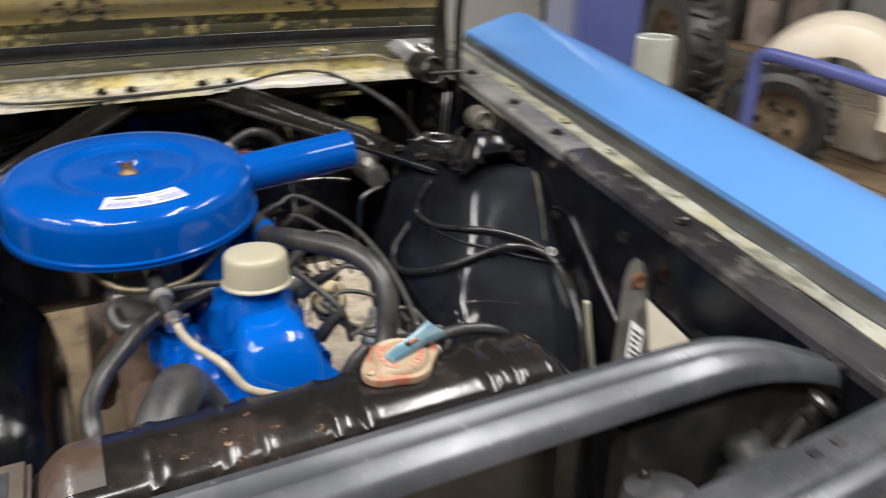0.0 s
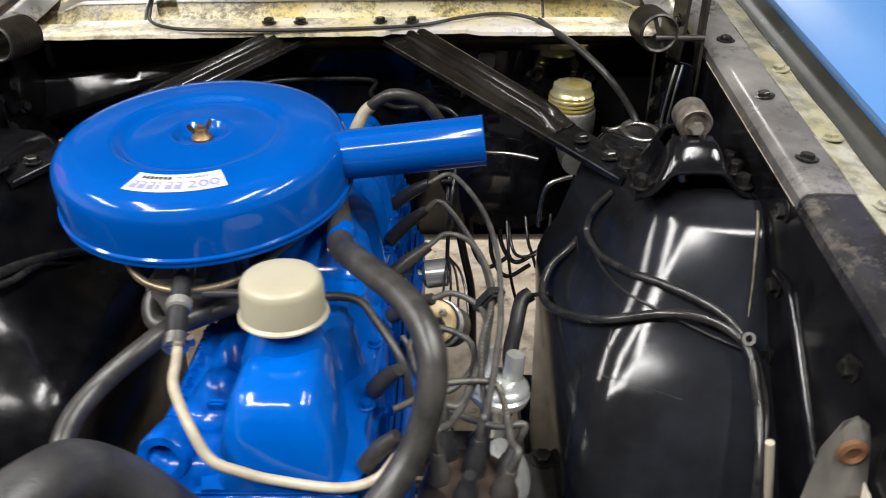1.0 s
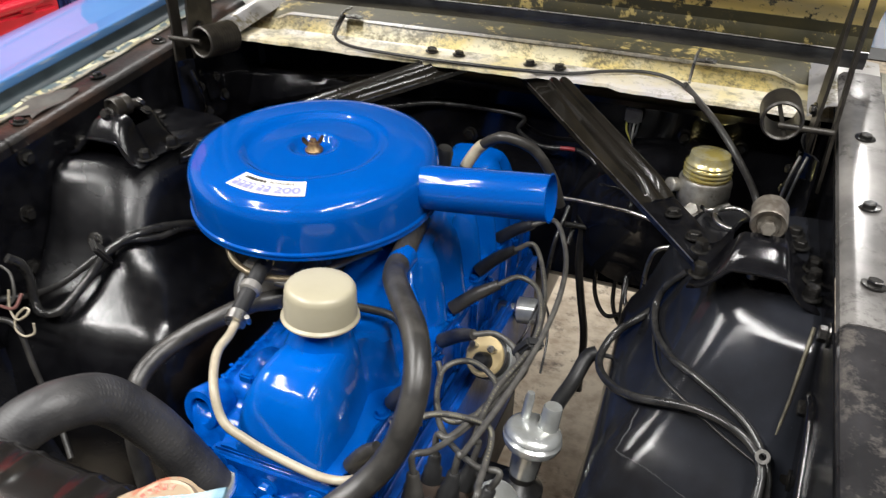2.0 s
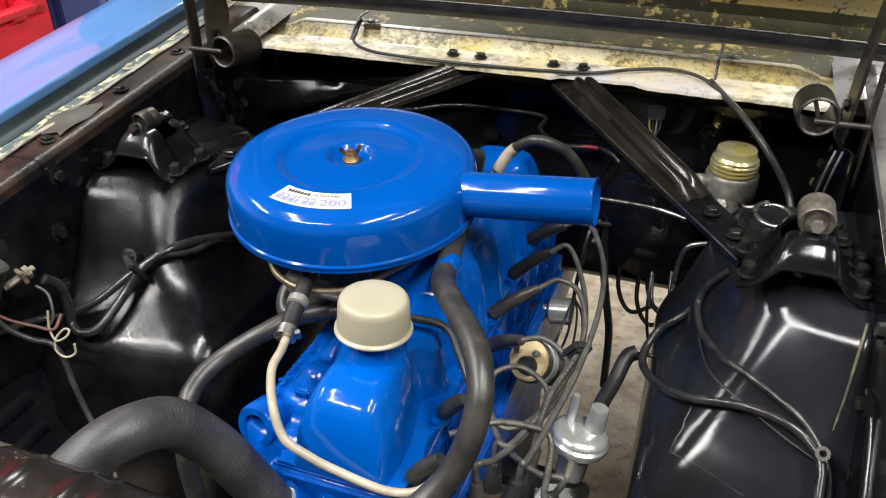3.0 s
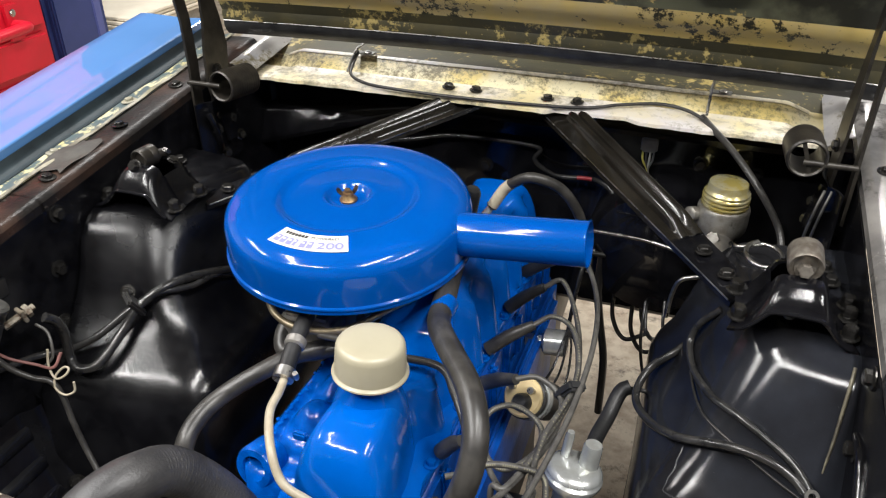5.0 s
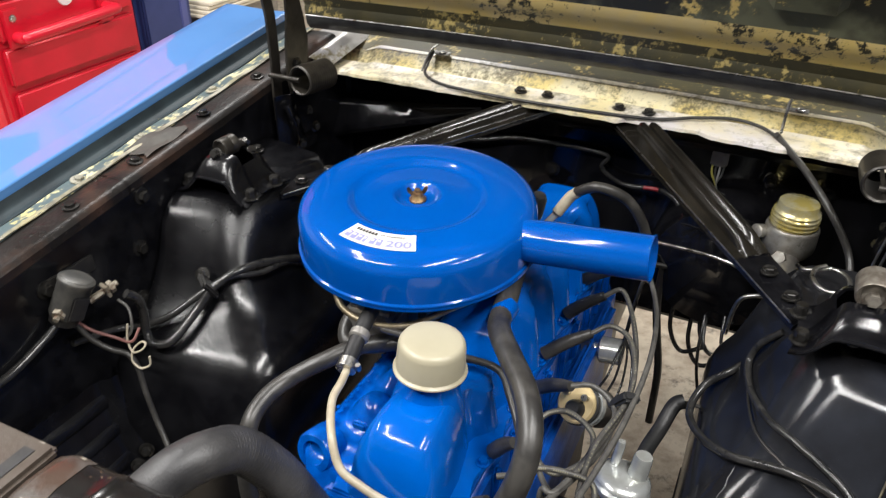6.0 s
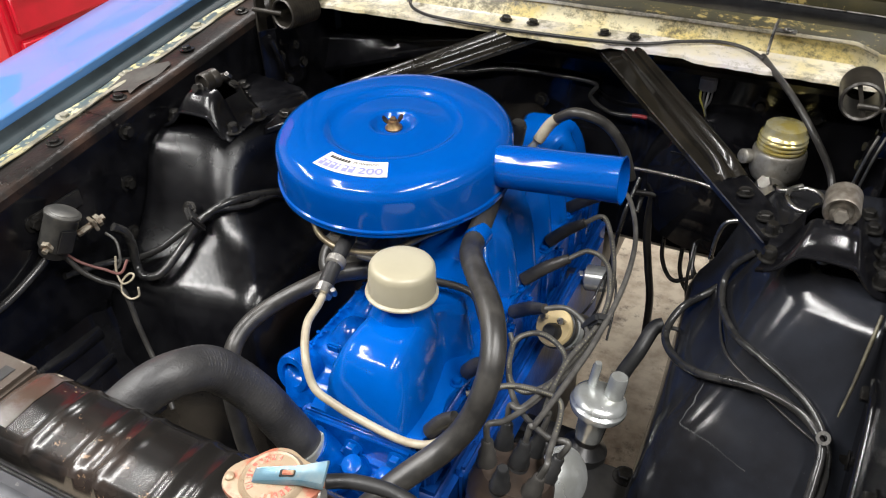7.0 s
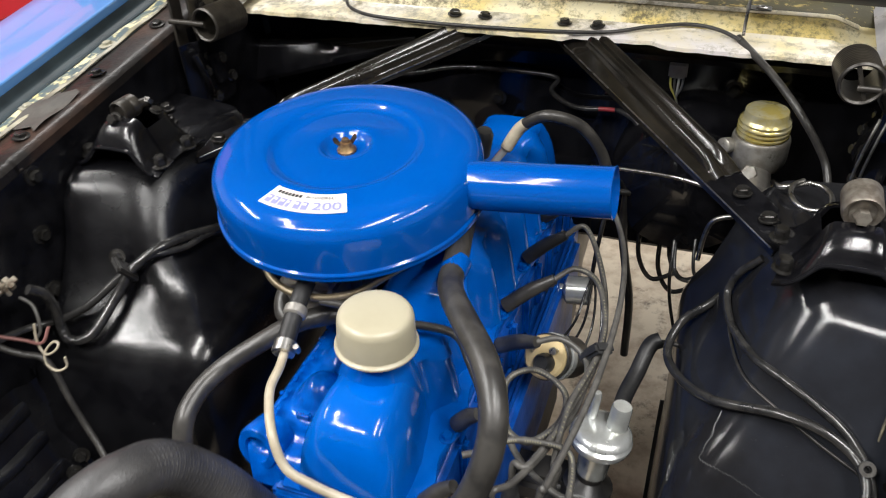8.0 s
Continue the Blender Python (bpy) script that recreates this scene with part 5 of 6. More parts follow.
for k, (px, pz) in enumerate(((0.19, 0.62), (0.225, 0.6), (0.24, 0.63))):
    hose("hanging_cable", "thin black cable hanging below the firewall", "cable", [(px, 0.43, pz), (px + 0.004, 0.425, pz - 0.07), (px + 0.03, 0.42, pz - 0.11), (px + 0.07, 0.41, pz - 0.08)], 0.004, CABLE, "hanging cables")

for wx in (0.429, 0.437):
    hose("thin_wire", "thin bright wire beside the hood hinge", "wire", [(wx, 0.2, 0.86), (wx + 0.001, 0.2, 0.885), (wx + 0.006, 0.203, 0.92), (wx + 0.012, 0.21, 0.945)], 0.0017, STEEL, "hinge wires")
random.seed(5)
for x0, x1 in ((-0.46, -0.12), (0.12, 0.46)):
    part("seam_bead", tube([(x, 0.4475, 0.938 + random.uniform(-0.003, 0.003)) for x in stations(x0, x1, 14)], 0.004, 4, 8, radii=[0.0045, 0.003, 0.005, 0.0035, 0.0045, 0.003, 0.005]), BLACK, car, "glossy bead of seam sealer")
for x0, z0, x1, z1 in ((-0.44, 0.72, -0.2, 0.7), (-0.2, 0.7, -0.12, 0.62), (0.33, 0.72, 0.45, 0.7)):
    part("seam_bead", tube([(x0 + (x1 - x0) * k / 7, 0.4475, z0 + (z1 - z0) * k / 7 + random.uniform(-0.002, 0.002)) for k in range(8)], 0.004, 4, 8), BLACK, car, "glossy bead of seam sealer")

# pressed bead running down the inner fender from its bolt
part("pressed_bead", tube([(0.4775, -0.1, 0.835), (0.4765, -0.115, 0.838), (0.4762, -0.135, 0.838), (0.4762, -0.16, 0.82), (0.4762, -0.215, 0.77), (0.4775, -0.27, 0.72)], 0.0055, 6, 10), BLACK, car)

# ---- shock mounts, hinges and tower hardware ----
RINGMETAL = material("dull_rusty_ring", (0.22, 0.2, 0.17), 0.42, 0.5, grain=(0.12, 0.1, 0.08), scale=70, bump=0.2)


SPRINGMETAL = material("brown_grey_spring_steel", (0.042, 0.037, 0.03), 0.4, 0.3, grain=(0.022, 0.019, 0.016), scale=45, bump=0.2)


def shock_mount(side):
    BZ = 0.945 if side > 0 else 0.938
    mount = thing("shock_mount", "black arched shock mount with a rubber bushing", "shock mount", "shock mounts")
    rows = []
    for y, w, hgt in ((-0.021, 0.05, 0.026), (-0.019, 0.0495, 0.031), (-0.014, 0.0485, 0.039), (-0.007, 0.047, 0.0465), (0.002, 0.0455, 0.0515), (0.014, 0.0445, 0.053), (0.044, 0.0445, 0.0525), (0.052, 0.045, 0.0505), (0.06, 0.046, 0.043), (0.068, 0.048, 0.023), (0.072, 0.05, 0.004)):
        rows.append([(side * (0.411 + q * w * 1.06), y - 0.006 * (1 - h) * (y < 0.01), 0.8805 + hgt * h) for q, h in ((-1.2, -0.02), (-1.05, 0.02), (-0.93, 0.1), (-0.81, 0.27), (-0.7, 0.49), (-0.59, 0.74), (-0.5, 0.9), (-0.4, 0.97), (-0.2, 0.99), (0, 1.0), (0.2, 0.99), (0.4, 0.97), (0.5, 0.9), (0.59, 0.74), (0.7, 0.49), (0.81, 0.27), (0.93, 0.1), (1.05, 0.02), (1.2, -0.02))])
    paint = BLACK if side > 0 else PEEL
    part("front_arch", sheet(rows[:6], 0.003), paint, mount)
    part("rear_arch", sheet(rows[6:], 0.003), paint, mount)
    part("outer_wall", sheet([r[11:] for r in rows[5:7]], 0.003), paint, mount)
    part("inner_wall", sheet([r[:6] for r in rows[5:7]], 0.003), paint, mount)
    part("lip", tube([Vector(p) for p in rows[0][1:-1]], 0.0026, 2, 8), BLACK, mount, "rolled front lip")
    if side > 0:
        part("bushing", lathe([(0.0, -0.013), (0.012, -0.013), (0.013, -0.016), (0.0165, -0.018), (0.018, -0.016), (0.018, 0.013), (0.016, 0.015), (0, 0.015)], aim((0.412, 0.032, BZ), (0, 1, 0.1)), 28), RINGMETAL, mount, "worn round bushing")
        hexbolt(aim((0.412, 0.02, BZ - 0.006), (0, -1, 0.25)), 0.0078, 0.014, 0.0105, RINGMETAL, mount)
    else:
        part("bushing", lathe([(0.0, -0.011), (0.0085, -0.011), (0.0095, -0.013), (0.0125, -0.0145), (0.0142, -0.013), (0.0142, 0.0), (0.0136, 0.001), (0.0142, 0.002), (0.0142, 0.012), (0.0125, 0.0135), (0, 0.0135)], aim((-0.416, 0.026, BZ), (0.1, 1, 0)), 28), SPRINGMETAL, mount, "worn round bushing")
        part("cross_pin", tube([(-0.416, 0.026, BZ - 0.001), (-0.41, 0.045, BZ - 0.002), (-0.406, 0.056, BZ - 0.003)], 0.0062, 3, 12), SPRINGMETAL, mount)
        hexbolt(aim((-0.418, 0.006, BZ - 0.006), (0, -1, 0.5)), 0.007, 0.01, 0.0095, BOLTMETAL, mount)
        hexbolt(aim((-0.405, 0.052, BZ - 0.003), (0.2, 0.6, 0.6), 20), 0.0065, 0.006, 0.0075, BOLTMETAL, mount)
        hexbolt(aim((-0.39, 0.046, BZ - 0.01), (0.5, 0.1, 0.9), 20), 0.0065, 0.005, 0.0075, BOLTMETAL, mount)
    for q, qy in ((-0.054, -0.006), (0.054, -0.006), (0.057, 0.028), (0.057, 0.052), (-0.057, 0.045)):
        hexbolt(pose(side * (0.411 + q), qy, 0.883, 0, 0, qy * 900), 0.0075, 0.014, 0.011, BLACK, mount)
    part("stud", tube([(side * 0.41, 0.02, 0.87), (side * 0.41, 0.02, 0.9)], 0.006, 2), STEEL, mount)


for side in (1, -1):
    shock_mount(side)
    hinge = part("hood_hinge", loft([[(side * (0.47 + dx), y + dy, z) for dx, dy in ((-0.002, -0.011), (0.002, -0.011), (0.002, 0.011), (-0.002, 0.011))] for y, z in ((0.222, 0.9), (0.222, 0.95), (0.224, 1.0), (0.222, 1.07), (0.21, 1.13), (0.19, 1.24))]), SPRINGMETAL, car, "dark hood hinge with a coil spring")
    part("link", loft([[(side * (x + dx), y + dy, z) for dx, dy in ((-0.002, -w), (0.002, -w), (0.002, w), (-0.002, w))] for x, y, z, w in ((0.452, 0.25, 0.86, 0.012), (0.449, 0.25, 0.95, 0.02), (0.45, 0.254, 0.975, 0.028), (0.453, 0.262, 1.02, 0.03), (0.456, 0.266, 1.06, 0.022), (0.458, 0.262, 1.11, 0.014), (0.46, 0.25, 1.2, 0.011))]), SPRINGMETAL, hinge, "dark pressed hinge plate")
    for y, z in ((0.25, 0.93), (0.25, 0.99), (0.235, 0.92)):
        hexbolt(aim((side * 0.447, y, z), (-side, -0.2, 0)), 0.006, 0.006, 0.009, SATIN, hinge)
    SPM = aim((side * 0.411 if side > 0 else -0.405, 0.198, 0.988 if side > 0 else 0.982), (-side * 0.16 if side < 0 else -0.03, 0.98, -0.05))
    coil_profile = [(0.0195, 0.0), (0.0216, -0.002), (0.0238, 0.0)]
    for k in range(12):
        coil_profile += [(0.024, 0.0015 + 0.005 * k), (0.024, 0.0038 + 0.005 * k), (0.0237, 0.005 + 0.005 * k)]
    coil_profile += [(0.0195, 0.062), (0.0195, 0.0)]
    part("spring", lathe(coil_profile, SPM, 32), SPRINGMETAL, hinge, "brown grey coil spring")
    if side > 0:
        part("spring_arm", box(-0.0025, -0.023, -0.003, 0.0025, 0.024, 0.0, 0.001, m=SPM @ pose(0, 0, 0.004, 0, 0, -20)), SPRINGMETAL, hinge)
    part("pin", tube([(side * 0.468, 0.205, 0.98), (side * 0.42, 0.2, 0.982), (side * 0.408, 0.2, 0.982)], 0.004, 3), SPRINGMETAL, hinge)
    part("hinge_base", sheet([[(side * (0.462 - out), y, z) for y, out in ((0.2, 0.0), (0.215, 0.004), (0.225, 0.014), (0.26, 0.018), (0.285, 0.016), (0.295, 0.004), (0.31, 0.0))] for z in (0.84, 0.865, 0.89, 0.92, 0.945)], 0.003), BLACK, hinge, "glossy black pressed hinge base")
    part("hinge_stop", sheet([[(side * (0.448 - 0.012 * u), 0.232 + 0.024 * v + 0.006 * u, 0.945 - 0.07 * u) for v in stations(0, 1, 3)] for u in (0, 0.2, 0.5, 0.8, 1.0)], 0.004), BLACK, hinge)
    part("hinge_rod", tube([(side * 0.444, 0.21, 0.93), (side * 0.436, 0.214, 0.9), (side * 0.44, 0.226, 0.868), (side * 0.452, 0.236, 0.85)], 0.0055, 5, 10), BLACK, hinge)
    for y, z in ((0.222, 0.9), (0.262, 0.905), (0.28, 0.87), (0.235, 0.855)):
        hexbolt(aim((side * 0.441, y, z), (-side, -0.35, 0.2), 25), 0.0068, 0.008, 0.0095, BLACK, hinge)
    part("side_panel", sheet([[(side * x, y, z + 0.13 * (y - 0.35)) for x, z in ((0.446, 0.957), (0.455, 0.964), (0.467, 0.974), (0.48, 0.976), (0.5, 0.972), (0.535, 0.968))] for y in stations(0.33, 0.5, 6)], 0.0015), material("bare_cowl_side", (0.42, 0.41, 0.42), 0.3, 0.55, grain=(0.55, 0.53, 0.5), scale=14, patch=(0.2, 0.17, 0.1), patch_scale=12, patch_low=0.55, patch_high=0.62), car, "bare metal cowl side panel")

for y, z in ((-0.088, 0.897), (-0.109, 0.826), (-0.125, 0.751), (0.205, 0.845), (0.265, 0.856), (-0.26, 0.848), (-0.42, 0.78)):
    for side in (-1, 1):
        hexbolt(aim((side * 0.476, y, z), (-side, 0, 0)), 0.008, 0.009, 0.012, BLACK, car)
for x, y, z in ((-0.423, 0.1, 0.881), (-0.45, 0.13, 0.882), (0.45, 0.13, 0.882), (0.455, 0.1, 0.882)):
    hexbolt(pose(x, y, z), 0.0075, 0.009, 0.011, BLACK, car)
tape = part("tape_patch", sheet([[(-0.496 - 0.045 * u, -0.048 + 0.085 * v + 0.006 * math.sin(9 * u), zf(-0.048 + 0.085 * v) + 0.0025 + 0.002 * math.sin(5 * u + 7 * v)) for u in stations(0, 1, 6)] for v in stations(0, 1, 9)], 0.0006), material("dull_tape", (0.034, 0.03, 0.026), 0.6, grain=(0.05, 0.045, 0.038), scale=60, bump=0.5))
tagged(tape, "dull grey patch of tape on the fender flange", "tape")

# left side: solenoid, cables
DULLGREY = material("dull_grey_metal", (0.075, 0.075, 0.072), 0.36, 0.5, grain=(0.13, 0.125, 0.115), scale=40, bump=0.1, patch=(0.22, 0.19, 0.13), patch_scale=80, patch_low=0.63, patch_high=0.7)
solenoid = thing("starter_solenoid", "grey starter solenoid bolted on the inner fender", "solenoid")
SM = aim((-0.456, -0.257, 0.816), (0.28, 0.42, 1), 20)
CORRODED = material("corroded_terminal", (0.2, 0.17, 0.125), 0.5, 0.35, grain=(0.28, 0.25, 0.2), scale=90, patch=(0.1, 0.065, 0.04), patch_scale=140, patch_low=0.5, patch_high=0.6, bump=0.6, bump_scale=300)
part("can", lathe([(0, 0), (0.0195, 0), (0.0205, 0.003), (0.0205, 0.044), (0.022, 0.046), (0.022, 0.05), (0.019, 0.052), (0, 0.0525)], SM, 28), DULLGREY, solenoid)
part("bracket", box(-0.4775, -0.262, 0.835, -0.4735, -0.185, 0.86, 0.002), SATIN, solenoid)
part("cap", lathe([(0, 0.0532), (0.0165, 0.0532), (0.0185, 0.0525), (0.0185, 0.0505)], SM, 28), DULLGREY, solenoid, "pale worn end of the can")
part("base", lathe([(0, -0.012), (0.014, -0.012), (0.017, -0.01), (0.0185, 0.002)], SM, 24), SATIN, solenoid, "dark moulded base")
part("strap", box(-0.023, -0.011, 0.002, -0.0185, 0.011, 0.036, 0.002, m=SM), SATIN, solenoid)
for at, way in (((-0.45, -0.263, 0.829), (0.25, -0.8, -0.2)), ((-0.442, -0.206, 0.824), (0.3, 0.9, 0.25))):
    TM = aim(at, way)
    part("terminal", lathe([(0.0045, -0.022), (0.0045, 0.006), (0.0085, 0.006), (0.0085, 0.012), (0.004, 0.013), (0.004, 0.018), (0, 0.018)], TM, 6), CORRODED, solenoid)
    part("lug", box(-0.008, -0.009, -0.001, 0.009, 0.008, 0.004, 0.001, m=TM), CORRODED, solenoid)
hose("battery_cable", "black battery cable clipped to the inner fender", "cable", [(-0.425, -0.19, 0.815), (-0.42, -0.178, 0.8), (-0.425, -0.17, 0.77), (-0.425, -0.172, 0.74), (-0.41, -0.178, 0.73), (-0.39, -0.163, 0.732), (-0.378, -0.12, 0.76), (-0.367, -0.093, 0.784), (-0.341, -0.055, 0.8), (-0.316, 0.01, 0.786), (-0.29, 0.09, 0.75)], 0.0062, CABLE)
hose("battery_cable", "black cable with a taped joint across the shock tower", "cable", [(-0.47, -0.25, 0.76), (-0.46, -0.19, 0.745), (-0.436, -0.162, 0.742), (-0.407, -0.138, 0.754), (-0.379, -0.104, 0.778), (-0.353, -0.076, 0.794), (-0.328, -0.04, 0.788), (-0.315, 0.01, 0.78), (-0.3, 0.1, 0.72)], 0.005, CABLE)
strap = part("cable_clip", box(-0.014, -0.004, -0.016, 0.014, 0.004, 0.02, 0.003, m=pose(-0.372, -0.098, 0.786, 30, 10, -35)), SATIN)
tagged(strap, "black clip holding the battery cables", "clip")
hexbolt(aim((-0.386, -0.0915, 0.797), (0.2, -0.8, 0.5)), 0.0075, 0.008, 0.011, BLACK, car)
hose("starter_wire", "black cable from the solenoid along the inner fender", "cable", [(-0.462, -0.252, 0.81), (-0.468, -0.29, 0.79), (-0.47, -0.34, 0.775), (-0.47, -0.42, 0.77), (-0.465, -0.5, 0.74)], 0.0055, CABLE)
hose("loose_wire", "loose dull red wire hanging from the solenoid", "wire", [(-0.452, -0.25, 0.803), (-0.44, -0.24, 0.785), (-0.42, -0.225, 0.77), (-0.395, -0.222, 0.77), (-0.39, -0.21, 0.785)], 0.0019, material("faded_red_wire", (0.2, 0.09, 0.08), 0.5), "loose wires")
hose("loose_wire", "loose grey wire bundle hanging from the solenoid", "wire", [(-0.452, -0.252, 0.8), (-0.438, -0.245, 0.775), (-0.42, -0.235, 0.758), (-0.4, -0.228, 0.752), (-0.388, -0.228, 0.735), (-0.375, -0.235, 0.7), (-0.362, -0.24, 0.665), (-0.34, -0.25, 0.635), (-0.31, -0.27, 0.6)], 0.0036, GREYHOSE, "loose wires")
hose("loose_wire", "thin curled tan wire end", "wire", [(-0.404, -0.215, 0.79), (-0.402, -0.222, 0.77), (-0.392, -0.226, 0.757), (-0.38, -0.222, 0.762), (-0.378, -0.216, 0.768), (-0.386, -0.216, 0.768), (-0.394, -0.224, 0.758), (-0.392, -0.23, 0.745), (-0.38, -0.23, 0.738), (-0.37, -0.224, 0.742), (-0.369, -0.222, 0.755)], 0.0014, TAN, "loose wires")
hose("loose_wire", "short wire curving from the solenoid terminal", "wire", [(-0.43, -0.2, 0.81), (-0.415, -0.2, 0.803), (-0.405, -0.207, 0.79), (-0.404, -0.213, 0.775), (-0.412, -0.22, 0.765)], 0.0018, WIRE, "loose wires")

# battery tray ribs on the left inner fender
tray = thing("battery_tray_panel", "black ribbed battery tray panel on the inner fender", "panel")


def tray_row(v, rib):
    z = 0.53 + 0.155 * v
    lean = 0.075 * (1 - v) ** 1.3
    return [(-0.4745 + out + lean + rib * on, y + 0.12 * (z - 0.6), z) for y, out, on in ((-0.4, 0.002, 0.2), (-0.33, 0.004, 0.6), (-0.29, 0.006, 1), (-0.255, 0.006, 1), (-0.243, 0.008, 0.4), (-0.233, 0.018, 0), (-0.222, 0.02, 0), (-0.214, 0.012, 0), (-0.21, 0.0, 0))]


tray_rows = [tray_row(v, 0.0) for v in stations(0, 1, 13)]
for k in range(4):
    part("rib", sheet([tray_row(k / 4 + 0.125 * f, 0.0004 + 0.0065 * math.sin(math.pi * f) ** 0.7)[:5] for f in stations(0, 1, 7)], 0.0012), PEEL, tray)
part("panel", sheet(tray_rows, 0.0015), PEEL, tray)
for at in ((-0.401, -0.236, 0.588), (-0.404, -0.252, 0.572)):
    hexbolt(aim(at, (0.5, -0.75, 0.35), 15), 0.0072, 0.009, 0.0105, BLACK, tray)

# ---- radiator cap and front end ----
RM = pose(0.064, -0.478, 0.896, 4, 0, 0) @ Matrix.Diagonal((0.94, 0.94, 1, 1))
EAR = radians(200)


def cap_ring(r, h, ear):
    """A ring of the radiator cap, drawn out into two ears."""
    out = []
    for k in range(64):
        a = 2 * math.pi * k / 64
        q = r + ear * (abs(math.cos(a - EAR)) ** 6) - 0.25 * ear * abs(math.sin(2 * (a - EAR))) ** 3
        out.append(RM @ Vector((q * math.cos(a), q * math.sin(a), h)))
    return out


rcap = part("radiator_cap", loft([cap_ring(0.0, -0.002, 0), cap_ring(0.0295, -0.002, 0.009), cap_ring(0.0312, -0.001, 0.01), cap_ring(0.0315, 0.0035, 0.0102), cap_ring(0.0308, 0.0055, 0.0098), cap_ring(0.0285, 0.0062, 0.0088), cap_ring(0.0265, 0.0064, 0.001), cap_ring(0.0255, 0.0085, 0), cap_ring(0.0235, 0.0105, 0), cap_ring(0.0225, 0.0102, 0), cap_ring(0.0215, 0.0095, 0), cap_ring(0.013, 0.0098, 0), cap_ring(0.0, 0.01, 0)]), CAPWORN, radiator, "worn cream radiator cap with traces of red print")
CAPRED = material("faded_red_print", (0.5, 0.11, 0.08), 0.5, grain=(0.5, 0.3, 0.22), scale=260, low=0.45, high=0.55)
for k in range(22):
    a0 = 2 * math.pi * k / 22
    if k % 11 in (4, 5):
        continue
    part("print_bar", sheet([[RM @ Vector((r * math.cos(a0 + w), r * math.sin(a0 + w), 0.0101)) for r in (0.0155, 0.0208)] for w in (0.0, 0.055, 0.11, 0.16)], 0.0003), CAPRED, rcap)
part("rivet", lathe([(0.004, 0), (0.004, 0.002), (0.0025, 0.0032), (0, 0.0034)], RM @ pose(0.035 * math.cos(EAR), 0.035 * math.sin(EAR), 0.006), 12), CAPWORN, rcap)
LM = RM @ pose(0.006, 0.002, 0.0128, 0, -3, 20)
lever_rows = []
for x, w, z, edge in ((-0.021, 0.0058, -0.001, 0.0), (-0.019, 0.0066, 0.0, 0.0012), (0.0, 0.0072, 0.001, 0.0018), (0.014, 0.0075, 0.0018, 0.002), (0.022, 0.0082, 0.0024, 0.0022), (0.03, 0.0102, 0.003, 0.0024), (0.0385, 0.0122, 0.0034, 0.0022), (0.0395, 0.012, 0.003, 0.0)):
    lever_rows.append([LM @ Vector((x, q * w, z + edge * up)) for q, up in ((-1.0, -1.6), (-1.0, 0), (-0.86, 1), (-0.6, 0.5), (0, 0.35), (0.6, 0.5), (0.86, 1), (1.0, 0), (1.0, -1.6))])
lever = part("lever", sheet(lever_rows, 0.0014), LEVER, rcap, "pale blue relief lever")
part("slot", box(0.0015, -0.0032, 0.0012, 0.014, 0.0032, 0.0036, 0.0006, m=LM), SATIN, rcap, "dark slot in the lever")
part("slot_tongue", box(0.004, -0.0022, 0.0032, 0.0135, 0.0022, 0.0046, 0.0006, m=LM), CAPWORN, rcap)
part("filler_neck", lathe([(0.03, -0.01), (0.027, 0.0), (0, 0.0)], RM, 28), CAST, radiator)
part("overflow_nipple", tube([RM @ Vector((0.026, 0.004, -0.003)), RM @ Vector((0.034, 0.006, -0.002)), RM @ Vector((0.042, 0.008, 0.0))], 0.0052, 4, 12), CAST, radiator)
hose("overflow_hose", "black overflow hose from the radiator neck", "hose", [(0.092, -0.462, 0.896), (0.115, -0.449, 0.894), (0.145, -0.442, 0.89), (0.172, -0.444, 0.884), (0.19, -0.445, 0.87), (0.2, -0.446, 0.83)], 0.0058, RUBBER)
bracket = thing("radiator_bracket", "worn grey radiator side bracket", "bracket")
part("plate", box(-0.31, -0.535, 0.868, -0.2225, -0.455, 0.88, 0.004), material("worn_brown_grey_bracket", (0.085, 0.07, 0.058), 0.32, 0.2, grain=(0.055, 0.036, 0.026), scale=14, patch=(0.48, 0.44, 0.37), patch_scale=30, patch_low=0.58, patch_high=0.66, bump=0.3), bracket)
part("leg", box(-0.31, -0.535, 0.7, -0.298, -0.455, 0.868, 0.003), SATIN, bracket)
part("slot", box(-0.249, -0.512, 0.879, -0.236, -0.468, 0.8807, 0.0003), SEAL, bracket, "dark slot in the bracket")
part("core_support", box(-0.47, -0.6, 0.3, -0.222, -0.58, 0.862, 0.004), SATIN, car)
part("core_support", box(0.213, -0.6, 0.3, 0.47, -0.58, 0.862, 0.004), SATIN, car)

fbr = thing("fender_bracket", "grey angled fender bracket with a bolt hole", "bracket")
outline = [(0.398, 0.66), (0.424, 0.773), (0.434, 0.82), (0.448, 0.842), (0.458, 0.846), (0.468, 0.838), (0.472, 0.82), (0.4745, 0.78), (0.4745, 0.66)]
bm = bmesh.new()
f = bm.faces.new([bm.verts.new((x, -0.318 - 0.25 * (0.82 - z), z)) for x, z in outline])
bmesh.ops.solidify(bm, geom=bm.faces[:], thickness=0.003)
part("plate", bm, material("dusty_grey_bracket", (0.2, 0.19, 0.17), 0.5, grain=(0.24, 0.22, 0.2), scale=20), fbr)
part("bolt_hole", lathe([(0.005, -0.001), (0.0115, -0.001), (0.0115, 0.003), (0.008, 0.0045), (0.005, 0.002)], aim((0.457, -0.3205, 0.818), (0, -1, 0)), 20), material("rusty_ring", (0.2, 0.1, 0.05), 0.5, 0.3), fbr)
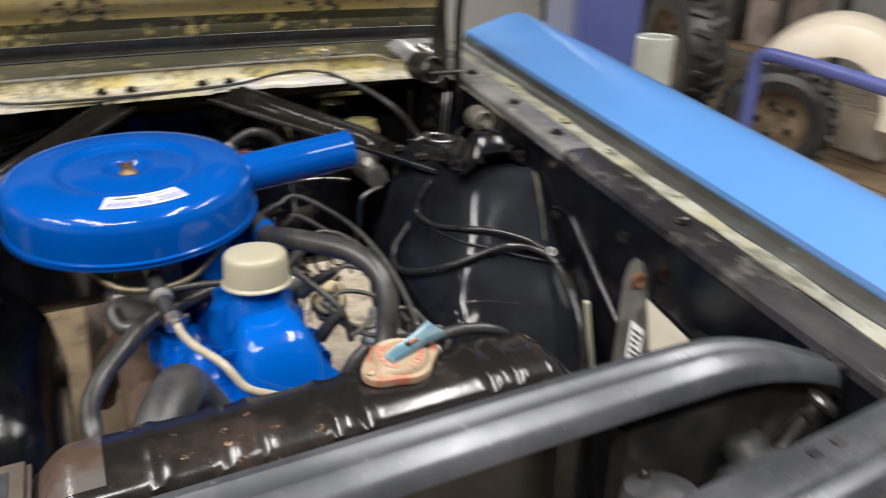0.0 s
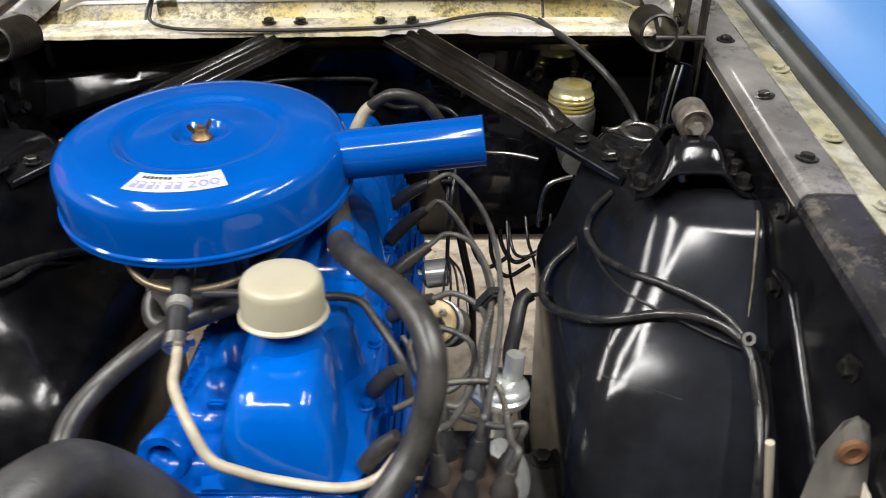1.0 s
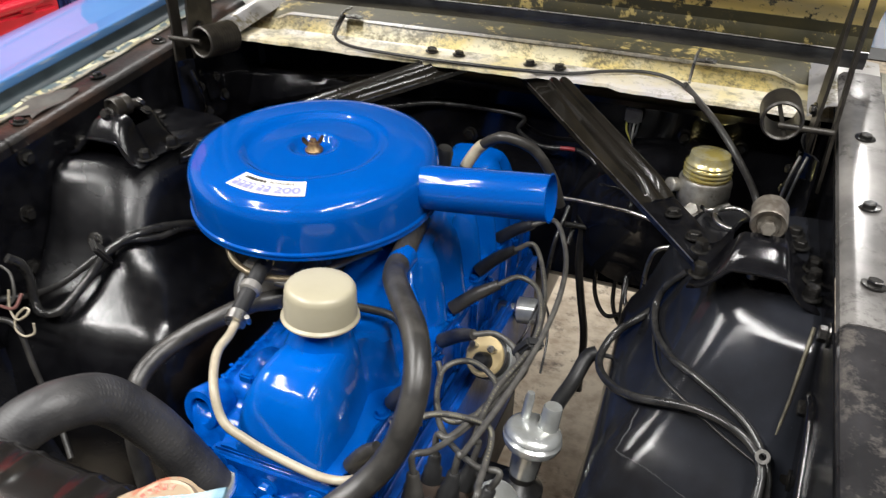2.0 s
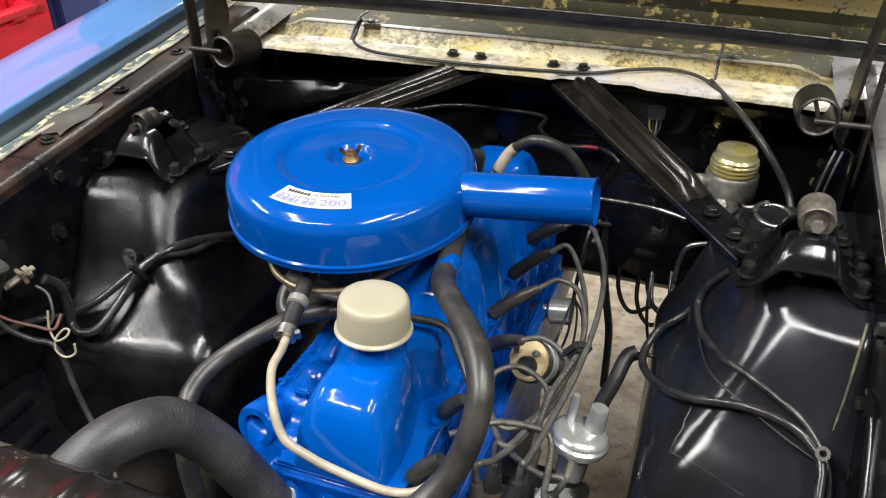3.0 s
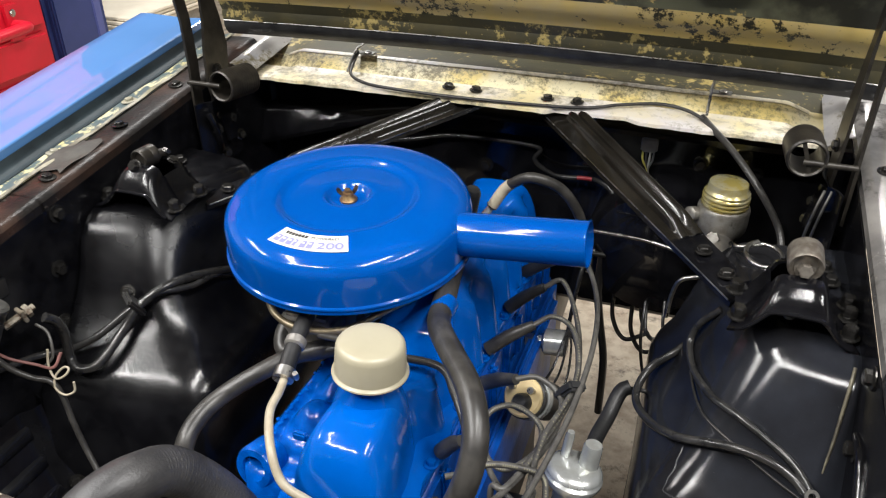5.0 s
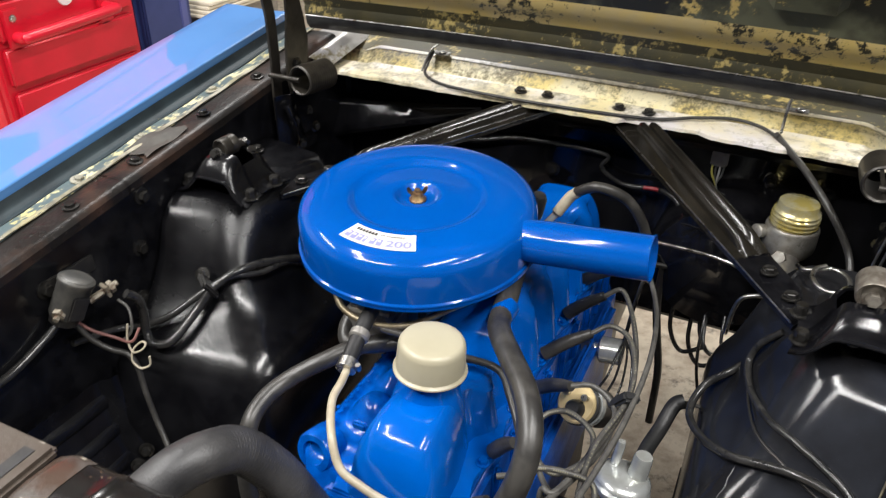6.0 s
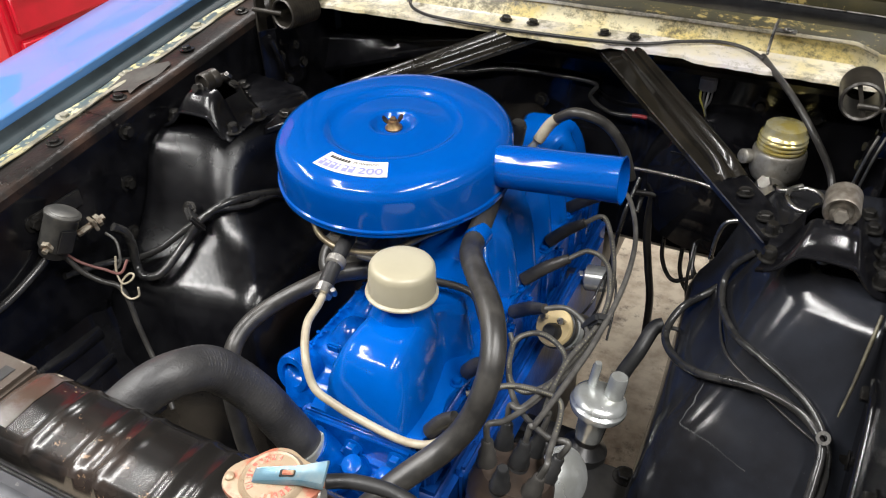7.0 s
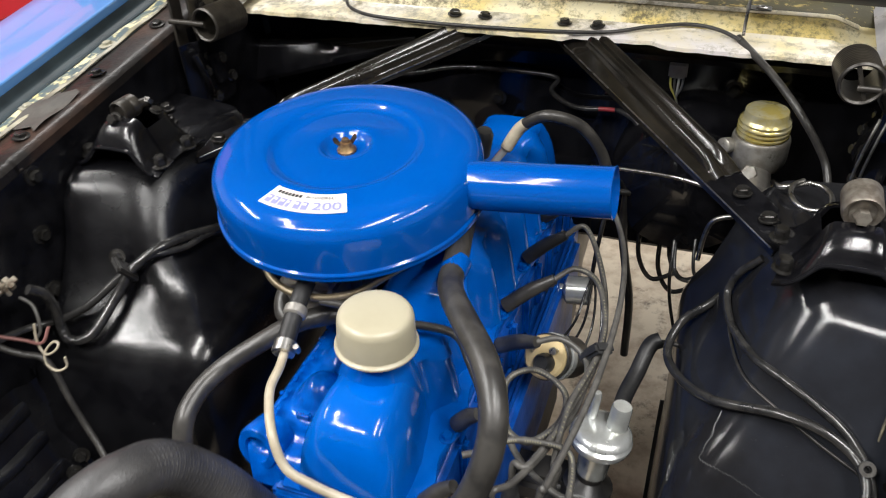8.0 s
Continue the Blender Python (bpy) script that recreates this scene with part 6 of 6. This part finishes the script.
bm = sheet([[(0.472, y, top - (top - 0.66) * u) for u in stations(0, 1, 4)] for y, top in ((-0.324, 0.791), (-0.345, 0.786), (-0.375, 0.78), (-0.404, 0.774))], 0.001)
pale = tagged(part("pale_sheet", bm, PALE), "pale cream sheet stuck beside the fender bracket", "sheet")
tag = thing("paper_label", "small white label with unreadable dark print", "label")


def on_tag(u, v, off):
    """A point of the label, u across and v down, off in front of it."""
    x, z = 0.441 + 0.019 * u - 0.013 * v, 0.772 - 0.018 * u - 0.046 * v
    return (x, -0.324 - 0.25 * (0.82 - z) - off, z)


def tag_quad(u0, v0, u1, v1, off):
    return sheet([[on_tag(u0, v0, off), on_tag(u1, v0, off)], [on_tag(u0, v1, off), on_tag(u1, v1, off)]], 0.0004)


part("paper", tag_quad(0, 0, 1, 1, 0), WHITE, tag)
for k in range(5):
    part("print_bar", tag_quad(0.14 + 0.05 * (k % 2), 0.16 + 0.15 * k, 0.85 - 0.1 * (k % 3), 0.23 + 0.15 * k, 0.0006), INK, tag)
part("edge_strip", tube([(0.433, -0.252, 0.758), (0.444, -0.252, 0.7), (0.456, -0.252, 0.64)], 0.004, 4), material("pale_strip", (0.45, 0.42, 0.33), 0.5), car, "pale metal edge strip")

panel = part("grille_panel", sheet([[(x, y + 0.1 * x * x, z) for y, z in ((-0.67, 0.838), (-0.671, 0.846), (-0.674, 0.851), (-0.68, 0.853), (-0.695, 0.8545), (-0.712, 0.853), (-0.716, 0.849), (-0.728, 0.847), (-0.738, 0.835), (-0.743, 0.7))] for x in stations(-0.56, 0.56, 24)], 0.002), GREY, car, "grey worn front panel")
for hx in (0.34, 0.37, 0.2, -0.3):
    part("hole", box(hx - 0.0055, -0.696 + 0.1 * hx * hx, 0.8535, hx + 0.0055, -0.686 + 0.1 * hx * hx, 0.8556, 0.0005), SATIN, panel, "dark square hole")
for side in (-1, 1):
    lamp_b = thing("headlight_bucket", "black headlight bucket behind the front panel", "headlight", "headlight buckets")
    lens_axis = aim((side * 0.345, -0.65, 0.775), (0, 0.75, 0.65))
    part("bowl", lathe([(0, 0.043), (0.03, 0.041), (0.036, 0.036), (0.055, 0.026), (0.061, 0.018), (0.07, 0.0), (0.0735, -0.022), (0.076, -0.023), (0.076, -0.028), (0.073, -0.028)], lens_axis, 36), DUSTGREY, lamp_b)
    part("rim", lathe([(0.055, 0.0275), (0.058, 0.0285), (0.0605, 0.026), (0.0605, 0.021)], lens_axis, 36), BOLTMETAL, lamp_b, "worn grey retaining ring")
    part("socket", lathe([(0.021, 0.04), (0.021, 0.056), (0.015, 0.062), (0, 0.062)], lens_axis, 18), RUBBER, lamp_b)
    part("adjuster", lathe([(0, 0), (0.01, 0.0), (0.009, 0.014), (0.0145, 0.017), (0.015, 0.021), (0.012, 0.024), (0, 0.025)], aim((side * 0.408, -0.62, 0.828), (0.45 * side, -0.25, 0.8)), 20), BOLTMETAL, lamp_b, "dull grey headlight adjuster")
    part("stay", tube([(side * 0.414, -0.622, 0.83), (side * 0.4, -0.618, 0.815), (side * 0.38, -0.618, 0.79)], 0.0085, 5), SATIN, lamp_b)
    part("spring", tube([(side * 0.392, -0.627, 0.845), (side * 0.385, -0.622, 0.83), (side * 0.378, -0.618, 0.812)], 0.003, 5, 8), BOLTMETAL, lamp_b)
horn = thing("horn", "round black horn bolted behind the front panel", "horn")
HORN = aim((0.232, -0.634, 0.775), (0.1, 0.25, 1))
part("body", lathe([(0, -0.02), (0.026, -0.02), (0.033, -0.006), (0.034, 0.014), (0.034, 0.03), (0.03, 0.04), (0.02, 0.045), (0.008, 0.0465), (0, 0.0465)], HORN, 32), DUSTGREY, horn)
part("clamp_ring", lathe([(0.0335, 0.01), (0.039, 0.01), (0.0395, 0.0125), (0.039, 0.015), (0.0335, 0.015)], HORN, 32), BOLTMETAL, horn, "worn grey clamp ring")
part("terminal", lathe([(0, 0.04), (0.0045, 0.04), (0.0045, 0.052), (0.003, 0.054), (0, 0.054)], HORN @ pose(0.012, -0.006, 0), 8), BOLTMETAL, horn)
part("bracket", box(-0.008, 0.03, -0.004, 0.008, 0.055, 0.0, 0.001, m=HORN), SATIN, horn)
part("front_floor", box(-0.46, -0.73, 0.5, 0.46, -0.57, 0.51, 0.002), SATIN, car)

# ---- the rest of the workshop ----
# Added brown sheet darkens the floor where the car's underside should shade it.
shade_sheet = part("floor_shade_sheet", sheet([[(x, y, 0.004 + 0.002 * math.sin(7 * x + 3 * y)) for x in stations(-1.0, -0.1, 7)] for y in stations(0.35, 1.9, 10)], 0.003), material("floor_shade_brown", (0.2, 0.145, 0.08), 0.7, grain=(0.14, 0.1, 0.055), scale=6, patch=(0.05, 0.038, 0.025), patch_scale=6, patch_low=0.55, patch_high=0.65))
tagged(shade_sheet, "brown sheet added on the floor for the shade under the car", "cardboard")
cabinet = thing("tool_cabinet", "red steel tool cabinet with a tubular handle", "tool cabinet")
part("body", box(-2.5, 0.73, 0.06, -1.92, 1.33, 1.0, 0.02, 3), RED, cabinet)
part("upper_chest", box(-2.48, 0.74, 1.004, -1.95, 1.32, 1.92, 0.02, 3), RED, cabinet)
for k, (z0, z1) in enumerate(((0.1, 0.3), (0.32, 0.52), (0.54, 0.66), (0.68, 0.8), (0.82, 0.96), (1.04, 1.16), (1.18, 1.3), (1.32, 1.45), (1.47, 1.6), (1.62, 1.75), (1.77, 1.89))):
    back_by = 0.03 if z0 > 1 else 0
    drawer = part("drawer", box(-1.925 - back_by, 0.765, z0, -1.9 - back_by, 1.295, z1, 0.008, 3), RED, cabinet)
part("handle", tube([(-1.9, 0.81, 0.69), (-1.85, 0.81, 0.695), (-1.835, 0.84, 0.7), (-1.835, 1.13, 0.71), (-1.85, 1.165, 0.71), (-1.9, 1.165, 0.71)], 0.018, 6, 16), RED, cabinet, "red tubular handle")
for y in (0.81, 1.165):
    part("handle_plate", box(-1.9, y - 0.03, 0.66, -1.89, y + 0.03, 0.78, 0.004), RED, cabinet)
    for dz in (-0.03, 0.03):
        hexbolt(aim((-1.889, y, 0.72 + dz), (1, 0, 0)), 0.009, 0.006, 0.012, STEEL, cabinet)
part("badge", lathe([(0, 0), (0.03, 0), (0.03, 0.004), (0, 0.005)], aim((-1.9, 1.02, 0.775), (1, 0, 0)), 20), WHITE, cabinet, "round white badge")
for y in (0.82, 1.24):
    for x in (-2.4, -2.0):
        part("caster", lathe([(0, -0.02), (0.03, -0.02), (0.03, 0.02), (0, 0.02)], aim((x, y, 0.03), (0, 1, 0)), 16), RUBBER, cabinet)
locker = thing("storage_cabinet", "navy blue steel storage cabinet", "cabinet")
part("body", box(-2.6, 1.36, 0.0, -1.95, 1.64, 1.7, 0.015), NAVY, locker)
part("door", box(-1.955, 1.38, 0.05, -1.935, 1.62, 1.66, 0.006), NAVY, locker)
part("bright_edge", box(-1.95, 1.56, 0.05, -1.93, 1.6, 1.66, 0.004), LIFT, locker)
stack = thing("board_stack", "stack of pale boards on a stand", "boards")
for k in range(4):
    part("board", box(-2.3, 1.66 + 0.01 * k, 0.55 + 0.015 * k, -1.9 + 0.006 * (k % 2), 2.25 - 0.012 * k, 0.562 + 0.015 * k, 0.002), PALE, stack)
part("stand", box(-2.25, 1.7, 0.0, -1.94, 2.2, 0.55, 0.01), CAST, stack)

lift = thing("car_lift_column", "blue steel car lift column", "lift column")
part("column", box(1.505, 1.29, 0.0, 1.77, 1.34, 3.0, 0.008), LIFT, lift)
part("column_side", box(1.5, 1.343, 0.0, 1.765, 1.53, 3.0, 0.008), material("grey_blue_lift_side", (0.16, 0.18, 0.27), 0.4, grain=(0.2, 0.21, 0.28), scale=5), lift)
part("base", box(1.35, 0.9, 0.0, 1.9, 1.6, 0.03, 0.005), LIFT, lift)
part("arm", box(1.32, 1.3, 0.1, 1.5, 1.5, 0.74, 0.01), DULLGREY, lift)
for k in range(3):
    part("arm_plate", box(1.3 + 0.004 * k, 1.23, 0.742 + 0.019 * k, 1.495, 1.6, 0.758 + 0.019 * k, 0.003), ZINC, lift, "pale metal arm plate")
bench = thing("workbench", "low brown wooden workbench", "workbench")
WOOD = material("dirty_wood", (0.1, 0.065, 0.04), 0.6, grain=(0.16, 0.11, 0.065), scale=5, bump=0.2, bump_scale=30)
for k in range(5):
    part("plank", box(1.8 + 0.18 * k, 0.0, 0.37, 1.975 + 0.18 * k, 1.12, 0.4, 0.004), WOOD, bench)
for x in (1.86, 2.62):
    for y in (0.06, 1.05):
        part("leg", box(x - 0.035, y - 0.035, 0, x + 0.035, y + 0.035, 0.37, 0.005), WOOD, bench)
bottle = thing("tube_roll", "pale translucent roll standing beside the lift", "roll")
part("shell", lathe([(0.05, 0.0), (0.06, 0.0), (0.06, 0.865), (0.055, 0.87), (0.05, 0.865), (0.05, 0.0)], Matrix.Translation((1.52, 0.92, 0)), 24), material("pale_green_plastic", (0.42, 0.43, 0.38), 0.35, grain=(0.32, 0.33, 0.29), scale=9), bottle)
back = thing("storage_shelf", "dark shelf unit with cluttered brown goods", "shelf")
for z in (0.5, 0.95, 1.4, 1.85):
    part("board", box(3.2, 1.9, z, 3.7, 4.2, z + 0.03, 0.003), WOOD, back)
for y in (1.92, 3.0, 4.16):
    for x in (3.22, 3.68):
        part("post", box(x - 0.02, y - 0.02, 0, x + 0.02, y + 0.02, 2.1, 0.003), SATIN, back)
random.seed(11)
GOODS = [material("goods_%s" % "abcde"[k], c, 0.6, grain=tuple(v * 0.6 for v in c), scale=9) for k, c in enumerate(((0.16, 0.11, 0.06), (0.05, 0.045, 0.04), (0.3, 0.24, 0.15), (0.09, 0.1, 0.08), (0.25, 0.2, 0.17)))]
for z in (0.53, 0.98, 1.43):
    y = 2.0
    while y < 3.9:
        w, h, d = random.uniform(0.1, 0.3), random.uniform(0.12, 0.34), random.uniform(0.2, 0.4)
        if random.random() < 0.45:
            good = part("can", lathe([(0, 0), (w * 0.45, 0), (w * 0.46, 0.01), (w * 0.46, h * 0.9), (w * 0.4, h), (0, h)], pose(3.4, y + w / 2, z), 20), random.choice(GOODS))
            tagged(good, "dull metal can on the shelf", "can", "shelf goods")
        else:
            good = part("carton", box(3.25, y, z, 3.25 + d, y + w, z + h, 0.006), random.choice(GOODS))
            tagged(good, "worn brown carton on the shelf", "carton", "shelf goods")
        y += w + random.uniform(0.01, 0.12)


MUD = material("dry_mud_tan", (0.2, 0.145, 0.085), 0.7, grain=(0.1, 0.07, 0.045), scale=14, bump=0.5, bump_scale=60)


def tyre(m, label, rim, r=0.25):
    ob = thing("tyre", label, "tyre", "loose tyres")
    tread = part("tread", lathe([(q * r, h) for q, h in ((0.62, -0.075), (0.8, -0.085), (0.93, -0.075), (0.985, -0.05), (1, 0), (0.985, 0.05), (0.93, 0.075), (0.8, 0.085), (0.62, 0.075), (0.62, -0.075))], m, 40), RUBBER, ob)
    for k in range(20):
        for s in (-1, 1):
            part("lug", box(-0.012, 0.0 if s > 0 else -0.07, -0.008, 0.012, 0.07 if s > 0 else 0.0, 0.012, 0.003, 1, m=m @ pose(0, 0, 0, 0, 0, 18 * k + 9 * (s > 0)) @ pose(0.99 * r, 0, 0, 90, 0, 90) @ pose(0, 0, 0, 0, 0, 25 * s)), RUBBER, tread)
    part("rim", lathe([(q * r, h) for q, h in ((0, -0.02), (0.2, -0.02), (0.22, -0.03), (0.5, -0.03), (0.6, -0.06), (0.65, -0.078), (0.66, 0.06), (0.4, 0.04), (0, 0.04))], m, 32), rim, ob, "muddy tan rim")
    for k in range(5):
        hexbolt(m @ pose(0.16 * r * 2 * math.cos(k * 1.257), 0.16 * r * 2 * math.sin(k * 1.257), -0.031, 180), 0.01, 0.01, 0.013, SATIN, ob)


tyre(aim((2.1, 1.42, 0.715), (0.95, -0.3, 0.05)), "dark lugged tyre with a tan rim behind the lift", MUD, 0.245)
stool = thing("stand", "dark steel stand under a tyre", "stand")
part("top", box(1.96, 1.22, 0.44, 2.24, 1.62, 0.468, 0.005), SATIN, stool)
for x in (2.0, 2.2):
    for y in (1.26, 1.58):
        part("leg", box(x - 0.02, y - 0.02, 0, x + 0.02, y + 0.02, 0.44, 0.003), SATIN, stool)
tyre(aim((2.0, 0.82, 0.58), (0.8, 0.55, 0.02)), "muddy brown wheel standing on the workbench", MUD, 0.18)
guard = thing("wheel_guard", "cream plastic wheel guard over a muddy wheel", "wheel guard")
CREAMPLASTIC = material("cream_plastic", (0.66, 0.59, 0.48), 0.4, grain=(0.58, 0.5, 0.39), scale=5)
GM = Matrix.Translation((2.3, 0.86, 0.6)) @ pose(0, 0, 0, 0, 0, 35)
rows = []
for k in range(19):
    a = radians(-12 + 204 * k / 18)
    rows.append([GM @ Vector((x, 0.29 * q * math.cos(a), 0.31 * q * math.sin(a))) for x, q in ((0.15, 0.86), (0.145, 0.93), (0.1, 0.985), (0.0, 1.0), (-0.1, 0.985), (-0.15, 0.93), (-0.17, 0.8), (-0.172, 0.6))])
part("shell", sheet(rows, 0.006), CREAMPLASTIC, guard)
part("foot", box(2.42, 0.7, 0.4, 2.48, 0.93, 0.57, 0.01), CREAMPLASTIC, guard)
truck = thing("hand_truck", "blue tubular hand truck frame", "hand truck")
part("rail", tube([(1.74, 0.71, 0.0), (1.74, 0.71, 0.4), (1.74, 0.71, 0.77), (1.738, 0.69, 0.83), (1.735, 0.65, 0.842)], 0.02, 6), LIFT, truck)
part("crossbar", tube([(1.735, 0.65, 0.842), (1.72, 0.45, 0.838), (1.7, 0.25, 0.83), (1.67, -0.1, 0.815)], 0.02, 5), LIFT, truck)
part("rail", tube([(1.67, -0.1, 0.815), (1.667, -0.14, 0.79), (1.667, -0.15, 0.6), (1.667, -0.15, 0.0)], 0.02, 6), LIFT, truck)
